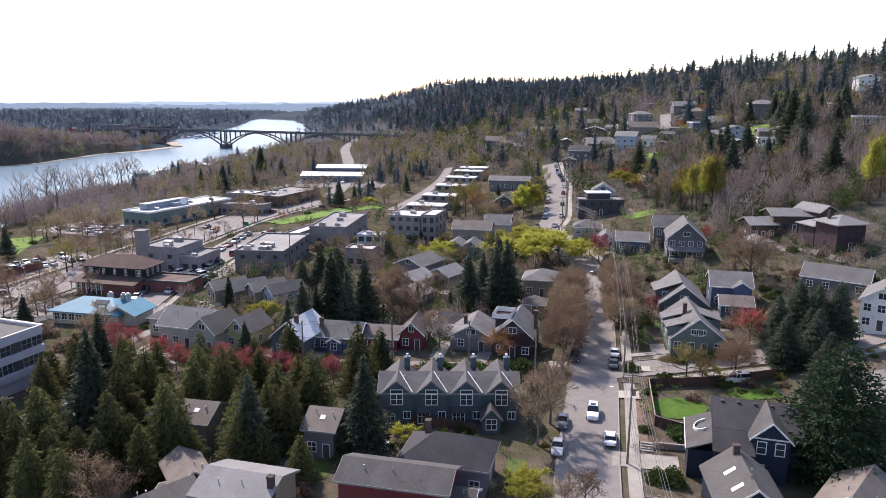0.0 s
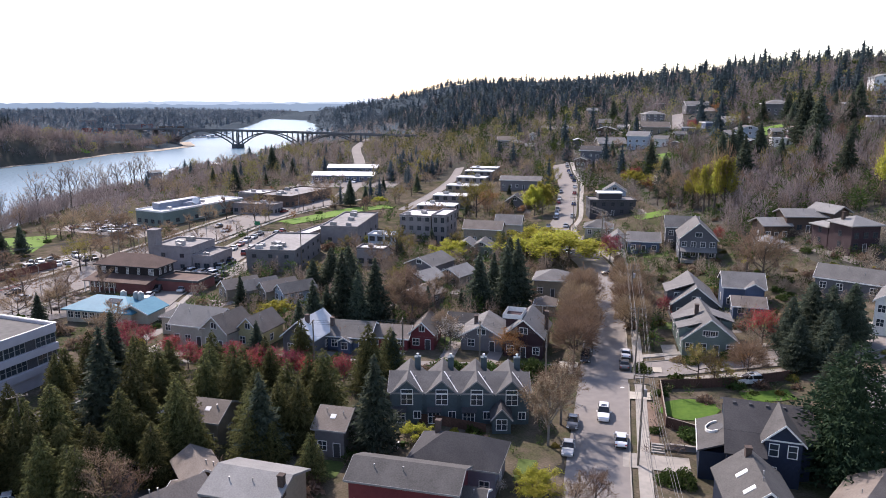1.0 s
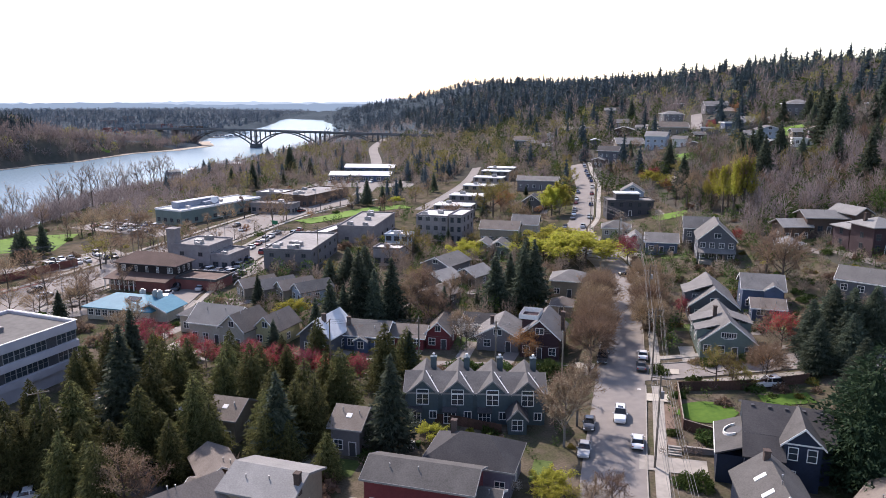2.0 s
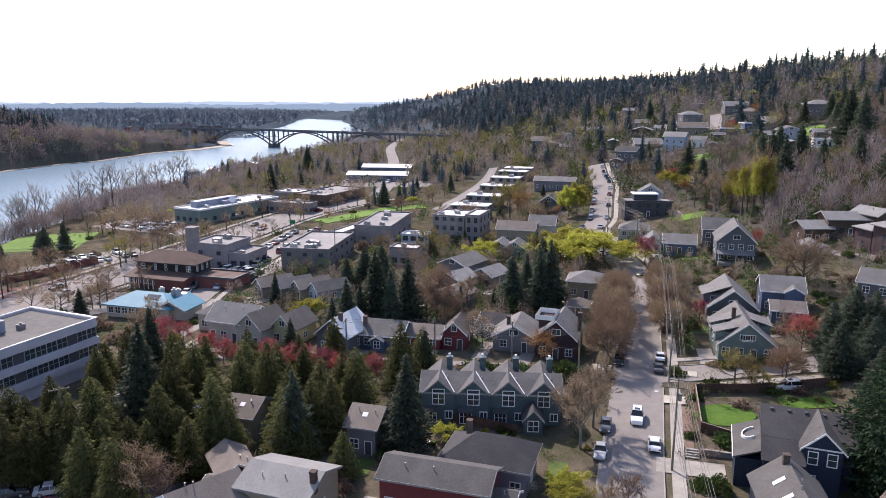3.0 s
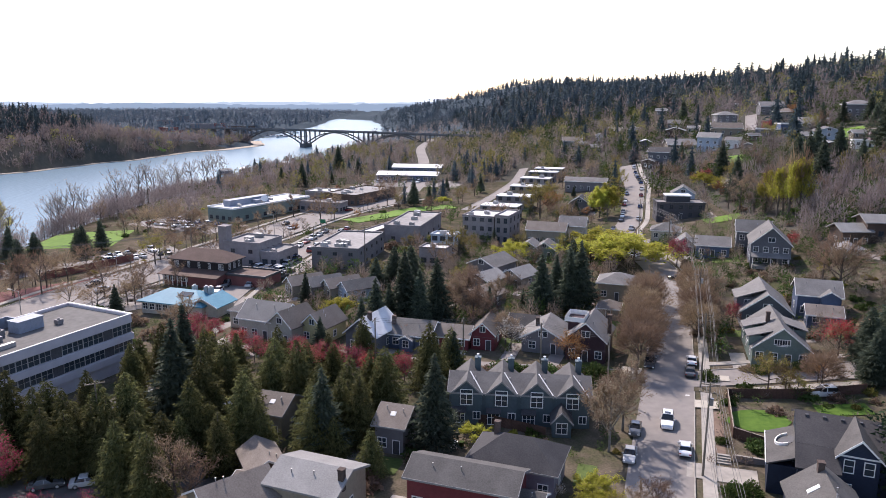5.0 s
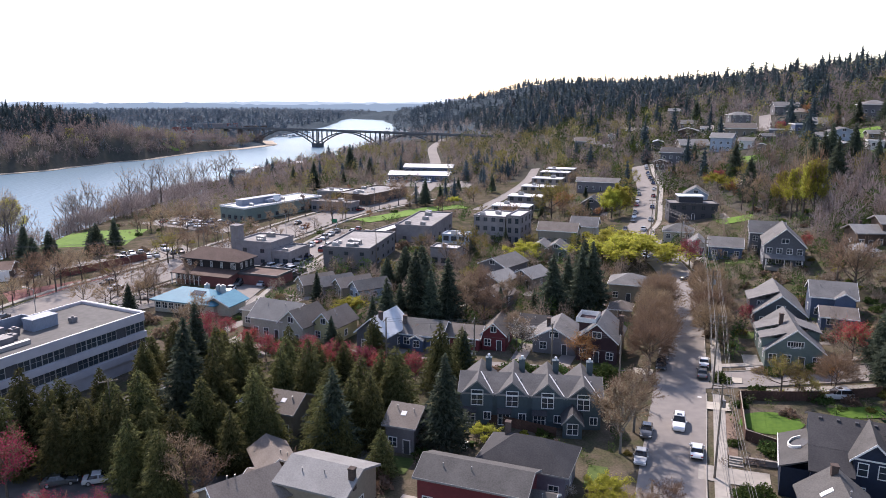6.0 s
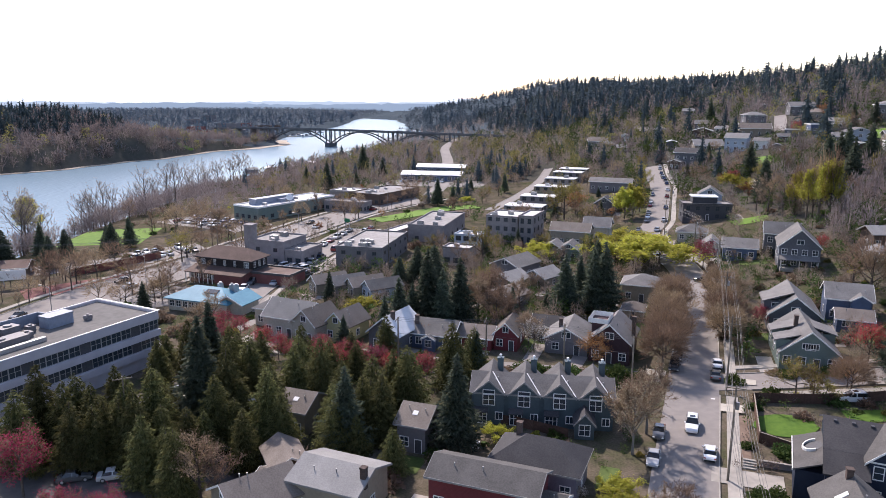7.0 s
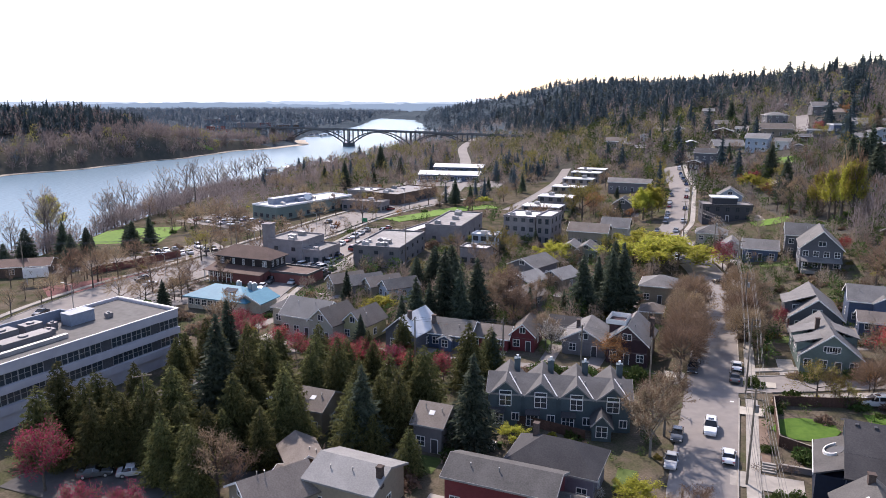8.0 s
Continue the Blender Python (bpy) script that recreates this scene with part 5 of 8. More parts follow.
house(54.6, 70.7, -48, 7.5, 9, 3.6, "y", 2.4, TAN, SHINGLE_BROWN, "tan house with a brown-grey gable roof", cols=2)


def sage_house(x, y, rz):
    h = house(x, y, rz, 9.8, 15, 3.3, "y", 3.9, SAGE, SHINGLE, "sage-green house with a grey gable roof and side dormers", stack=(-1.6, -0.5), cols=4, side=3)
    for yy in (-4.6, 1.2):
        walls(h, -3.7, yy, 3.6, 3.4, 5.0, SAGE, base=3.0, name="dormer_wall")
        r = Mesh()
        slab(r, (-5.9, yy - 2.0, 4.9), (-1.6, yy - 2.0, 6.2), (-1.6, yy + 2.0, 6.2), (-5.9, yy + 2.0, 4.9), 0.18)
        part("dormer_roof", r, SHINGLE, h)
        window(h, -5.5, yy, 3.6, -90, 1.6, 0.9)
    walls(h, 3.6, 1.5, 3.2, 5.0, 5.0, SAGE, base=3.0, name="dormer_wall")
    r = Mesh()
    slab(r, (1.4, -1.3, 6.3), (5.6, -1.3, 5.0), (5.6, 4.3, 5.0), (1.4, 4.3, 6.3), 0.18)
    part("dormer_roof", r, SHINGLE, h)
    window(h, 0.0, -7.5, 4.0, 0, 2.6, 0.9, WHITE_TRIM, 2)


sage_house(61.0, 132.4, -14)
h = house(66.8, 152.5, -15, 9.8, 15, 3.4, "y", 3.8, DGREY, SHINGLE, "slate-blue house with a grey gable roof and a dormer", cols=3, side=2)
walls(h, -3.2, -1.5, 5.0, 6.0, 5.4, DGREY, base=3.0, name="dormer_wall")
r = Mesh()
slab(r, (-6.2, -5.0, 5.3), (-0.2, -5.0, 7.5), (-0.2, 2.0, 7.5), (-6.2, 2.0, 5.3), 0.2)
part("dormer_roof", r, SHINGLE, h)
window(h, -3.6, -4.5, 3.9, 0, 1.2, 1.0)
house(77.9, 151.5, -18, 8.4, 8, 5.0, "x", 2.4, BLUEW, SHINGLE, "blue two-storey house with white windows", cols=3, gable=(2.0, 3.6, 0.8, 5.0))
house(76.2, 144.8, -18, 6.4, 5.4, 2.6, "x", 1.4, BLUEW, SHINGLE_BROWN, "low blue garage with a mossy brown roof", cols=2)
house(85.4, 194.4, -18, 9.8, 13, 6.0, "y", 4.4, DGREY, SHINGLE, "large slate-grey house with a broad front gable and white trim", cols=4, porch_w=9, side=3)
house(85.9, 206.7, -18, 9, 7, 6.4, "x", 2.6, DGREY, SHINGLE, "slate-grey rear wing of a large house", cols=3)
house(75.1, 208.4, G, 9, 8, 3.6, "x", 2.0, BLUEW, SHINGLE, "blue-grey house with a grey roof", cols=3)
house(69.6, 216.5, G, 5.4, 7, 3.0, "y", 2.2, CREAM, SHINGLE, "small cream house with a front gable", cols=2)
house(69.2, 235.8, G, 9, 8, 3.2, "hip", 2.2, CREAM, SHINGLE, "cream bungalow with a grey hip roof", cols=3)
h = house(81.8, 264.8, -6, 17, 9, 5.6, "flat", 0.3, SLATE_DARK, MEMBRANE, "dark slate modern house with a white upper roof", trim=DARK_TRIM, cols=5)
walls(h, -0.6, 1.4, 8.6, 6, 8.0, SLATE_DARK, base=5.6, name="upper_wall")
roof(h, -0.6, 1.4, 8.6, 6, 8.0, 0.12, "flat", METAL_WHITE, 0.3, METAL_WHITE, "upper_roof")
house(90.5, 288.5, G, 9, 8, 4.2, "y", 2.8, PALEBLUE, SHINGLE, "pale blue house with a front gable", cols=2)
house(40.4, 175.0, G, 9.4, 8.4, 4.4, "hip", 2.0, TAN, SHINGLE, "tan house with a grey hip roof", cols=3)
house(35.0, 159.4, G, 4.6, 5, 2.6, "hip", 1.5, TAN, SHINGLE_BROWN, "small tan garage with a hip roof", cols=1)
house(6.0, 140.4, -14, 4.8, 8, 3.6, "y", 2.2, RED, SHINGLE_BROWN, "red house with a brown gable roof", cols=2)
house(-1.0, 139.9, -15, 8, 6, 2.8, "x", 1.6, RED, SHINGLE_BROWN, "low red house with a brown roof", cols=3)
house(18.2, 139.6, -16, 8.4, 9.5, 3.2, "y", 2.3, GREYW, SHINGLE, "grey bungalow with a deep shaded carport", cols=2, stack=(-1.6, -1.6))
house(15.5, 146.6, -16, 8, 6, 3.0, "x", 1.4, GREYW, SHINGLE_DARK, "low grey rear wing with a dark roof", cols=2)
h = house(26.2, 135.4, -20, 7.6, 10, 4.6, "y", 3.2, MAROON, SHINGLE, "dark plum house with a white-railed roof deck", cols=3, stack=(3.9, -1.0))
walls(h, -2.4, 1.6, 3.6, 5.2, 7.4, MAROON, base=4.5, name="deck_wall")
part("deck_rail", lattice([-4.3, -4.1, -0.7, -0.5], [-1.1, -0.9, 4.1, 4.3], 0, 0.9), WHITE_TRIM, h, "white railing round a roof deck", pose(0, 0, 7.5, -90) @ pose(0, 0, 0, 180))
house(-17.2, 138.8, -25, 7.0, 9.4, 4.0, "y", 3.0, DGREY, METAL_WHITE, "dark house with a bright white metal roof", cols=2, stack=(0.8, -2.4))
house(-8.6, 140.0, -16, 8.6, 7.6, 3.3, "x", 2.0, BLUEW, SHINGLE, "blue-grey house with a white front gable", cols=3, gable=(-0.4, 2.6, 1.2, 2.6), stack=(-4.0, -1.6))
house(-40.1, 146.3, G - 4, 10.5, 8, 4.6, "x", 2.8, CREAM, SHINGLE_LIGHT, "cream two-storey house with a pale grey roof", cols=4, side=2)
house(-34.6, 143.2, -30, 6.6, 8, 4.2, "y", 2.8, CREAM, SHINGLE_BROWN, "cream house with a brown front gable", cols=2)
house(-28.2, 143.6, -26, 5.6, 8, 3.8, "y", 2.6, YELLOWW, SHINGLE_BROWN, "pale yellow house with a brown gable roof", cols=2)
house(-46.5, 153.7, G - 4, 6, 7, 4.0, "hip", 2.0, CREAM, SHINGLE, "cream wing with a grey hip roof", cols=2)
for u, (hx, hy) in enumerate((( -39.9, 179.9 ), ( -34.7, 178.4 ), ( -29.7, 176.9 ), ( -25.0, 174.3 ))):
    house(hx, hy, G - 36, 5.0, 9, 3.2, "y", 1.7, (TAN, GREYW, TAN, PALEBLUE)[u], (SHINGLE_BROWN, SHINGLE, SHINGLE_BROWN, SHINGLE)[u], "narrow house in a row with a low gable roof", cols=2)
house(9.8, 198.5, G - 20, 9, 11, 4.0, "y", 2.0, GREYW, SHINGLE, "grey house with a pale grey roof", cols=3)
house(6.4, 169.6, G - 20, 8, 8, 3.0, "y", 1.6, GREYW, SHINGLE_BROWN, "low grey house among trees", cols=2)
house(7.6, 184.8, G - 24, 8, 8, 3.0, "y", 1.7, GREYW, SHINGLE_LIGHT, "low house with a pale mottled roof among trees", cols=2)
house(16.7, 188.2, G - 24, 7, 8, 3.2, "y", 1.8, TAN, SHINGLE_LIGHT, "tan house with a pale roof among trees", cols=2)
house(23.0, 223.5, G, 6, 7, 3.4, "y", 1.9, TAN, SHINGLE, "tan house with a grey front gable", cols=2)
house(27.9, 222.1, G, 6, 7, 3.4, "y", 1.9, SAGE, SHINGLE, "green house with a grey front gable", cols=2)
house(30.8, 243.1, G, 13, 8, 5.2, "x", 2.2, TAN, SHINGLE_BROWN, "tan two-storey house with a brown roof", cols=5)
house(41.0, 251.4, G, 9, 8, 4.8, "x", 2.6, CREAM, SHINGLE, "cream house with a grey roof", cols=3)
house(51.5, 300.1, G, 8, 8, 4.4, "y", 2.6, DGREY, SHINGLE_DARK, "dark house with a front gable", cols=3)
house(63.7, 356.3, G, 20, 9, 4.6, "x", 1.6, GREYW, SHINGLE, "long grey house with a low roof", cols=6)
house(108.3, 196.9, 0, 7.4, 7, 4.4, "x", 1.5, BROWNW, SHINGLE_LIGHT, "brown house with a broad pale roof", cols=3, stack=(-1, 1), over=0.8, edge=GREY_TRIM)
house(117.8, 197.0, -8, 12, 8, 5.0, "x", 1.4, BROWNW, SHINGLE_LIGHT, "dark brown house with a long pale roof", trim=DARK_TRIM, cols=5, over=0.9, edge=GREY_TRIM)
house(124.3, 195.0, 16, 5.6, 8, 5.2, "y", 1.5, BROWNW, SHINGLE_LIGHT, "dark brown gabled wing with a pale roof", trim=DARK_TRIM, cols=2, over=0.9, edge=GREY_TRIM)
house(117.6, 173.1, G + 24, 8.2, 8.0, 7.0, "hip", 1.9, MAROON, SHINGLE_LIGHT, "dark red house with a pale pyramid roof", trim=DARK_TRIM, cols=3, over=0.9, stack=(-2.8, 1), edge=GREY_TRIM)
house(115.1, 180.4, G + 24, 4.6, 6, 5.6, "hip", 1.2, MAROON, SHINGLE_LIGHT, "low dark red wing with a pale roof", trim=DARK_TRIM, cols=2, over=0.7, edge=GREY_TRIM)
house(102.2, 186.2, G + 30, 5.0, 6, 2.8, "hip", 1.5, CREAM, SHINGLE_LIGHT, "small cream house with a hip roof", cols=2)
house(100.7, 147.1, -42, 13, 8, 3.4, "x", 2.2, DGREY, SHINGLE, "slate bungalow with a long grey roof", cols=4)
house(96.7, 126.1, -42, 7, 11, 6.0, "y", 2.4, WHITEW, SHINGLE, "white two-storey house with a grey roof", cols=3, side=4)
house(74.2, 93.6, -30, 10, 12, 3.6, "y", 2.0, GREYW, SHINGLE, "grey house beyond the spruce", cols=3)

# ---- shops, offices and terraces ----
flat_building(-63.9, 217.5, -17, 12.4, 13, 6.8, STUCCO, MEMBRANE, "grey two-storey stucco building with a corner tower", cols=2, rows=2, units=3, win=(1.2, 1.0), tower=(-6.6, -5.0, 2.8, 11.5), side=4)
flat_building(-55.0, 214.5, -17, 6, 12, 4.2, STUCCO, MEMBRANE, "low stucco wing of a shop building", cols=2, rows=1, units=1, side=3)
long_hall = flat_building(-87, 311.4, -31, 15, 46, 5.4, SAGE, MEMBRANE_WHITE, "long building with a white roof over a teal wall", cols=4, units=7, side=9, trim=METAL_WHITE)
part("roof_plant", Mesh().box(-3.5, 0.5, -18, 4, 5.66, 8.0).box(0.5, 3.0, -6, 2, 5.66, 7.2).box(-3.7, 0.7, -18.2, 4.2, 8.0, 8.15), PLANT, long_hall)
flat_building(-34, 219, -10, 14.5, 27, 5.8, GREYW, MEMBRANE, "grey two-storey building with roof units", cols=3, rows=2, units=7, side=5, win=(1.1, 0.9))
flat_building(-16.2, 259.3, -12, 13, 31, 5.4, STUCCO, MEMBRANE, "long grey terrace with a flat roof", cols=2, rows=1, units=6, side=4, win=(1.2, 1.0))
flat_building(-26.0, 256, -24, 5, 34, 3.6, STUCCO, MEMBRANE_WHITE, "long low wing with a pale roof", cols=1, rows=1, units=0, side=6)
flat_building(-4.1, 230.0, G, 8, 6, 5.6, PALEBLUE, MEMBRANE_WHITE, "pale blue house with a white flat roof", cols=3, rows=2, units=1, category="house", side=2)
flat_building(-6.7, 212.1, G, 8.5, 6, 5.0, STUCCO, MEMBRANE_WHITE, "small flat-roofed house with a white roof", cols=3, rows=1, units=1, category="house", side=2)
flat_building(9.2, 252.4, -20, 11.5, 13, 8.6, STUCCO, MEMBRANE_WHITE, "three-storey apartment house with a white roof", cols=4, rows=3, units=3, win=(1.2, 1.3), category="apartments")
flat_building(17.4, 248.5, -20, 5.0, 14, 9.4, STUCCO, MEMBRANE_WHITE, "tall stair wing of an apartment house", cols=2, rows=3, units=0, win=(1.0, 1.6), category="apartments")
flat_building(-48, 349.5, -28, 18, 34, 4.6, BROWNW, MEMBRANE, "low brown shop building", cols=5, units=6, side=8)
flat_building(-66.9, 352.6, -18, 14, 12, 4.6, STUCCO, MEMBRANE_WHITE, "low shop building with a pale roof", cols=4, units=2)
flat_building(-60.4, 317.2, -18, 20, 8, 4.0, STUCCO, MEMBRANE, "low stucco shop building", cols=6, units=2)
for k, (tx, ty) in enumerate((( 17.8, 293.3 ), ( 25.7, 320.3 ), ( 33.9, 350.7 ), ( 41.3, 378.3 ), ( 47.9, 401.5 ), ( 52.5, 413.6 ))):
    flat_building(tx, ty, -18, 15.5, 9, 5.8, (STUCCO, GREYW, TAN)[k % 3], MEMBRANE_WHITE, "flat-roofed terrace with a bright white roof", cols=4, rows=2, units=1, parapet=0.08, trim=METAL_WHITE, category="terrace", group="flat-roofed terraces", side=2)


def shed(x, y, rz, w, d, h, label):
    b = thing("long_shed", x, y, ground(x, y), rz, label, "shed", "long sheds")
    walls(b, 0, 0, w, d, h, BLUEW, "x", 1.6)
    roof(b, 0, 0, w, d, h, 1.6, "x", METAL_WHITE, 0.6, WHITE_TRIM)
    for k in range(8):
        window(b, -w / 2 + w * (k + 0.5) / 8, -d / 2, 1.0, 0, 2.4, 1.8)


shed(-30, 432, -7, 36, 12, 4.0, "long blue shed with a white metal roof")
shed(-27, 478, -7, 32, 12, 4.0, "long shed with a bright white roof")


def hotel(x, y, rz):
    b = thing("old_hotel", x, y, ground(x, y), rz, "dark two-storey inn with a brown hip roof and brick ground floor", "building", "shops and offices")
    TAKEN.append((x, y, 12))
    walls(b, 0, -1.0, 18.6, 10.5, 3.2, BRICK, name="brick_wall")
    walls(b, 0, 0.6, 18.2, 7.4, 6.4, BLACK_SIDING, base=3.1)
    roof(b, 0, 0.6, 18.2, 7.4, 6.4, 2.6, "hip", ROOF_RUST, 0.8, DARK_TRIM)
    r = Mesh()
    slab(r, (-10, -8.2, 3.0), (9.5, -8.2, 3.0), (9.5, -3.12, 4.0), (-10, -3.12, 4.0), 0.2)
    part("porch_roof", r, ROOF_RUST, b)
    for k in range(7):
        part("porch_post", Mesh().box(-9.6 + k * 1.5 - 0.1, -9.6 + k * 1.5 + 0.1, -8.0, -7.8, -0.6, 2.95), WHITE_TRIM, b)
    part("porch_wall", Mesh().box(0.2, 9.2, -8.0, -6.26, -1, 2.8), BRICK, b)
    for k, q in enumerate((-7.6, -6.9, -3.2, 0.2, 3.6, 7.0, 7.8)):
        window(b, q, -3.1, 4.2, 0, 0.6, 1.5)
    for k in range(5):
        window(b, -8.4 + k * 1.9, -6.25, 0.9, 0, 1.2, 1.6)
    for k in range(3):
        window(b, 9.1, -1.6 + k * 2.2, 4.2, 90, 0.7, 1.5)
    walls(b, 15.4, 0.5, 12, 8, 3.0, BRICK, name="annex_wall")
    roof(b, 15.4, 0.5, 12, 8, 3.0, 0.4, "flat", ROOF_RUST, 0.3, DARK_TRIM, "annex_roof")
    return b


hotel(-71.0, 194.6, -18)


def diner(x, y, rz):
    b = thing("blue_roofed_restaurant", x, y, ground(x, y), rz, "low pale restaurant with a bright blue metal roof", "building", "shops and offices")
    TAKEN.append((x, y, 10))
    walls(b, 0, 0, 17, 9.5, 3.0, CREAM)
    roof(b, 0, 0, 17, 9.5, 3.0, 2.3, "hip", METAL_BLUE, 0.8, METAL_BLUE)
    walls(b, 8.6, -0.5, 7, 6.4, 3.0, CREAM, "y", 1.7, name="wing_wall")
    roof(b, 8.6, -0.5, 7, 7.0, 3.0, 1.7, "y", METAL_BLUE, 0.6, METAL_WHITE, "wing_roof")
    for k in range(7):
        window(b, -7.4 + k * 1.9, -4.75, 0.9, 0, 1.3, 1.4)
    r = Mesh()
    slab(r, (0.6, -2.6, 4.35), (4.0, -2.6, 4.35), (4.0, -1.2, 5.0), (0.6, -1.2, 5.0), 0.2)
    part("solar_panel", r, GLASS, b)
    for q in (2.2, 5.6, 6.8):
        part("roof_unit", Mesh().box(q - 0.5, q + 0.5, 1.0, 2.0, 4.0, 5.9).tube((q, 1.5, 5.9), (q, 1.5, 6.2), 0.4, 0.35, 8), STEEL, b)
    return b


diner(-66.3, 165.6, -17)


def office(x, y, rz):
    """Long three-storey office: pale bands, dark ribbon windows, plant on the roof."""
    b = thing("office_building", x, y, ground(x, y), rz, "pale three-storey office with dark ribbon windows and roof plant", "office", "")
    w, d, h = 46.0, 17.3, 10.2
    TAKEN.append((x - 8, y - 14, 11)), TAKEN.append((x, y, 12)), TAKEN.append((x + 7, y + 14, 11))
    walls(b, 0, 0, w, d, 2.6, STUCCO_WHITE, base=-2, name="ground_floor_wall")
    part("wall", Mesh().box(-w / 2, w / 2, -d / 2 + 0.35, d / 2, 2.6, h - 0.2), DARK_TRIM, b)
    for z0, z1, o in ((2.6, 3.9, 0.45), (5.9, 7.1, 0.3), (9.1, h + 0.5, 0.0)):
        part("cladding_band", Mesh().box(-w / 2 - 0.05, w / 2 + 0.05, -d / 2 - o, -d / 2 + 0.35 - 0.003, z0, z1).box(w / 2 + 0.003, w / 2 + 0.3, -d / 2 + 0.36, d / 2, z0, z1), STUCCO_WHITE, b)
    n = 22
    for s, z0, z1 in ((0, 3.9, 5.9), (1, 7.1, 9.1)):
        for k in range(n):
            cx = -w / 2 + w * (k + 0.5) / n
            if k % 5 != 4:
                window(b, cx, -d / 2 + 0.33, z0 + 0.12, 0, w / n - 0.2, z1 - z0 - 0.3, GREY_TRIM, 1)
        for k in range(5):
            window(b, w / 2 + 0.02, -d / 2 + 2 + k * 3.2, z0 + 0.12, 90, 2.6, z1 - z0 - 0.3, GREYW, 1)
    part("roof", Mesh().box(-w / 2, w / 2, -d / 2 + 0.35, d / 2, h - 0.2, h), OFFICE_ROOF, b)
    part("parapet", Mesh().box(-w / 2, w / 2, d / 2 - 0.3, d / 2 + 0.05, h, h + 0.5).box(w / 2 - 0.3, w / 2, -d / 2 + 0.36, d / 2 - 0.3, h, h + 0.5).box(-w / 2, -w / 2 + 0.3, -d / 2 + 0.36, d / 2 - 0.3, h, h + 0.5), STUCCO_WHITE, b)
    part("coping", Mesh().box(-w / 2 - 0.08, w / 2 + 0.32, -d / 2 - 0.08, -d / 2 + 0.2, h + 0.503, h + 0.6).box(w / 2 - 0.12, w / 2 + 0.32, -d / 2 + 0.2, d / 2 + 0.08, h + 0.503, h + 0.6).box(-w / 2, w / 2 - 0.12, d / 2 - 0.14, d / 2 + 0.08, h + 0.503, h + 0.6), METAL_WHITE, b)
    part("penthouse", Mesh().box(7, 11.8, 0.5, 3.3, h, h + 2.0).box(6.9, 11.9, 0.4, 3.4, h + 2.0, h + 2.15), PLANT, b)
    part("plant_screen", Mesh().box(-23, 9, 6.0, 6.3, h, h + 2.0).box(8.7, 9, 3.6, 6.0, h, h + 2.0), PLANT, b)
    part("roof_duct", Mesh().box(-18, 3, -4.6, -3.8, h, h + 0.7), STEEL, b)
    for ux, uy, sx, sy, sz in ((-4, 3, 2.2, 1.5, 2.0), (-3, -1.6, 4.2, 1.4, 1.5), (-12, -1, 3, 1.2, 1.2), (-14, 3, 2.0, 1.4, 1.6), (1.5, 3.6, 1.6, 1.2, 1.7), (4.6, 2.2, 0.7, 0.6, 1.2), (-8.5, 3.2, 1.8, 1.2, 1.8), (-19, 1.0, 1.8, 1.2, 1.5), (2.6, 0.2, 0.9, 0.7, 0.9), (14, -0.5, 0.6, 0.5, 0.9)):
        m = Mesh().box(ux - sx, ux + sx, uy - sy, uy + sy, h + 0.2, h + sz).box(ux - sx * 0.9, ux + sx * 0.9, uy - sy * 0.9, uy + sy * 0.9, h, h + 0.2)
        m.tube((ux, uy, h + sz), (ux, uy, h + sz + 0.25), min(sx, sy) * 0.6, min(sx, sy) * 0.55, 10)
        part("roof_unit", m, GREYW, b)
    return b


office(-79.1, 111.1, 66)


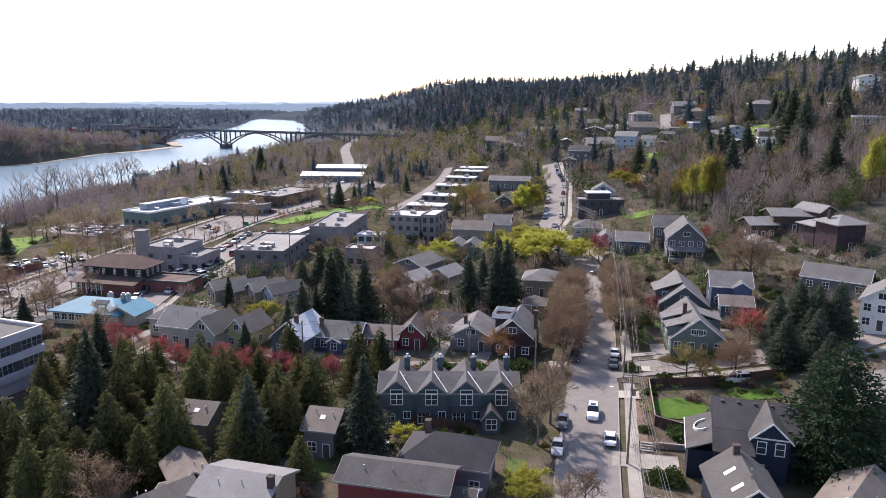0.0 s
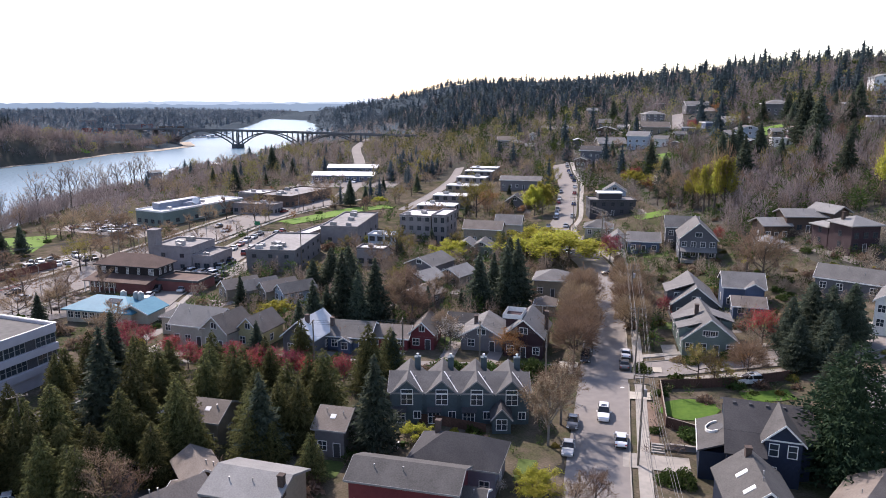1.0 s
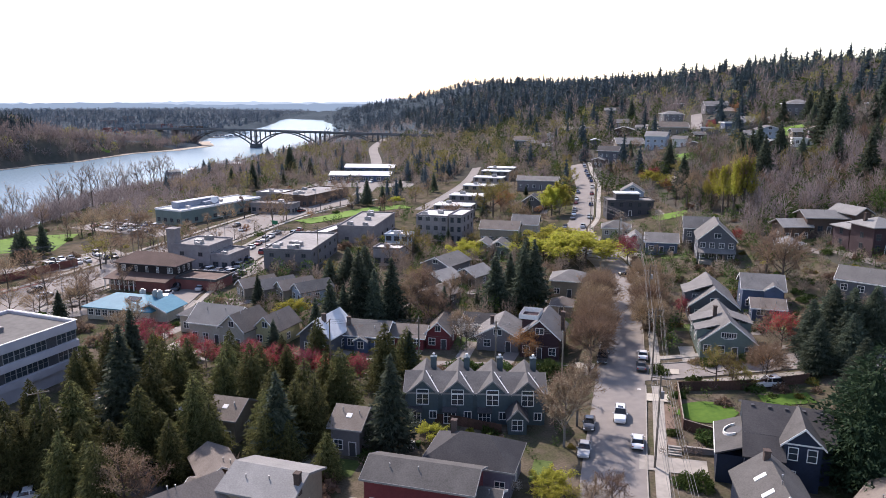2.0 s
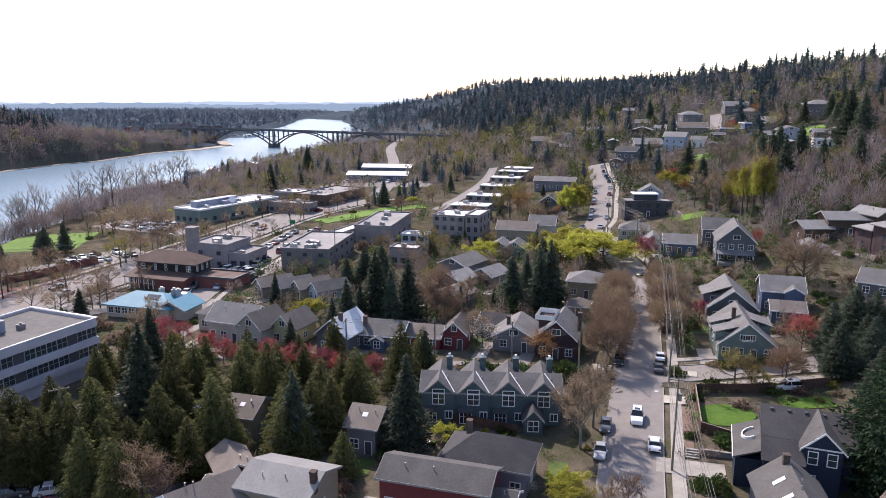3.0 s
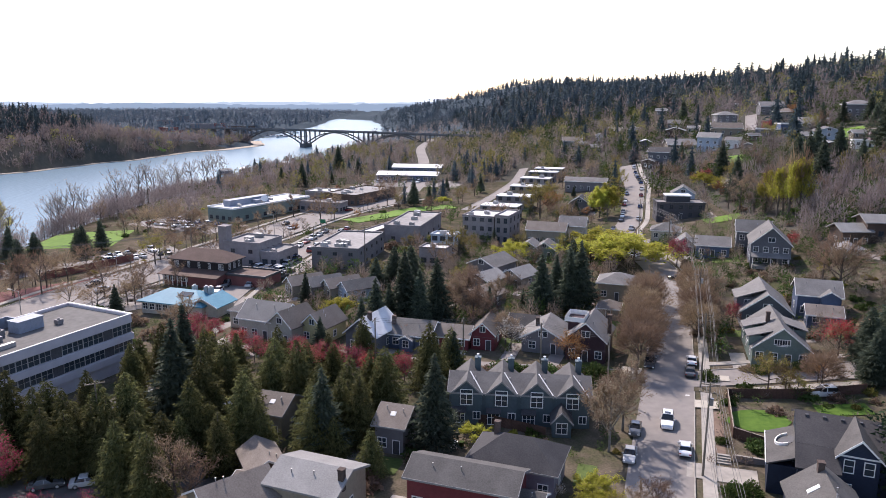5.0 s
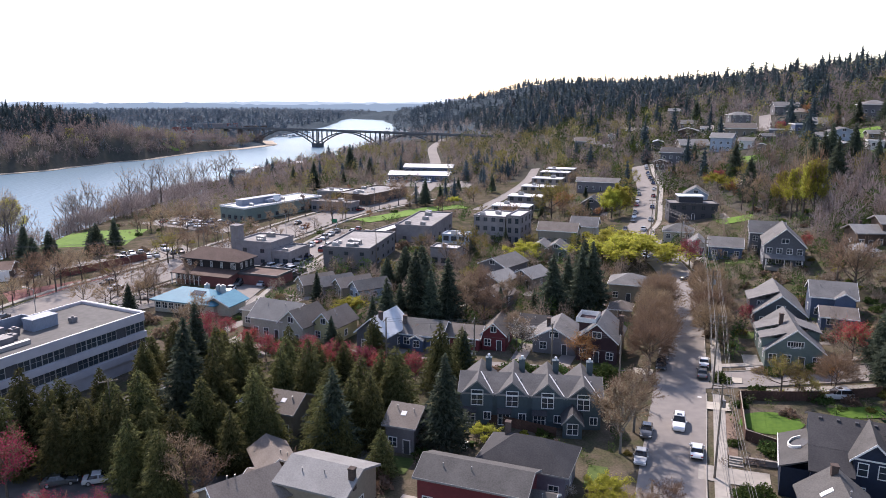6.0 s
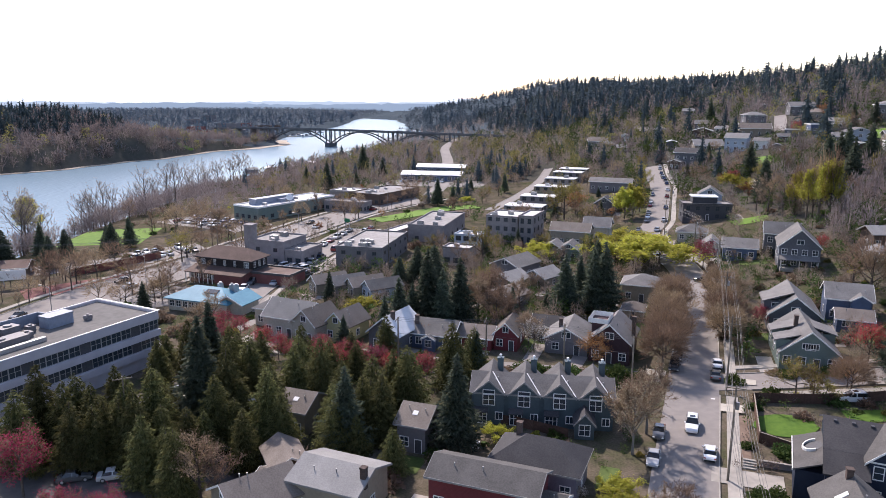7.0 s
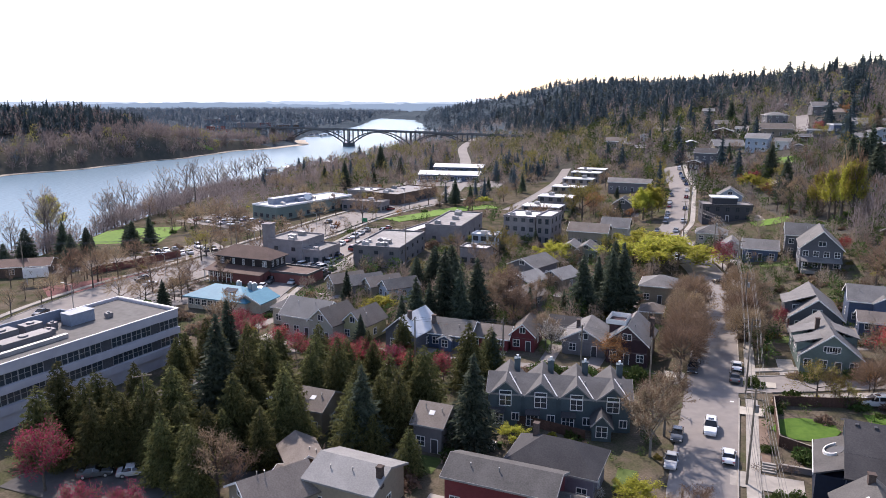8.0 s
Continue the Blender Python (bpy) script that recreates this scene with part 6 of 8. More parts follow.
# ---- bridge ----
def bridge(a, b, z=8.5):
    """Steel arch bridge from a (far bank) to b: slim deck, rails, three pairs of slender ribs that rise to the deck, twin-post piers."""
    a, b = Vector(a), Vector(b)
    L = (b - a).length
    rz = math.degrees(math.atan2((b - a).y, (b - a).x))
    t = thing("arch_bridge", a.x, a.y, 0, rz, "dark grey steel bridge with slender open arches over the river", "bridge", "")
    fall = lambda x: z - 0.00022 * max(0, 60 - x) ** 1.9
    ends = [-110 + k * 17 for k in range(8)] + [L * 0.35, L * 0.7, L + 60]
    m = Mesh()
    for p, q in zip(ends, ends[1:]):
        m.hexa([(p, -6, fall(p) - 1.0), (q, -6, fall(q) - 1.0), (q, 6, fall(q) - 1.0), (p, 6, fall(p) - 1.0)], [(p, -6, fall(p)), (q, -6, fall(q)), (q, 6, fall(q)), (p, 6, fall(p))])
    part("deck", m, BRIDGE_GREY, t)
    for y in (-6.2, 5.9):
        m = Mesh()
        for p, q in zip(ends, ends[1:]):
            m.hexa([(p, y, fall(p) - 0.1), (q, y, fall(q) - 0.1), (q, y + 0.3, fall(q) - 0.1), (p, y + 0.3, fall(p) - 0.1)], [(p, y, fall(p) + 1.0), (q, y, fall(q) + 1.0), (q, y + 0.3, fall(q) + 1.0), (p, y + 0.3, fall(p) + 1.0)])
        part("parapet", m, BRIDGE_GREY, t)
    for x0, x1, zb in ((-2, 98.5, -7.5), (107, 196, -7.5), (203, 281, -6.5)):
        for y in (-5.2, 4.2):
            m, n = Mesh(), 22
            crown = z - 1.6
            zf = lambda s: crown - (crown - zb) * (2 * s - 1) ** 2
            for k in range(n + 1):
                s = k / n
                x, zc, t2 = x0 + (x1 - x0) * s, zf(s), 0.55 + 0.25 * abs(2 * s - 1)
                m.v += [(x, y, zc - t2), (x, y + 1, zc - t2), (x, y + 1, zc + t2), (x, y, zc + t2)]
            for k in range(n):
                for i in range(4):
                    j = (i + 1) % 4
                    m.f.append((4 * k + i, 4 * k + j, 4 * k + 4 + j, 4 * k + 4 + i))
            m.f += [(0, 1, 2, 3), (4 * n + 3, 4 * n + 2, 4 * n + 1, 4 * n)]
            part("arch", m, BRIDGE_GREY, t)
            for k in (1, 2, 3, 9, 10, 11):
                s = k / 12
                x = x0 + (x1 - x0) * s
                part("spandrel_post", Mesh().box(x - 0.35, x + 0.35, y + 0.1, y + 0.9, zf(s), fall(x) - 0.9), BRIDGE_GREY, t)
    for x, zb in ((-6, -16), (102.7, -17), (199.3, -17), (284, -8), (312, -8)):
        part("pier", Mesh().box(x - 4.0, x + 4.0, -6.5, 6.5, zb, -7.4), BRIDGE_GREY, t)
        for px in (-3.0, 3.0):
            for py in (-4.7, 4.7):
                part("pier_post", Mesh().box(x + px - 0.6, x + px + 0.6, py - 0.6, py + 0.6, -7.4, fall(x) - 0.9), BRIDGE_GREY, t)
    for x in (-35, -62, -90):
        part("approach_post", Mesh().box(x - 1.0, x + 1.0, -4.5, 4.5, -12, fall(x) - 0.9), BRIDGE_GREY, t)
    return t


bridge((-277, 937), (-15, 785))

# ---- cedars and firs of the near block ----
for k, (x, y, s) in enumerate(((-64.2, 88.8, 0.8), (-63.8, 93.4, 0.95), (-59.1, 95.1, 1.0), (-55.4, 92.6, 0.8), (-50.5, 91.6, 0.95), (-47.4, 89.0, 0.85))):
    (cedar_a, cedar_b)[k % 2](x, y, s)
for k, (x, y, s) in enumerate(((-47.0, 94.0, 0.95), (-37.6, 79.3, 0.95), (-37.7, 93.5, 0.9), (-39.9, 88.7, 0.8), (-38.7, 101.2, 1.0), (-38.9, 112.7, 1.0), (-30.5, 94.5, 0.95))):
    (cedar_b, cedar_a)[k % 2](x, y, s)
for k, (x, y, s) in enumerate(((-30.3, 112.2, 1.0), (-25.4, 107.2, 0.95), (-20.4, 94.9, 0.9), (-16.9, 90.4, 0.55), (-16.8, 104.9, 0.95), (-14.0, 95.8, 0.85), (-11.5, 107.9, 1.0), (-4.8, 116.0, 0.95), (-1.2, 121.1, 0.9))):
    (cedar_a, cedar_b)[k % 2](x, y, s)
for k, (x, y, s) in enumerate(((-59.2, 92.0, 0.85), (-52.7, 87.9, 0.85), (-55.1, 86.7, 0.8), (-49.9, 89.7, 0.85), (-43.4, 83.0, 0.8), (-21.5, 96.9, 0.8), (-17.0, 96.9, 0.8), (-30.6, 99.2, 0.85), (-49.9, 92.2, 0.9), (-40.5, 83.4, 0.8))):
    (cedar_b, cedar_a)[k % 2](x, y, s)
for x, y, h in ((-144.0, 203.0, 13), (-131.5, 206.0, 13), (-136.0, 222.0, 12), (-124.5, 230.0, 13), (-127.0, 231.5, 11), (-148.5, 199.0, 11)):
    dark_fir(x, y, h / 16)
fir_a(-42.8, 101.0, 1.0)
fir_a(-3.2, 94.4, 0.83)
fir_b(-49.4, 122.0, 0.8)
fir_a(-18.7, 92.4, 0.75)
spruce_a(58.5, 81.9, 1.25)
for x, y, s in ((73.3, 122.6, 0.85), (78.7, 125.6, 0.95), (80.7, 122.5, 0.95), (84.3, 121.5, 0.95), (75.6, 116.5, 0.80), (78.3, 124.3, 0.95), (84.0, 121.6, 0.9), (75.4, 113.6, 0.85), (70.4, 114.9, 0.8), (70.8, 103.1, 0.85)):
    dark_fir(x, y, s)

rnd = random.Random(14)
spots = []
while len(spots) < 40:
    x, y = rnd.uniform(-62, -8), rnd.uniform(86, 128)
    if all((x - a) ** 2 + (y - b) ** 2 > (r + 1.2) ** 2 for a, b, r in TAKEN) and all((x - a) ** 2 + (y - b) ** 2 > 14 for a, b in spots) and x < -0.06 * y - 6:
        spots.append((x, y))
        (cedar_a, cedar_b, cedar_b)[rnd.randrange(3)](x, y, rnd.uniform(0.55, 0.85))

# ---- mid conifers ----
for k, (x, y, h) in enumerate(((-17.1, 143.9, 13), (-14.9, 149.8, 13), (-11.4, 149.8, 18), (-8.1, 147.0, 18), (-4.5, 150.5, 16), (-20.4, 145.5, 11), (19.5, 161.0, 15), (24.0, 169.3, 16))):
    (fir_a, fir_b)[k % 2](x, y, h / 18)
for k, (x, y, h) in enumerate(((26.2, 162.5, 20), (28.9, 164.0, 17), (7.2, 156.8, 10), (-27.6, 136.9, 7), (-0.6, 120.8, 12), (-80.7, 160.7, 8), (1.1, 221.4, 10), (-20.6, 328.9, 13), (-13.6, 330.9, 12), (-87.0, 396.1, 16))):
    (fir_b, fir_a)[k % 2](x, y, h / 18)
for k, (x, y, h) in enumerate(((-107.0, 430.3, 14), (-82.3, 490.9, 19), (-62.8, 447.0, 17), (-144.5, 222.3, 12), (-131.5, 217.4, 10), (-123.0, 239.3, 11), (101.2, 453.9, 18), (166.6, 544.2, 20), (200.6, 406.5, 19), (216.3, 375.6, 20), (227.8, 362.7, 20))):
    (fir_b, fir_a)[k % 2](x, y, h / 18)

# ---- blossom, spring leaf and bud ----
for x, y, s in ((-56.6, 141.7, 0.8), (-45.2, 136.8, 0.7), (-55.6, 144.9, 0.9), (-50.6, 141.4, 0.9), (-39.2, 130.0, 0.9), (-35.1, 126.6, 0.85), (-31.0, 127.0, 0.9), (-27.2, 123.7, 0.9), (-23.2, 124.4, 0.95), (-19.0, 122.8, 0.9)):
    red_a(x, y, s)
for x, y, s in ((-9.4, 119.9, 0.9), (-58.5, 80.4, 1.5), (-80.2, 105.9, 1.2), (-48.6, 71.7, 1.05), (-42.9, 71.9, 1.05), (59.3, 149.0, 0.85), (70.6, 127.2, 1.25), (95.1, 201.6, 0.8), (62.6, 200.5, 1.35), (-16.6, 121.1, 0.8)):
    red_a(x, y, s)
for x, y, s in ((-54.3, 138.9, 0.80), (-43.7, 135.8, 0.80), (-30.9, 131.0, 0.80), (-25.9, 128.7, 0.75), (-17.0, 127.3, 0.70)):
    red_a(x, y, s)
for x, y, s in ((21.4, 128.7, 0.8), (61.9, 116.7, 0.8), (-10.8, 139.8, 0.7)):
    rust_a(x, y, s)
for x, y, s in ((44.5, 206, 1.35), (51.2, 204.0, 1.4), (40.4, 213.1, 1.1), (16.8, 213.4, 0.8), (2.3, 97.9, 0.31), (17.5, 82.3, 0.38), (18.1, 79.7, 0.34), (-27.3, 159.5, 0.5), (108.1, 284.7, 0.9), (50.2, 213.6, 1.3), (45.7, 225.2, 1.2)):
    lime_a(x, y, s, stretch=0.66 if s > 1.0 else 0.9)
for x, y, s in ((59.9, 284.9, 1.1), (56.2, 282.4, 0.95)):
    lime_b(x, y, s)
for x, y, s in ((106.1, 246.9, 0.95), (106.3, 238.1, 1.1), (108.2, 233.9, 1.25), (109.8, 230.2, 1.3), (108.8, 239.6, 1.05), (147.6, 205.8, 1.3), (153.5, 209.1, 1.3)):
    tall_lime(x, y, s * 0.9, stretch=1.15)
for x, y, s in ((186.5, 318.1, 1.55), (185.0, 305.5, 1.4), (232.0, 350.1, 1.2)):
    fir_a(x, y, s)
for x, y, s in ((52.8, 115.0, 0.75), (54.9, 113.3, 0.75), (40.5, 318.1, 1.2), (35.4, 316.9, 1.0), (-94.0, 214.5, 0.95), (22.3, 466.6, 1.4), (14.0, 432.7, 1.2), (0.9, 180.4, 1.0), (56.1, 111.7, 0.6)):
    budding_a(x, y, s)
for x, y, s in ((2.1, 163.6, 1.0), (-0.5, 152.9, 1.0), (5.5, 146.2, 0.8), (88.3, 169.8, 1.1), (86.7, 158.7, 1.1), (9.8, 138.6, 0.7)):
    budding_b(x, y, s)
for x, y, s in ((10.8, 137.3, 0.9), (12.9, 82.3, 0.35)):
    white_a(x, y, s)
for x, y, s in ((-116.2, 155.6, 0.70), (-122.5, 170.1, 0.75), (-113.0, 162.6, 0.70), (-120.1, 178.3, 0.75), (-112.8, 175.6, 0.60), (-129.6, 184.1, 0.70), (-134.1, 180.9, 0.80), (-117.5, 188.8, 0.55), (-111.7, 187.5, 0.50), (-197.1, 264.4, 0.90)):
    bare_b(x, y, s)
willow_a(-210.3, 315.3, 1.3)
for x, y, s in ((-16.7, 182.6, 0.9), (-12.0, 178.2, 1.0), (-21.3, 180.9, 0.7), (30.6, 186.4, 1.0)):
    dark_fir(x, y, s)
red_a(106.7, 311.5, 1.3)
red_a(180.0, 427.6, 1.3)
rust_a(102.8, 281.4, 1.1)
rust_a(215.6, 472.5, 1.4)
white_a(106.1, 280.6, 1.2)
budding_a(33.4, 289.5, 1.5)
rust_a(39.4, 301.1, 1.5)
budding_a(0.2, 210.1, 1.1)
budding_b(1.8, 155.6, 1.1)
budding_b(3.4, 149.8, 0.9)
budding_b(8.9, 160.7, 0.8)
tan_a(21.9, 95.0, 1.12)
tan_a(25.3, 101.6, 0.95)
bare_b(-34.6, 79.1, 0.95)
bare_b(-32.8, 79.6, 0.8)
big_bush(35.7, 84.1, 1.6)
big_bush(37.3, 83.3, 1.3)
big_twigs(52.9, 124.3, 1.3)
big_bush(55.1, 123.1, 1.1)
big_twigs(58.4, 123.3, 1.4)
big_bush(62.6, 122.9, 1.2)
big_bush(44.9, 121.2, 1.1)
big_bush(43.5, 94.9, 1.3)
big_bush(39.0, 97.6, 0.7)
big_bush(44.7, 110.6, 0.75)
bare_a(89.2, 163.6, 1.45)
bare_b(-58.9, 148.5, 0.9)
bare_b(-60.6, 143.4, 0.8)
bare_a(60.8, 113.3, 0.8)
bare_b(23.8, 76.9, 0.65)
bare_b(20.9, 75.1, 0.65)


# ---- street trees ----
def along(ln, start, end, step, off):
    """Points beside a line, every few metres between two distances along it."""
    d, nxt, out = 0.0, start, []
    for p, q in zip(ln, ln[1:]):
        seg = (q - p).length
        while nxt <= min(d + seg, end):
            v = (q - p).normalized()
            c = p.lerp(q, (nxt - d) / seg)
            out.append((c.x + v.y * off, c.y - v.x * off, math.degrees(math.atan2(-v.x, v.y))))
            nxt += step
        d += seg
    return out


rnd = random.Random(6)
for x, y, _ in along(ALLEY, 5, 72, 1.9, -3.4):
    (big_bush, big_bush, big_twigs)[rnd.randrange(3)](x + rnd.uniform(-0.4, 0.4), y + rnd.uniform(-0.4, 0.4), rnd.uniform(1.2, 2.0))
rnd = random.Random(5)
for sd in (-5.6, 5.6):
    for x, y, _ in along(MAIN, 67 if sd < 0 else 84, 114, 8.5, sd):
        bare_a(x + rnd.uniform(-0.4, 0.4), y, rnd.uniform(1.15, 1.4))
for sd in (-10, 10):
    for x, y, _ in along(HIGHWAY, 40, 420, 14, sd):
        (bare_b, bare_a, budding_b)[rnd.randrange(3)](x + rnd.uniform(-1, 1), y + rnd.uniform(-2, 2), rnd.uniform(0.5, 0.85))
for x, y, _ in along(MAIN, 240, 380, 14, -7):
    (bare_b, budding_a)[rnd.randrange(2)](x, y, rnd.uniform(0.6, 0.9))


def clear(x, y, gap=0.0):
    return all((x - a) ** 2 + (y - b) ** 2 > (r + gap) ** 2 for a, b, r in TAKEN)


ROAD_SPOTS = [(p.x, p.y) for ln in (MAIN, CROSS, ALLEY, HIGHWAY, SHOPS, ROWS, BRIDGE_ROAD, HILL_STREET, HILL_LANE) for p in ln[::2]]


def off_road(x, y, r):
    return all((x - a) ** 2 + (y - b) ** 2 > r * r for a, b in ROAD_SPOTS)


# ---- hillside houses ----
WALL_WORDS = {WHITEW: "white", GREYW: "grey", PALEBLUE: "pale blue", BROWNW: "brown", TAN: "tan", CREAM: "cream", DGREY: "slate", MAROON: "dark red", BLUEW: "blue"}
ROOF_WORDS = {SHINGLE: "grey", SHINGLE_BROWN: "brown", SHINGLE_LIGHT: "pale grey", SHINGLE_DARK: "charcoal", METAL_WHITE: "white metal", MEMBRANE: "flat grey", MEMBRANE_WHITE: "flat white"}


def hill_house(x, y, w, h, kind, wall, cover):
    k = int(x * 3 + y)
    d = min(w * 0.8, 12)
    away = Vector((x, y)).normalized() * d * 0.5
    house(x + away.x, y + away.y, G + (k * 23) % 36 - 18, w, d, h, kind, 0.35 if kind == "flat" else d * (0.24 if kind == "x" else 0.2), wall, cover,
          WALL_WORDS[wall] + " hillside house with a " + ROOF_WORDS[cover] + " roof", cols=max(2, int(w / 3.6)), side=1, group="hillside houses", over=0.6)


for spec in (
    (84.8, 538.9, 13.5, 6.0, "x", GREYW, SHINGLE_BROWN),
    (107.4, 554.5, 5.6, 5.0, "y", WHITEW, SHINGLE),
    (93.3, 493.7, 7.0, 4.0, "x", GREYW, SHINGLE_LIGHT),
    (125.2, 581.9, 10.0, 3.0, "x", BROWNW, SHINGLE_BROWN),
    (130.1, 539.5, 8.0, 6.0, "y", PALEBLUE, SHINGLE),
    (118.3, 460.3, 7.2, 5.0, "y", DGREY, METAL_WHITE),
    (108.4, 388.8, 11.0, 7.2, "x", DGREY, SHINGLE_DARK),
    (130.5, 429.2, 16.2, 3.2, "x", TAN, SHINGLE_LIGHT),
    (146.6, 493.0, 13.1, 4.0, "y", BROWNW, SHINGLE_LIGHT),
    (180.6, 654.0, 9.1, 4.0, "x", GREYW, SHINGLE_LIGHT),
):
    hill_house(*spec)
for spec in (
    (159.6, 536.5, 10.9, 4.0, "x", GREYW, SHINGLE),
    (215.5, 810.5, 5.6, 3.0, "y", WHITEW, METAL_WHITE),
    (229.5, 786.0, 10.3, 3.0, "flat", WHITEW, METAL_WHITE),
    (140.0, 405.8, 11.5, 7.4, "x", PALEBLUE, SHINGLE_LIGHT),
    (165.3, 452.4, 17.7, 4.4, "x", TAN, SHINGLE_BROWN),
    (177.7, 489.7, 13.0, 8.2, "hip", GREYW, SHINGLE_LIGHT),
    (150.5, 398.5, 7.2, 4.4, "x", WHITEW, SHINGLE),
    (150.6, 378.7, 3.6, 4.0, "y", GREYW, SHINGLE),
    (216.7, 511.6, 15.9, 5.0, "x", GREYW, SHINGLE),
    (210.7, 474.3, 13.3, 4.0, "hip", TAN, SHINGLE_BROWN),
):
    hill_house(*spec)
for spec in (
    (177.1, 418.6, 13.1, 3.0, "flat", DGREY, MEMBRANE),
    (187.7, 415.1, 13.6, 4.0, "flat", BLUEW, MEMBRANE),
    (198.5, 412.2, 15.4, 2.8, "x", GREYW, SHINGLE_LIGHT),
    (178.4, 355.1, 12.2, 6.2, "y", PALEBLUE, SHINGLE),
    (170.8, 336.2, 9.0, 3.0, "y", BROWNW, SHINGLE_LIGHT),
    (178.3, 378.8, 8.3, 2.8, "x", CREAM, SHINGLE_LIGHT),
    (192.7, 353.2, 6.6, 3.0, "x", TAN, SHINGLE_LIGHT),
    (181.9, 328.8, 9.3, 2.8, "flat", WHITEW, METAL_WHITE),
    (189.5, 328.0, 9.8, 6.0, "y", MAROON, SHINGLE_BROWN),
    (223.0, 412.3, 14.7, 8.0, "hip", GREYW, SHINGLE),
):
    hill_house(*spec)
for spec in (
    (220.4, 593.1, 8.3, 3.0, "flat", GREYW, METAL_WHITE),
    (240.8, 368.0, 9.6, 6.0, "flat", DGREY, MEMBRANE),
    (302.5, 437.4, 12.1, 7.0, "y", WHITEW, SHINGLE_LIGHT),
    (229.7, 327.8, 13.5, 3.0, "flat", CREAM, MEMBRANE_WHITE),
    (277.9, 416.7, 4.7, 3.0, "x", WHITEW, SHINGLE),
    (102.2, 386.1, 6.1, 4.0, "y", BROWNW, SHINGLE),
    (92.9, 529.9, 6.6, 3.4, "x", TAN, SHINGLE),
    (159.9, 497.8, 6.2, 3.0, "x", CREAM, SHINGLE_LIGHT),
    (165.0, 408.9, 5.8, 3.4, "x", BROWNW, SHINGLE),
    (107.6, 471.7, 5.9, 3.6, "y", TAN, SHINGLE_BROWN),
):
    hill_house(*spec)


# ---- boathouses and moored boats ----
def boathouse(x, y, w, rz, cover, label):
    b = thing("boathouse", x, y, WATER, rz, label, "boathouse", "boathouses on the river")
    part("raft", Mesh().box(-w / 2 - 1, w / 2 + 1, -4.5, 4.5, -0.5, 0.4), POLE_WOOD, b)
    walls(b, 0, 0, w, 7, 3.2, GREYW, "x", 1.3, base=0.4)
    roof(b, 0, 0, w, 7, 3.2, 1.3, "x", cover, 0.4, WHITE_TRIM)
    for q in (-0.3, 0.3):
        window(b, q * w, -3.5, 1.2, 0, 1.2, 1.2)


for k, (x, y) in enumerate(((-175.6, 586.0), (-166.8, 599.7), (-162.6, 609.1), (-154.6, 633.9), (-187.6, 572.9), (-142.3, 683.8))):
    boathouse(x, y, (9, 12, 8, 11)[k % 4], -60 + 25 * k, (METAL_WHITE, SHINGLE_LIGHT, METAL_WHITE)[k % 3], "floating boathouse with a pale roof at the river bank")


def moored_boat(x, y, rz, s=1.0):
    b = thing("moored_boat", x, y, WATER, rz, "white cabin boat moored at a jetty", "boat", "moored boats", s)
    hull = Mesh().hexa([(-3.6, -1.0, -0.3), (2.4, -1.0, -0.3), (4.2, 0.0, -0.3), (2.4, 1.0, -0.3), (-3.6, 1.0, -0.3)], [(-3.8, -1.4, 1.1), (2.6, -1.4, 1.2), (5.0, 0.0, 1.5), (2.6, 1.4, 1.2), (-3.8, 1.4, 1.1)])
    part("hull", hull, METAL_WHITE, b)
    part("cabin", Mesh().hexa([(-2.2, -1.0, 1.1), (1.8, -1.0, 1.1), (1.8, 1.0, 1.1), (-2.2, 1.0, 1.1)], [(-2.0, -0.8, 2.5), (0.9, -0.8, 2.5), (0.9, 0.8, 2.5), (-2.0, 0.8, 2.5)]), GREYW, b)


for k, (x, y) in enumerate(((-291.2, 1097.5), (-286.5, 1113.0), (-272.2, 1083.1), (-269.9, 1098.2), (-266.7, 1113.7), (-266.2, 1145.8), (-276.5, 1215.4), (-307.7, 1178.2), (-290.1, 1196.6))):
    moored_boat(x, y, 20 + 35 * (k % 3), 1.5)
jetty = thing("jetty", -271.6, 1098.1, WATER, 28, "long floating timber jetty with moorings", "jetty", "")
part("walkway", Mesh().box(-45, 45, -1.2, 1.2, -0.4, 0.5), POLE_WOOD, jetty)
for q in range(7):
    part("mooring_pile", Mesh().tube((-42 + q * 14, 1.5, -4), (-42 + q * 14, 1.5, 3.0), 0.25, 0.22, 6), POLE_WOOD, jetty)


# ---- buildings across the river ----
for k, (x, y, w, d, h) in enumerate(((-523.9, 1288.0, 30, 14, 9), (-549.4, 1434.6, 26, 14, 11), (-428.3, 1251.5, 44, 14, 6), (-343.9, 1141.5, 40, 12, 7), (-693.7, 1476.5, 24, 12, 7), (-741.4, 1358.7, 30, 12, 8))):
    flat_building(x, y, 20, w, d, h, (STUCCO, GREYW, BRICK, BROWNW)[k % 4], (MEMBRANE_WHITE, MEMBRANE)[k % 2], ("pale flat-roofed block across the river", "grey flat-roofed block across the river", "long brick building across the river", "brown building across the river")[k % 4], cols=5, rows=2, units=1, side=2, group="buildings across the river")
patch("lawn", -317.0, 756.5, 60, 20, 5, PARK_LAWN, "green riverside lawn across the water", "lawn", 0.2)


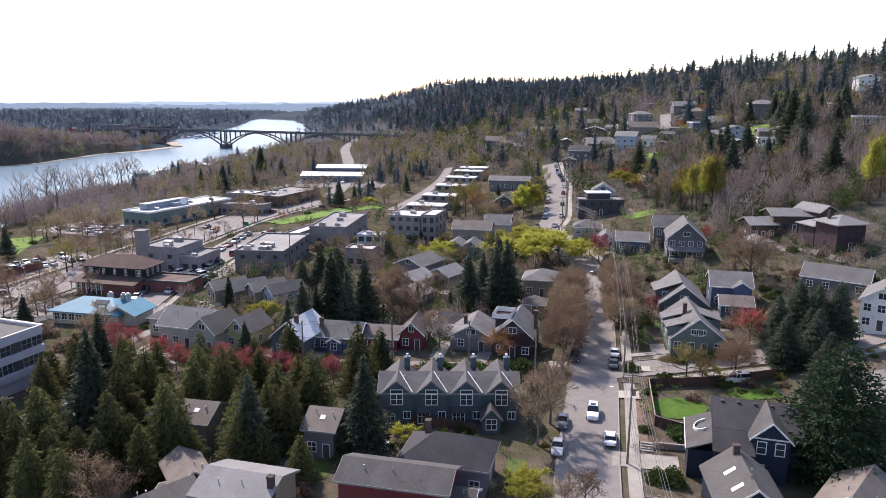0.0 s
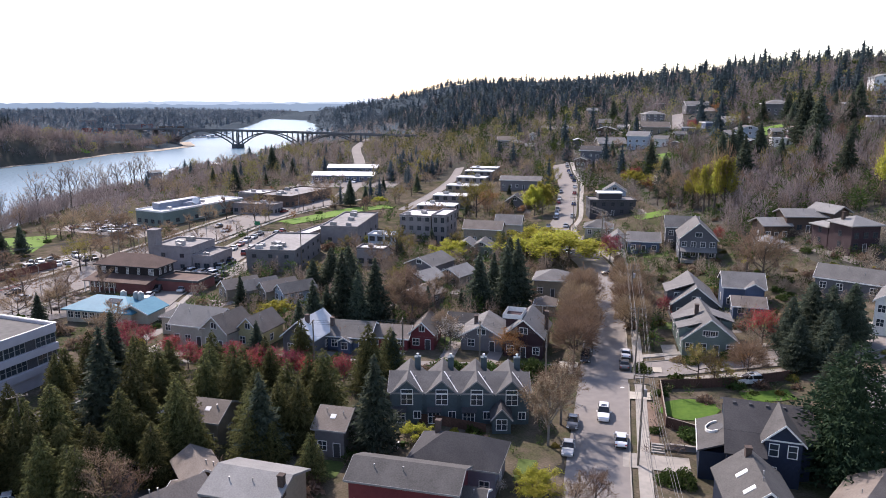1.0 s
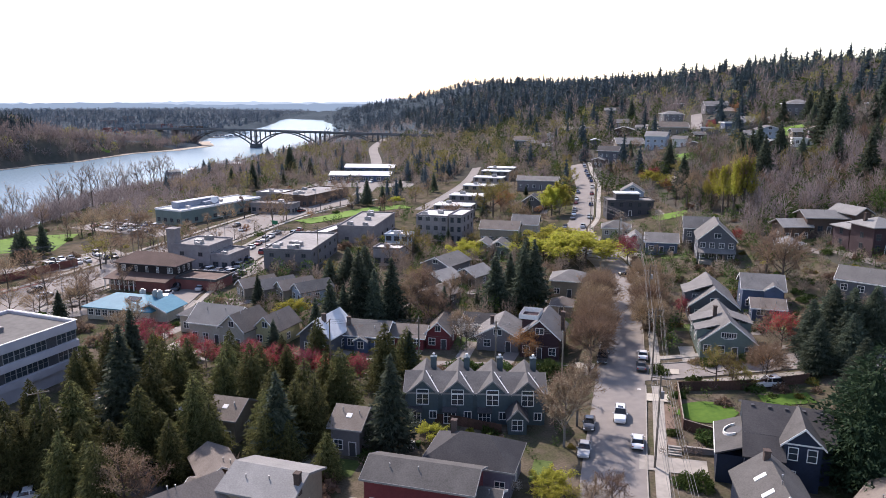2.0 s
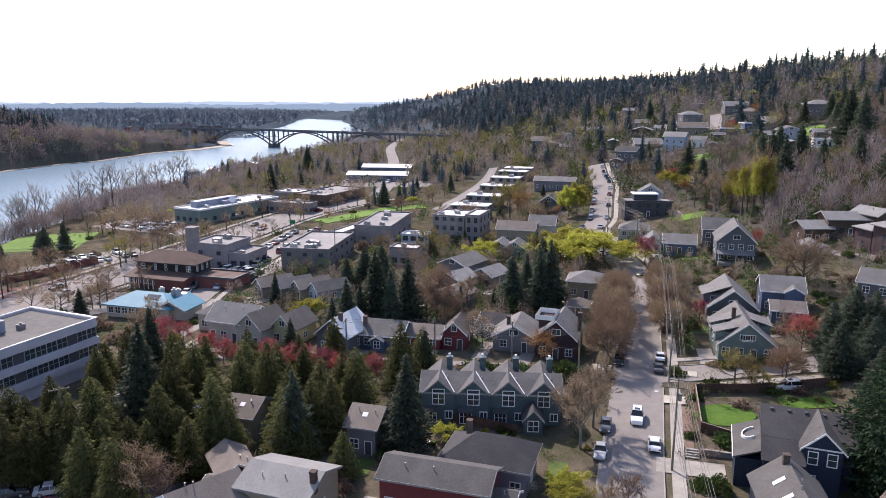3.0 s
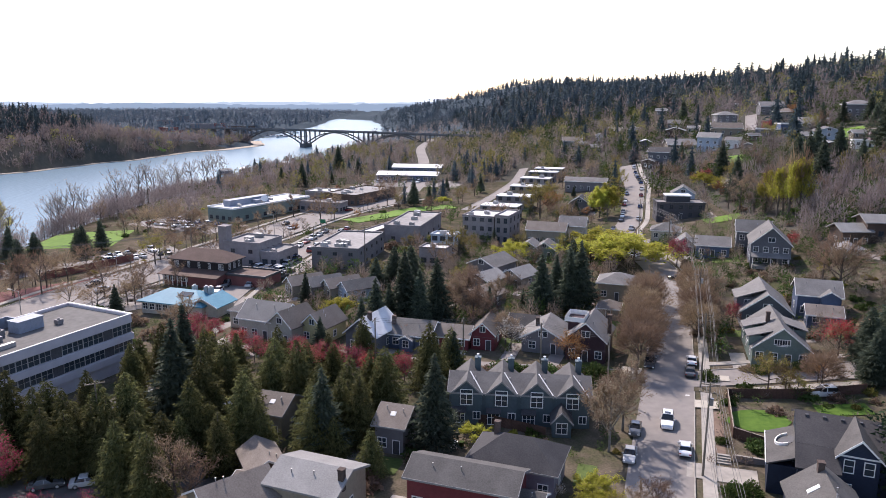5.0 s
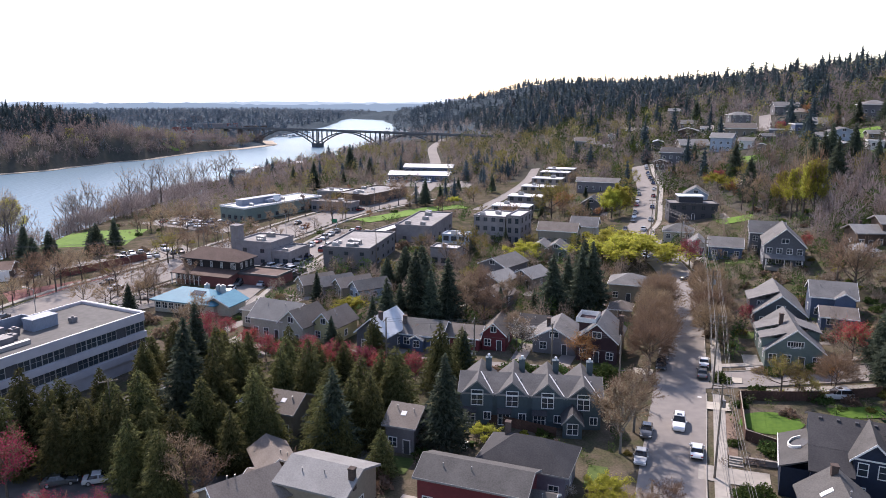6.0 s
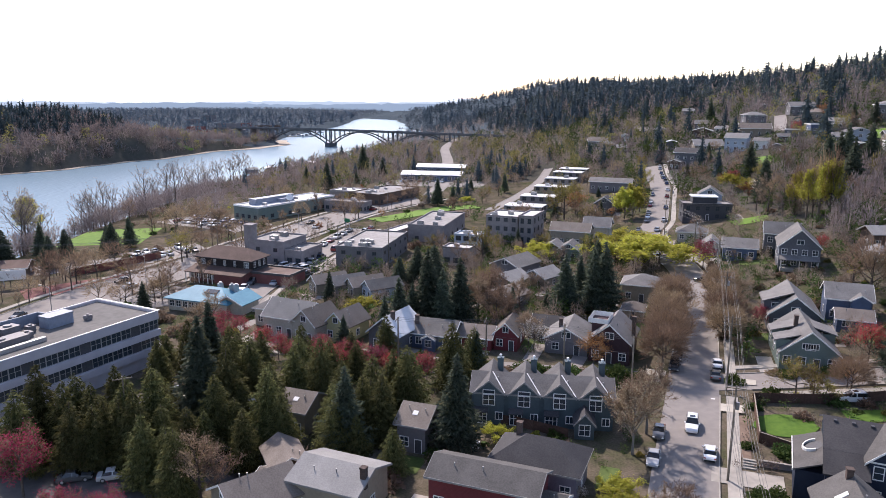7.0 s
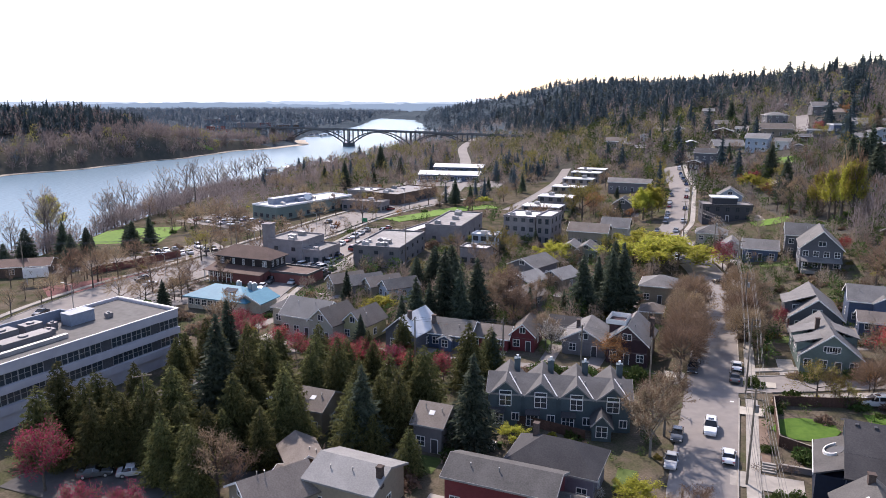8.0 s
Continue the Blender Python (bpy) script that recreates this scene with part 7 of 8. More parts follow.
# ---- yards: small trees and shrubs between the houses ----
rnd = random.Random(8)
made = 0
while made < 130:
    y = rnd.uniform(125, 420)
    x = rnd.uniform(-0.32, 0.36) * y
    if clear(x, y, 2.0) and off_road(x, y, 8.5) and near_bank(y) + 30 < x:
        pick = rnd.choices((bare_b, budding_b, budding_a, fir_b, lime_a, rust_a, bare_a), (4, 5, 3, 3, 1, 1, 3))[0]
        pick(x, y, rnd.uniform(0.4, 0.75) * (1.0 if y > 200 else 0.8))
        made += 1
made = 0
while made < 165:
    y = rnd.uniform(84, 330)
    x = rnd.uniform(-0.55, 0.6) * y
    if clear(x, y, 0.6) and off_road(x, y, 6.6):
        pick = rnd.choices((shrub_a, shrub_b, shrub_c, shrub_d), (5, 1, 4, 2))[0]
        pick(x, y, rnd.uniform(0.6, 1.7))
        made += 1

made = 0
while made < 150:
    x, y = rnd.uniform(46, 118), rnd.uniform(106, 195)
    if clear(x, y, -1.2) and off_road(x, y, 5.6):
        pick = rnd.choices((shrub_a, shrub_b, shrub_c, shrub_d, rust_a, bare_b), (6, 1, 4, 3, 0.4, 0.8))[0]
        pick(x, y, rnd.uniform(0.5, 1.3) if pick in (shrub_a, shrub_b, shrub_c, shrub_d) else 0.45)
        made += 1

# ---- riverside trees ----
made = 0
while made < 50:
    y = rnd.uniform(200, 470)
    x = near_bank(y) + rnd.uniform(3, 22)
    (bare_c, bare_c, bare_b)[rnd.randrange(3)](x, y, rnd.uniform(0.95, 1.5), sink=0.2)
    made += 1
made = 0
while made < 46:
    y = rnd.uniform(165, 300)
    x = rnd.uniform(-0.66, -0.36) * y
    if clear(x, y, 3) and off_road(x, y, 11.5) and x > near_bank(y) + 24 and not (-152 < x < -98 and 205 < y < 262):
        (bare_a, bare_b, budding_b)[rnd.randrange(3)](x, y, rnd.uniform(0.5, 0.85))
        made += 1

# ---- wooded slope behind the houses ----
made = 0
while made < 110:
    y = rnd.uniform(215, 420)
    x = rnd.uniform(0.36, 0.8) * y
    if clear(x, y, 5) and not (y < 240 and x < 130):
        pick = rnd.choices((bare_c, budding_b, budding_a, fir_a, bare_b), (4, 4, 1, 2.5, 3))[0]
        pick(x, y, rnd.uniform(0.75, 1.15))
        made += 1


# ---- far woods: many small trees in one mesh each ----
def fir_proto(rng, n, size=0.1):
    """A slim conifer of unit height: sprays of needles that hang in uneven tiers round a leader."""
    pos, out = conifer_points(1.0, rng.uniform(0.17, 0.23), n, rng, rng.uniform(0.8, 1.05), rng.uniform(0.02, 0.1), rng.uniform(6, 16))
    v = tri_cloud(pos, out, size, size * 0.55, 0.5, rng)
    core = [[np.cos(a) * r, np.sin(a) * r, h] for k in range(7) for a, r, h in ((k * 0.8976, 0.1, 0.08), ((k + 1) * 0.8976, 0.1, 0.08), (0.0, 0.0, 0.98))]
    return np.concatenate([v, np.array(core)])


def broad_proto(rng, n, leaf=0.12):
    p = rng.normal(0, 1, (n, 3))
    p /= np.linalg.norm(p, axis=1, keepdims=True)
    k = rng.uniform(0.35, 1.0, (n, 1)) ** 0.6 * (1 + 0.25 * np.sin(p[:, :1] * 5 + rng.uniform(0, 6)) * np.cos(p[:, 1:2] * 4))
    pos = p * k * np.array([0.34, 0.34, 0.40])
    pos[:, 2] += 0.58
    v = tri_cloud(pos, p, leaf, leaf * 0.5, -0.2, rng)
    t = np.array([[-0.018, 0, 0], [0.018, 0, 0], [0, 0, 0.7], [0, -0.018, 0], [0, 0.018, 0], [0.02, 0, 0.7]])
    return np.concatenate([v, t])


def dome_proto(rng, n, lift=0.2, twig=1.0):
    """A bare tree of unit height: a trunk with limbs and a brush of fine twigs all round."""
    d = rng.normal(0, 1, (n, 3))
    d[:, 2] = np.abs(d[:, 2]) - 0.35
    d /= np.linalg.norm(d, axis=1, keepdims=True)
    rad = np.array([0.36, 0.36, 0.62]) * (1 + 0.22 * np.sin(d[:, :1] * 4 + rng.uniform(0, 6)) * np.cos(d[:, 1:2] * 5 + rng.uniform(0, 6)))
    p = np.array([0, 0, 0.36]) + d * rad * rng.uniform(0.25, 0.8, (n, 1))
    q = p + d * rad * rng.uniform(0.15, 0.38, (n, 1)) * twig + rng.normal(0, 0.03, (n, 3)) + np.array([0, 0, 0.03])
    s = np.cross(q - p, rng.normal(0, 1, (n, 3)))
    s *= 0.013 * (120 / n) ** 0.5 / (np.linalg.norm(s, axis=1, keepdims=True) + 1e-9)
    v = list(np.stack([p - s, p + s, q], 1).reshape(-1, 3))
    for k in range(7):
        e = np.array([rng.normal(0, 0.2), rng.normal(0, 0.2), rng.uniform(0.5, 0.9)]) * (k > 0) + np.array([0, 0, 0.9]) * (k == 0)
        o = np.array([0, 0, lift * (k > 0)])
        s = np.cross(e - o, rng.normal(0, 1, 3))
        s *= (0.017 if k == 0 else 0.009) / (np.linalg.norm(s) + 1e-9)
        v += [o - s, o + s, e]
    return np.array(v)


def woods(name, label, material, spots, protos, seed):
    """spots: (x, y, height, width factor)."""
    rng = np.random.default_rng(seed)
    out = []
    for x, y, h, w in spots:
        p = protos[rng.integers(0, len(protos))]
        a = rng.uniform(0, 6.28)
        c, s = math.cos(a) * h * w, math.sin(a) * h * w
        v = np.empty_like(p)
        v[:, 0], v[:, 1], v[:, 2] = p[:, 0] * c - p[:, 1] * s + x, p[:, 0] * s + p[:, 1] * c + y, p[:, 2] * h + ground(x, y) - 0.3
        out.append(v)
    v = np.concatenate(out)
    tagged(new(name, soup(name, v, np.arange(len(v)).reshape(-1, 3), material)), label, "trees", "", "stuff")


rng = np.random.default_rng(40)
FIRS = [fir_proto(rng, 90, 0.12) for _ in range(6)]
FIRS_NEAR = [fir_proto(rng, 280, 0.075) for _ in range(6)]
FIRS_SOFT = [fir_proto(rng, 120, 0.11) for _ in range(8)]
FIRS_FAR = [fir_proto(rng, 52, 0.16) for _ in range(6)]
BROADS = [broad_proto(rng, 100) for _ in range(6)]
DOMES = [dome_proto(rng, 66) for _ in range(7)]
DOMES_FINE = [dome_proto(rng, 190, 0.2, 0.6) for _ in range(6)]
DOMES_FAR = [dome_proto(rng, 42) for _ in range(7)]
BROADS_FAR = [broad_proto(rng, 48, 0.135) for _ in range(5)]
BROADS_TINY = [broad_proto(rng, 30, 0.22) for _ in range(5)]


def pick_spots(n, xr, yr, hr, rnd, ok=None, w=(0.85, 1.2), fan=False, skew=1.0):
    out, tries = [], 0
    while len(out) < n and tries < n * 40:
        tries += 1
        y = rnd.uniform(*yr)
        x = rnd.uniform(*xr) * (y if fan else 1)
        if ground(x, y) > WATER + 0.8 and (ok is None or ok(x, y)):
            out.append((x, y, hr[0] + (hr[1] - hr[0]) * rnd.random() ** skew, rnd.uniform(*w)))
    return out


rnd = random.Random(21)
near = lambda x, y: clear(x, y, 0.5) and off_road(x, y, 7.5)
# no tree where it would hide a house from the camera
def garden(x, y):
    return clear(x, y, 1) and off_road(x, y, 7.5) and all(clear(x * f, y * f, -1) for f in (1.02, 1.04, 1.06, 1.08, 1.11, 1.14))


# far firs: the blue cast of distance haze is put into the needle colour
HAZY_FIR = foliage("far_fir_needles", (0.05, 0.072, 0.08), (0.088, 0.115, 0.122), 0.2, big=0.02)
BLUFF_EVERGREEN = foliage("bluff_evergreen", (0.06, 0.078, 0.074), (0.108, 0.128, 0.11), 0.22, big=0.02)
FAR_BROWN = foliage("far_bare_woods", (0.15, 0.12, 0.1), (0.29, 0.235, 0.19), 0.4, big=0.03)
MAUVE_BROWN = foliage("mauve_bare_woods", (0.13, 0.106, 0.108), (0.25, 0.21, 0.205), 0.4, big=0.02)
BANK_BROWN = foliage("river_bank_woods", (0.15, 0.125, 0.122), (0.27, 0.228, 0.215), 0.45, big=0.03)
# woods of the plain in blue-grey: haze painted as leaf colour
HAZY_PLAIN = foliage("river_plain_woods", (0.1, 0.122, 0.142), (0.135, 0.158, 0.18), 0.15, big=0.008)
FAR_OLIVE = foliage("far_budding_woods", (0.118, 0.11, 0.046), (0.225, 0.2, 0.082), 0.4, big=0.03)
# farthest firs, paler and bluer still, with the haze in their colour
HAZY_DISTANT_FIR = foliage("distant_fir_needles", (0.095, 0.128, 0.158), (0.135, 0.172, 0.205), 0.2, big=0.008)
across = lambda x, y: clear(x, y, 2) and clear(x * 1.03, y * 1.03, 0) and clear(x * 1.06, y * 1.06, 0)
bluff = lambda x, y: x > 40 - (y - 720) * 0.12
woods("fir_wood", "dense dark fir wood on the bluff", HAZY_FIR, pick_spots(850, (-10, 300), (720, 1250), (12, 30), rnd, bluff, w=(0.8, 1.6), skew=1.8), FIRS_SOFT, 1)
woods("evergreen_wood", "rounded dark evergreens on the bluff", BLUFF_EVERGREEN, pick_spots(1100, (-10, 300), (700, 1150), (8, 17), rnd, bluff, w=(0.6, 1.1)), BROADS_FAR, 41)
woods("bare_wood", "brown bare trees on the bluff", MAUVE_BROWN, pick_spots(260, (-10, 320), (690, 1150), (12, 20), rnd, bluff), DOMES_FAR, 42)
woods("fir_wood", "dark firs along the wooded ridge", HAZY_FIR, pick_spots(900, (0.12, 0.85), (600, 1250), (9, 25), rnd, lambda x, y: ground(x, y) > 45, fan=True, w=(0.75, 1.5), skew=2.2), FIRS_SOFT, 2)
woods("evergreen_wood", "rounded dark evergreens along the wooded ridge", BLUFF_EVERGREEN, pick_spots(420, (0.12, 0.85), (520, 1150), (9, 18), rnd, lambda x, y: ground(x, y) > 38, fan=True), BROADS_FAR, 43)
woods("bare_wood", "grey-brown bare trees along the wooded ridge", MAUVE_BROWN, pick_spots(560, (0.1, 0.85), (520, 900), (9, 16), rnd, lambda x, y: ground(x, y) > 36 and clear(x, y, 3), fan=True), DOMES_FAR, 31)
woods("budding_wood", "olive trees along the wooded ridge", FAR_OLIVE, pick_spots(200, (0.1, 0.85), (520, 900), (9, 15), rnd, lambda x, y: ground(x, y) > 36 and clear(x, y, 3), fan=True), BROADS_FAR, 32)
woods("fir_wood", "scattered dark firs on the hillside", HAZY_FIR, pick_spots(150, (0.14, 0.8), (330, 800), (12, 24), rnd, lambda x, y: garden(x, y) and ground(x, y) > 6, fan=True, w=(0.9, 1.5)), FIRS_NEAR, 3)
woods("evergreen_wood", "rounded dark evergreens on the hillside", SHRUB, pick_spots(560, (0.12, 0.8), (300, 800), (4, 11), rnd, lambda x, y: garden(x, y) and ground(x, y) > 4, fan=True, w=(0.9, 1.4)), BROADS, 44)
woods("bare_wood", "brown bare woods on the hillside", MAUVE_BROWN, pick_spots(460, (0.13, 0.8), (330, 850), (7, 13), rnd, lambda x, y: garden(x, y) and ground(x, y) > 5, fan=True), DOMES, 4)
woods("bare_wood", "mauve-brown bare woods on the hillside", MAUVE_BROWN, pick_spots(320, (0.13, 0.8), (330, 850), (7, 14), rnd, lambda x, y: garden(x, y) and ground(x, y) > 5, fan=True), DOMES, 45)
woods("undergrowth", "green garden shrubs between the hillside houses", SHRUB, pick_spots(1300, (0.1, 0.75), (290, 600), (1.5, 4.5), rnd, lambda x, y: clear(x, y, -1) and off_road(x, y, 6) and ground(x, y) > 4, fan=True, w=(1.0, 1.7)), BROADS_FAR, 61)
woods("undergrowth", "mauve-brown brush between the hillside houses", MAUVE_BROWN, pick_spots(1300, (0.1, 0.75), (290, 620), (2, 5.5), rnd, lambda x, y: clear(x, y, 0) and off_road(x, y, 6) and ground(x, y) > 4, fan=True, w=(1.0, 1.6)), DOMES_FAR, 62)
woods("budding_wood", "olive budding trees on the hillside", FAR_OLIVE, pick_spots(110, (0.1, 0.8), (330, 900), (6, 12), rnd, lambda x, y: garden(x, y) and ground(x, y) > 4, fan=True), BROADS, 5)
woods("bare_wood", "brown bare trees along the far river bank", BANK_BROWN, pick_spots(420, (-410, -270), (330, 960), (9, 15), rnd, lambda x, y: -40 < x - far_bank(y) < -4 and across(x, y)), DOMES_FAR, 26)
woods("bare_wood", "brown bare trees behind the far river bank", BANK_BROWN, pick_spots(900, (-600, -270), (330, 960), (10, 17), rnd, lambda x, y: x < far_bank(y) - 4 and across(x, y)), DOMES_FAR, 6)
woods("evergreen_wood", "dark brush behind the far river bank", HAZY_PLAIN, pick_spots(600, (-600, -270), (330, 960), (6, 12), rnd, lambda x, y: x < far_bank(y) - 6 and across(x, y)), BROADS_FAR, 46)
woods("budding_wood", "olive budding trees along the far river bank", FAR_OLIVE, pick_spots(140, (-560, -270), (330, 960), (9, 14), rnd, lambda x, y: x < far_bank(y) - 4 and across(x, y)), BROADS, 7)
woods("fir_wood", "dark fir wood on the low hill across the river", HAZY_FIR, pick_spots(620, (-620, -360), (600, 860), (9, 19), rnd, lambda x, y: ground(x, y) > 14, w=(0.9, 1.5), skew=1.5), FIRS_SOFT, 8)
woods("bare_wood", "grey-brown bare trees on the low hill across the river", MAUVE_BROWN, pick_spots(500, (-640, -330), (560, 860), (8, 14), rnd, lambda x, y: 2 < ground(x, y) < 24), DOMES_FAR, 63)
town_gap = lambda x, y: near(x, y) and x > near_bank(y) + 4 and not (-52 < x < -6 and 420 < y < 490)
woods("bare_wood", "brown bare trees between the town and the bridge", FAR_BROWN, pick_spots(640, (-190, 60), (400, 720), (6, 10), rnd, town_gap), DOMES_FAR, 9)
woods("bare_wood", "mauve-brown brush between the town and the bridge", MAUVE_BROWN, pick_spots(500, (-190, 60), (400, 780), (3, 6), rnd, town_gap), DOMES_FAR, 47)
woods("evergreen_wood", "dark evergreens between the town and the bridge", SHRUB, pick_spots(420, (-190, 80), (380, 760), (3, 8), rnd, town_gap), BROADS_FAR, 48)
woods("fir_wood", "dark firs between the town and the bridge", HAZY_FIR, pick_spots(40, (-180, 60), (400, 640), (8, 14), rnd, town_gap, w=(0.9, 1.5)), FIRS_NEAR, 49)
flats = lambda x, y: town_gap(x, y) and x > near_bank(y) + 45
woods("bare_wood", "tall tan trees between the town and the bridge", BANK_BROWN, pick_spots(150, (-120, 40), (430, 720), (8, 13), rnd, flats, w=(0.7, 1.0)), DOMES_FINE, 64)
woods("budding_wood", "tall yellow-olive trees between the town and the bridge", FAR_OLIVE, pick_spots(70, (-120, 60), (360, 720), (8, 13), rnd, flats, w=(0.6, 0.9)), BROADS, 65)
woods("fir_wood", "dark firs beside the terraces", HAZY_FIR, pick_spots(26, (-30, 40), (330, 520), (8, 13), rnd, lambda x, y: town_gap(x, y) and clear(x, y, 3), w=(0.9, 1.4)), FIRS_NEAR, 66)
woods("budding_wood", "olive trees between the town and the bridge", FAR_OLIVE, pick_spots(60, (-175, 60), (400, 730), (7, 11), rnd, town_gap), BROADS, 10)
woods("bare_wood", "brown bare brush along the near river bank", MAUVE_BROWN, pick_spots(620, (-190, -80), (205, 620), (4, 9), rnd, lambda x, y: clear(x, y, 1) and off_road(x, y, 11) and 5 < x - near_bank(y) < (70 if y > 300 else 20) and not (-150 < x < -100 and 210 < y < 262)), DOMES_FAR, 33)
woods("bare_wood", "tan trees by the bridge", BANK_BROWN, pick_spots(460, (-150, 60), (720, 1250), (6, 11), rnd, lambda x, y: x > near_bank(y) + 4 and off_road(x, y, 9) and abs(y - (779 - 0.655 * (x + 21))) > 9), DOMES_FAR, 35)
woods("fir_wood", "dark firs by the bridge", HAZY_FIR, pick_spots(110, (-90, 60), (880, 1300), (9, 16), rnd, lambda x, y: x > near_bank(y) + 8 and off_road(x, y, 12), w=(0.9, 1.5)), FIRS, 50)
woods("fir_wood", "distant firs across the river plain", HAZY_DISTANT_FIR, pick_spots(1900, (-1500, -290), (860, 2000), (8, 19), rnd, lambda x, y: x < far_bank(y) - 6, w=(1.0, 1.8), skew=1.8), FIRS_FAR, 11)
woods("bare_wood", "distant bare trees across the river plain", HAZY_PLAIN, pick_spots(4600, (-1500, -290), (860, 2600), (6, 11), rnd, lambda x, y: x < far_bank(y) - 6, w=(1.0, 1.6)), BROADS_TINY, 12)
woods("bare_wood", "distant bare trees beyond the bridge", HAZY_PLAIN, pick_spots(800, (-210, 250), (930, 2300), (10, 17), rnd, lambda x, y: x > near_bank(y) + 5 and off_road(x, y, 20)), BROADS_TINY, 13)
woods("bare_wood", "brown bare trees at the foot of the bluff", FAR_BROWN, pick_spots(520, (-60, 170), (440, 860), (7, 12), rnd, lambda x, y: near(x, y) and x > -0.06 * y), DOMES_FAR, 34)
woods("budding_wood", "olive trees at the foot of the bluff", FAR_OLIVE, pick_spots(60, (-60, 160), (470, 800), (8, 14), rnd, lambda x, y: near(x, y) and x > -0.02 * y), BROADS, 27)
woods("evergreen_wood", "dark evergreens at the foot of the bluff", SHRUB, pick_spots(330, (-20, 170), (440, 820), (5, 13), rnd, lambda x, y: near(x, y) and x > -0.02 * y), BROADS_FAR, 51)
woods("fir_wood", "distant fir slopes beyond the bridge", HAZY_DISTANT_FIR, pick_spots(1500, (-150, 1200), (1250, 2400), (13, 24), rnd, lambda x, y: x > near_bank(y) + 40, w=(0.9, 1.6)), FIRS_FAR, 14)

woods("bare_wood", "grey-brown bare trees along the near river bank", MAUVE_BROWN, pick_spots(210, (-180, -135), (165, 420), (7, 13), rnd, lambda x, y: 2 < x - near_bank(y) < 24 and clear(x, y, 0)), DOMES_FINE, 56)
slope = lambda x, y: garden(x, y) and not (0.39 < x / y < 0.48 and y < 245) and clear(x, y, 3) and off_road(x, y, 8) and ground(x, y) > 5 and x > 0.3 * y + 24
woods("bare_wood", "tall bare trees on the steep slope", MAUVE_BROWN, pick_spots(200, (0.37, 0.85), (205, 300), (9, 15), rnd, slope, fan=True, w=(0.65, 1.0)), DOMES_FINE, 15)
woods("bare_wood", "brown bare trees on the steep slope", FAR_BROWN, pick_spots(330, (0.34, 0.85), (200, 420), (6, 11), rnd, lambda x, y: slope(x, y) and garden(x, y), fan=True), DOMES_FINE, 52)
woods("evergreen_scrub", "dark ivy-clad brush on the steep slope", SHRUB, pick_spots(700, (0.34, 0.85), (200, 420), (3, 9), rnd, slope, fan=True), BROADS, 53)
woods("budding_wood", "olive budding trees on the steep slope", FAR_OLIVE, pick_spots(35, (0.34, 0.85), (240, 420), (8, 13), rnd, slope, fan=True, w=(0.6, 0.9)), BROADS, 16)
woods("undergrowth", "green garden brush among the brown houses", SHRUB, pick_spots(420, (60, 140), (125, 230), (1.2, 4.0), rnd, lambda x, y: clear(x, y, -1) and off_road(x, y, 6.5), w=(1.0, 1.5)), BROADS_FAR, 54)
woods("undergrowth", "twiggy garden brush among the brown houses", FAR_BROWN, pick_spots(360, (60, 140), (125, 230), (2, 5.0), rnd, lambda x, y: clear(x, y, -1) and off_road(x, y, 6.5), w=(1.0, 1.5)), DOMES_FINE, 55)
yards = lambda x, y: clear(x, y, 0.4) and off_road(x, y, 6.8) and x > near_bank(y) + 6 and not (-150 < x < -100 and 210 < y < 260)
woods("undergrowth", "low brown brush between the houses", FAR_BROWN, pick_spots(1000, (-0.5, 0.7), (90, 330), (0.9, 2.8), rnd, yards, fan=True, w=(1.0, 1.6)), DOMES, 17)
woods("undergrowth", "low green brush between the houses", SHRUB, pick_spots(1200, (-0.5, 0.7), (90, 330), (0.8, 2.5), rnd, yards, fan=True, w=(1.0, 1.6)), BROADS_FAR, 18)
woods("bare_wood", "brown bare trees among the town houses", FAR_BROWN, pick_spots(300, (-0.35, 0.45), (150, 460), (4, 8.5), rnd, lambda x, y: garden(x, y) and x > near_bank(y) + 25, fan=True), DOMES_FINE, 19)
woods("undergrowth", "dense garden brush in the middle of the town", SHRUB, pick_spots(420, (-0.22, 0.2), (140, 270), (1.5, 4.5), rnd, lambda x, y: clear(x, y, -0.5) and off_road(x, y, 7), fan=True, w=(0.9, 1.4)), BROADS_FAR, 57)
woods("undergrowth", "twiggy garden brush in the middle of the town", FAR_BROWN, pick_spots(220, (-0.22, 0.2), (140, 270), (3, 7), rnd, lambda x, y: clear(x, y, 0) and off_road(x, y, 7.5), fan=True), DOMES_FINE, 58)
woods("evergreen_scrub", "dark evergreen bushes among the town houses", SHRUB, pick_spots(280, (-0.35, 0.5), (130, 420), (2.5, 6), rnd, lambda x, y: clear(x, y, 0.6) and off_road(x, y, 8) and x > near_bank(y) + 25, fan=True), BROADS, 20)


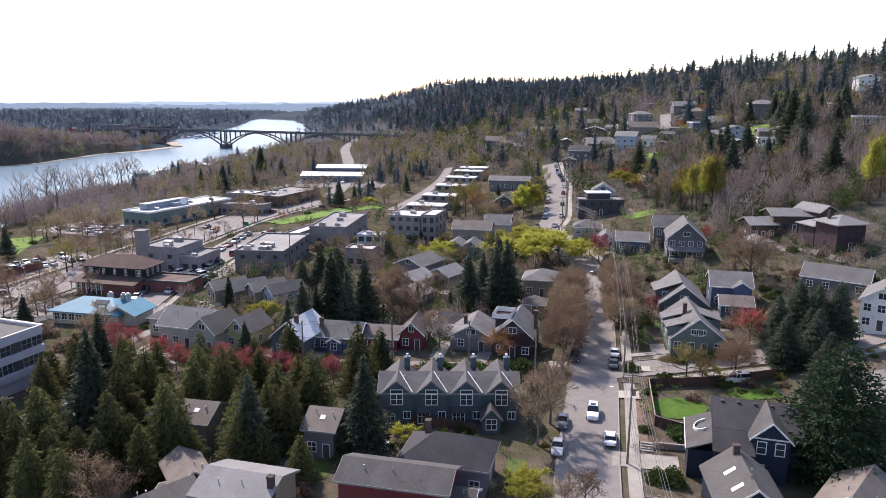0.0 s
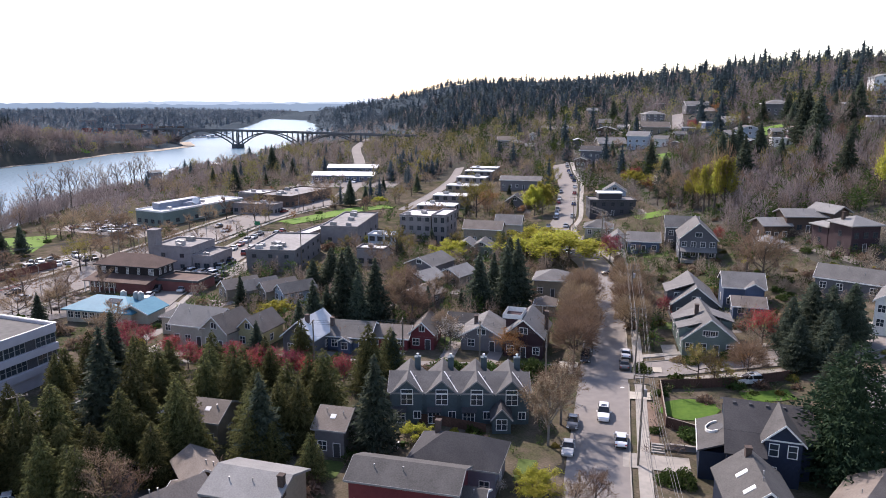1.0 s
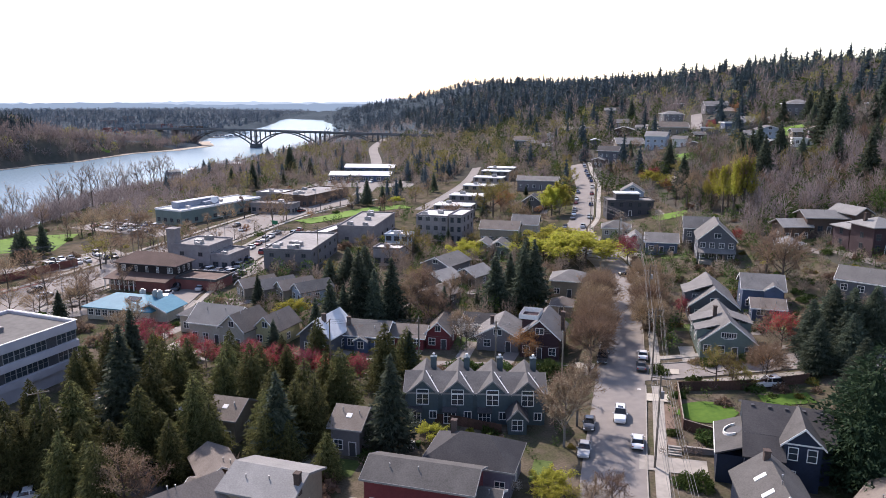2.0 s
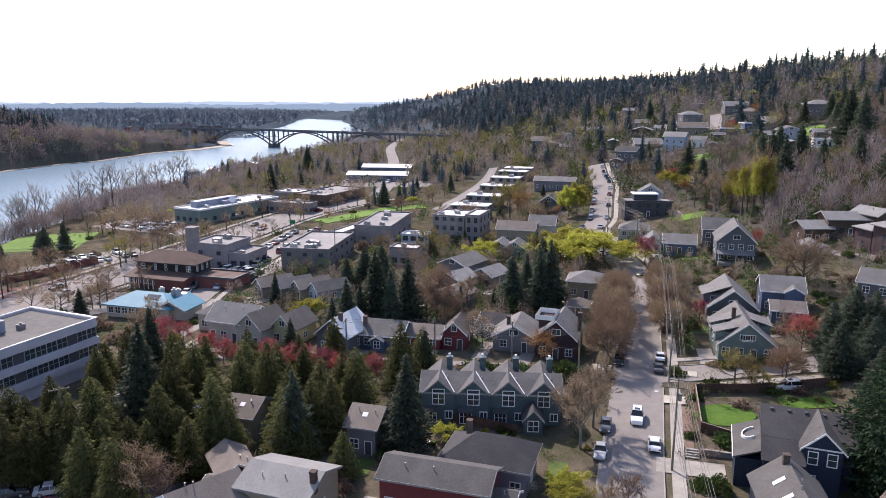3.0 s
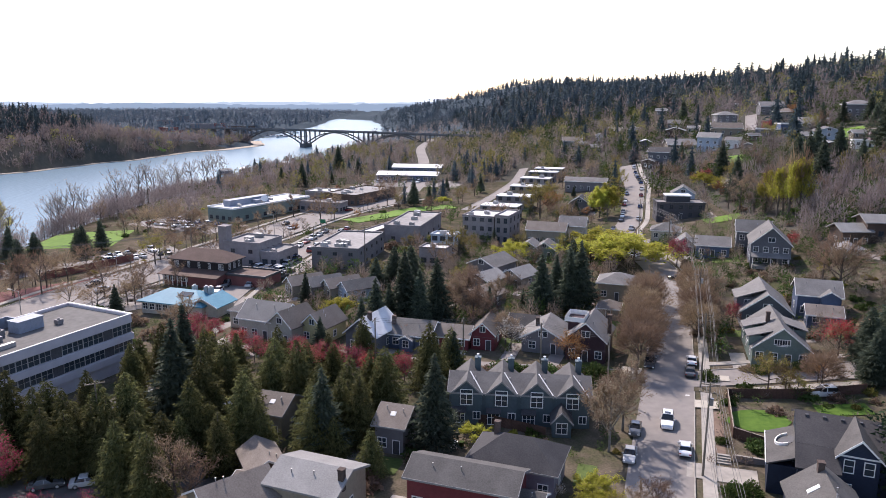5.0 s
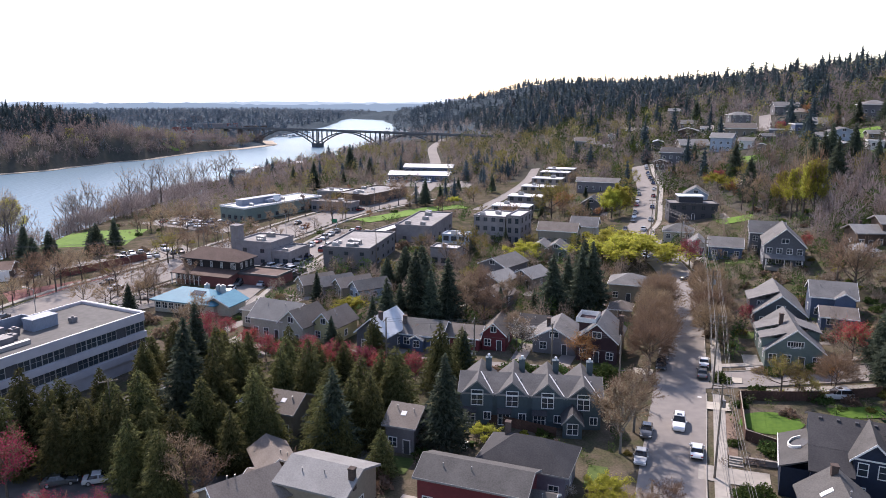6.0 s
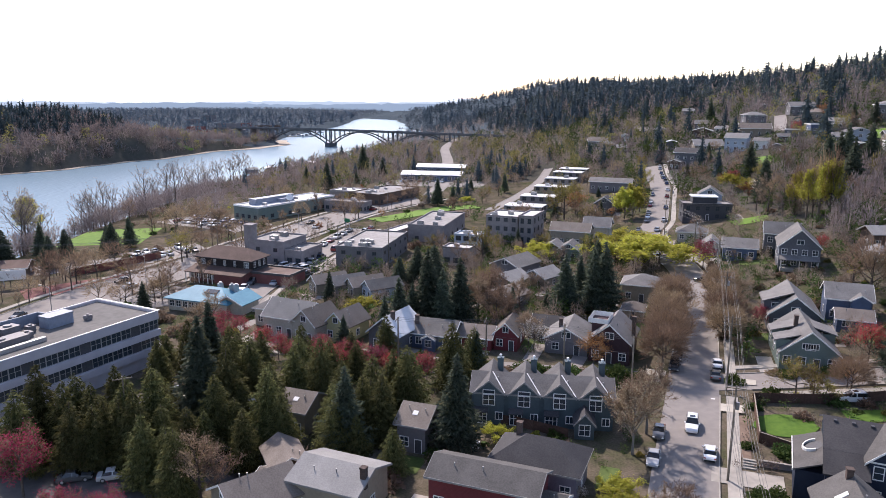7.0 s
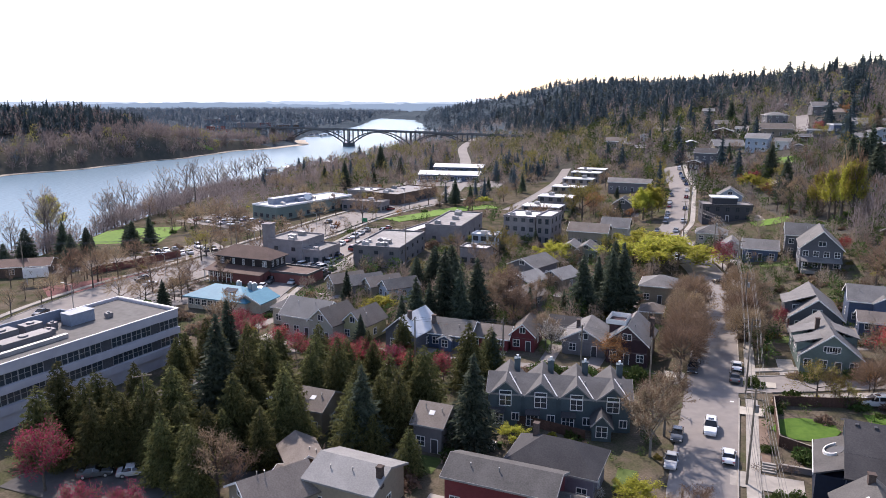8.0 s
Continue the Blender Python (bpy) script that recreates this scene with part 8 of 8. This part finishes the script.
# ---- the far horizon ----
def ridge(name, dist, low, high, colour, seed, a0=-60, a1=60):
    """A long wooded ridge at the edge of sight; its haze is an emission colour."""
    m, prev = Mesh(), None
    for k in range(241):
        a = radians(a0 + (a1 - a0) * k / 240)
        z = low + (high - low) * (0.5 + 0.5 * noise.noise((k * 0.035, seed, 0))) + 6 * noise.noise((k * 0.9, seed, 3))
        p = (math.sin(a) * dist, math.cos(a) * dist)
        if prev:
            q, zq = prev
            m.face((*q, -40), (*p, -40), (*p, z), (*q, zq))
            m.face((*q, zq), (*p, z), (p[0] * 1.08, p[1] * 1.08, z - 30), (q[0] * 1.08, q[1] * 1.08, zq - 30))
        prev = (p, z)
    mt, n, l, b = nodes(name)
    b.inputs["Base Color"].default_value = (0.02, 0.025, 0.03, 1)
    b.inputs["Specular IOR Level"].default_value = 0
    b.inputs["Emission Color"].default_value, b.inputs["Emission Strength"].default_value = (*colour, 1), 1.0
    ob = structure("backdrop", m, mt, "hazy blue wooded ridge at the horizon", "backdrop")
    return ob


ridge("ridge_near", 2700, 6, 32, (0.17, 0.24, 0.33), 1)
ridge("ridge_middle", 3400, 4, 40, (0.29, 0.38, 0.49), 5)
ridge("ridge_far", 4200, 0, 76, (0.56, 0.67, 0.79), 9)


# ---- cars ----
car(32.7, 94.9, G, "white", full=True)
car(32.7, 103.8, G + 180, "white", "van_car", full=True)
car(24.4, 93.1, G + 180, "silver", full=True)
car(27.1, 101.2, G + 180, "dark grey", full=True)
car(36.3, 128.3, G + 180, "black", "van_car", full=True)
car(38.2, 133.3, G + 180, "dark grey", full=True)
car(42.4, 123.6, G, "dark grey", full=True)
car(44.4, 129.0, G, "white", full=True)
car(60.5, 111.9, 92, "white", "van_car", full=True)
car(52.7, 157.6, G, "silver", full=True)
car(-48.8, 85.1, -70, "silver", full=True)
car(-54.0, 84.5, -70, "dark grey", full=True)
car(58.2, 186.5, 40, "black", full=True)
rnd = random.Random(3)
COLOURS = ["white", "black", "silver", "dark grey", "dark red", "dark blue", "silver", "dark grey", "white"]
for off, s0 in ((-3.3, 20), (3.3, 26)):
    for x, y, a in along(SHOPS, s0, 175, 6.4, off):
        if rnd.random() < 0.85:
            car(x, y, a + (180 if off < 0 else 0), rnd.choice(COLOURS), rnd.choice(("car", "car", "van_car")))
for x, y, a in along(HIGHWAY, 30, 330, 33, -3.6):
    car(x, y, a + 180, rnd.choice(COLOURS))
for x, y, a in along(HIGHWAY, 60, 330, 47, 3.6):
    car(x, y, a, rnd.choice(COLOURS))
for off in (-3.2, 3.2):
    for x, y, a in along(MAIN, 145, 370, 8, off):
        if rnd.random() < 0.36:
            car(x, y, a + (180 if off < 0 else 0), rnd.choice(COLOURS))


def car_rows(x, y, rz, n, rows, gap=6.0):
    c, s = math.cos(radians(rz)), math.sin(radians(rz))
    for r in range(rows):
        for k in range(n):
            if rnd.random() < 0.7:
                u, v = (k - n / 2) * 2.7, (r - (rows - 1) / 2) * gap
                car(x + c * u - s * v, y + s * u + c * v, rz + rnd.choice((0, 180)) + rnd.uniform(-2, 2), rnd.choice(COLOURS), rnd.choice(("car", "van_car", "car")))


car_rows(-56.7, 202.3, G - 12, 9, 2)
car_rows(-110.9, 285.4, -30, 14, 2, 9)
car_rows(-105.0, 227.8, 40, 8, 2, 8)
car_rows(-42.7, 101.2, G, 9, 3, 8)
car_rows(-28.3, 424.8, -10, 14, 2, 8)

# ---- poles and wires along the main street ----
POLES = [(x, y, a) for x, y, a in along(MAIN, 0, 330, 31, 5.4)]
for k, (x, y, a) in enumerate(POLES):
    utility_pole(x, y, 13.5, a, 2, k % 2 == 1)
wires = thing("overhead_wires", 0, 0, 0, 0, "sagging overhead wires between the poles, sunlight in their grey colour", "wires", "")
for (x, y, a), (p, q, b) in zip(POLES, POLES[1:]):
    for off, dz in ((-1.2, 13.3), (-0.6, 13.3), (0.6, 13.3), (1.2, 13.3), (-1.2, 12.2), (1.2, 12.2), (0.15, 8.6), (0.2, 8.0)):
        c, s = math.cos(radians(a)), math.sin(radians(a))
        c2, s2 = math.cos(radians(b)), math.sin(radians(b))
        part("wire", cable((x + c * off, y + s * off, ground(x, y) + dz), (p + c2 * off, q + s2 * off, ground(p, q) + dz), 0.5), WIRE, wires)
SIDE = [(25.9, 116.2), (15.0, 122.2), (1.1, 124.3), (-15.0, 124.2)]
for k, (x, y) in enumerate(SIDE):
    utility_pole(x, y, 10.5, 80, 1, k == 1)
for (x, y), (p, q) in zip(SIDE, SIDE[1:]):
    for off, dz in ((-1.0, 10.2), (0.0, 10.2), (1.0, 10.2), (0.1, 7.4)):
        part("wire", cable((x, y + off, ground(x, y) + dz), (p, q + off, ground(p, q) + dz), 0.4), WIRE, wires)
for x, y in ((-93.9, 240.1), (-28.0, 210.1), (-43.6, 211.3), (-94.2, 365.6), (-134.3, 187.3), (-50.0, 91.6)):
    utility_pole(x, y, 12, 30, 1)
for x, y, a in along(HIGHWAY, 25, 330, 36, 8.6):
    street_lamp(x, y, a + 180)

# ---- fences and garden walls ----
garden_fence = fence([(45.3, 113.2), (41.1, 99.2), (44.7, 95.5)], 1.7, "brown board fence with a pale cap round the bright lawn")
for (x, y), (u, v) in (((45.3, 113.2), (41.1, 99.2)), ((41.1, 99.2), (44.7, 95.5))):
    d = Vector((v - y, x - u)).normalized() * 0.09
    za, zb = ground(x, y) + 1.7, ground(u, v) + 1.7
    part("cap_rail", Mesh().hexa([(x - d.x, y - d.y, za), (x + d.x, y + d.y, za), (u + d.x, v + d.y, zb), (u - d.x, v - d.y, zb)], [(x - d.x, y - d.y, za + 0.06), (x + d.x, y + d.y, za + 0.06), (u + d.x, v + d.y, zb + 0.06), (u - d.x, v - d.y, zb + 0.06)]), TAN, garden_fence, "pale timber cap")
fence([(45.3, 113.2), (58.0, 111.4), (67.5, 111.8)], 1.7, "brown board fence along the side street")
fence([(-1.2, 104.4), (5.8, 103.0), (13.3, 99.3)], 1.6, "brown board fence behind the townhouses")


# ---- riverside corner: low building, billboard, brick wall ----
house(-141.4, 197.2, 20, 16, 9, 3.2, "x", 1.4, BROWNW, ROOF_RUST, "low brown park building with a rust-brown roof", cols=4)
b = thing("billboard", -128.7, 184.2, ground(-128.7, 184.2), 24, "white billboard on a steel frame", "billboard", "")
part("panel", Mesh().box(-3.2, 3.2, -0.1, 0.1, 2.2, 5.0), WHITE_TRIM, b)
for q in (-2.4, 2.4):
    part("leg", Mesh().box(q - 0.12, q + 0.12, 0.1, 0.34, -0.5, 4.6), STEEL, b)
fence([(-119.6, 196.7), (-111.8, 206.8), (-103.4, 220.3)], 2.2, "long red-brown wall beside the park", BRICK, 6.0, "garden_wall")
for k in range(5):
    w = (14, 20, 12, 18, 16)[k]
    flat_building((-410, -385, -372, -352, -430)[k], (1015, 1080, 960, 1010, 930)[k], -12 + 5 * k, w * 1.6, 14, (10, 13, 8, 7, 11)[k], (BRICK, STUCCO, BRICK, STUCCO, GREYW)[k], MEMBRANE, "distant flat-roofed building across the river", cols=6, rows=2, units=0, side=2, win=(1.8, 1.6), group="buildings across the river")

C1, C2, C3 = (-132.2, 184.2), (-79.9, 208.5), (-140.8, 138.4)
utility_pole(*C2, 13, 40, 1), utility_pole(*C3, 13, 40, 1)
for (x, y), (u, v) in ((C3, C1), (C1, C2)):
    for off, dz in ((-1.0, 11.9), (0.0, 11.9), (1.0, 11.9), (0.1, 9.2)):
        part("wire", cable((x, y + off, ground(x, y) + dz), (u, v + off, ground(u, v) + dz), 1.6, 0.03, 16), WIRE, wires)
g = thing("road_sign", -51.0, 265.2, ground(-51.0, 265.2), G, "green highway direction sign on two posts", "road sign", "")
part("panel", Mesh().box(-1.1, 1.1, -0.06, 0.06, 3.6, 5.0), surface("sign_green", (0.01, 0.12, 0.06), (0.015, 0.16, 0.08), 0.5), g)
for q in (-0.8, 0.8):
    part("post", Mesh().box(q - 0.07, q + 0.07, 0.06, 0.2, -0.4, 4.9), STEEL, g)
d = thing("satellite_dish", -84, 306, ground(-87, 311.4) + 5.6, 20, "white satellite dish on a flat roof", "satellite dish", "")
part("dish", Mesh().tube((0, 0, 2.0), (0, -0.5, 2.3), 0.3, 1.5, 14), METAL_WHITE, d)
part("mast", Mesh().tube((0, 0, 0), (0, 0, 2.0), 0.1, 0.1, 8), STEEL, d)


# ---- steps, retaining wall, bins and road markings by the near street ----
sx, sy = 37.3, 92.3
st = thing("garden_steps", sx, sy, ground(sx, sy), -18, "short flight of pale concrete garden steps", "steps", "")
for k in range(4):
    part("step", Mesh().box(-0.9, 0.9, -0.9 + k * 0.45, -0.45 + k * 0.45, -0.2, 0.18 * (k + 1)), CONCRETE, st)
rw = thing("retaining_wall", sx + 3.6, sy - 0.6, ground(sx, sy), -18, "low grey garden retaining wall", "wall", "")
part("wall", Mesh().box(-2.4, 3.0, -0.15, 0.15, -0.3, 0.9), STUCCO, rw)
part("cap", Mesh().box(-2.45, 3.05, -0.2, 0.2, 0.9, 1.0), CONCRETE, rw)
for k, (x, y) in enumerate(((-0.8, 95.7), (-0.2, 95.5), (0.7, 95.5))):
    bn = thing("wheeled_bin", x, y, ground(x, y), -18, ("white", "white", "green")[k] + " wheeled bin beside a house", "bin", "wheeled bins")
    mt = (WHITE_TRIM, WHITE_TRIM, SHRUB)[k]
    part("body", Mesh().hexa([(-0.25, -0.28, 0.05), (0.25, -0.28, 0.05), (0.25, 0.28, 0.05), (-0.25, 0.28, 0.05)], [(-0.3, -0.34, 0.95), (0.3, -0.34, 0.95), (0.3, 0.34, 0.95), (-0.3, 0.34, 0.95)]), mt, bn)
    part("lid", Mesh().box(-0.32, 0.32, -0.36, 0.36, 0.95, 1.03), mt, bn)
for k in range(3):
    m = Mesh()
    q = [(34.5 + k * 1.9, 115.6 - k * 0.55), (35.6 + k * 1.9, 115.3 - k * 0.55), (35.75 + k * 1.9, 115.75 - k * 0.55), (34.65 + k * 1.9, 116.05 - k * 0.55)]
    m.hexa([(x, y, ground(x, y) + 0.09) for x, y in q], [(x, y, ground(x, y) + 0.112) for x, y in q])
    structure("road_marking", m, PAINT_LINE, "worn white stop line on the asphalt", "road marking")
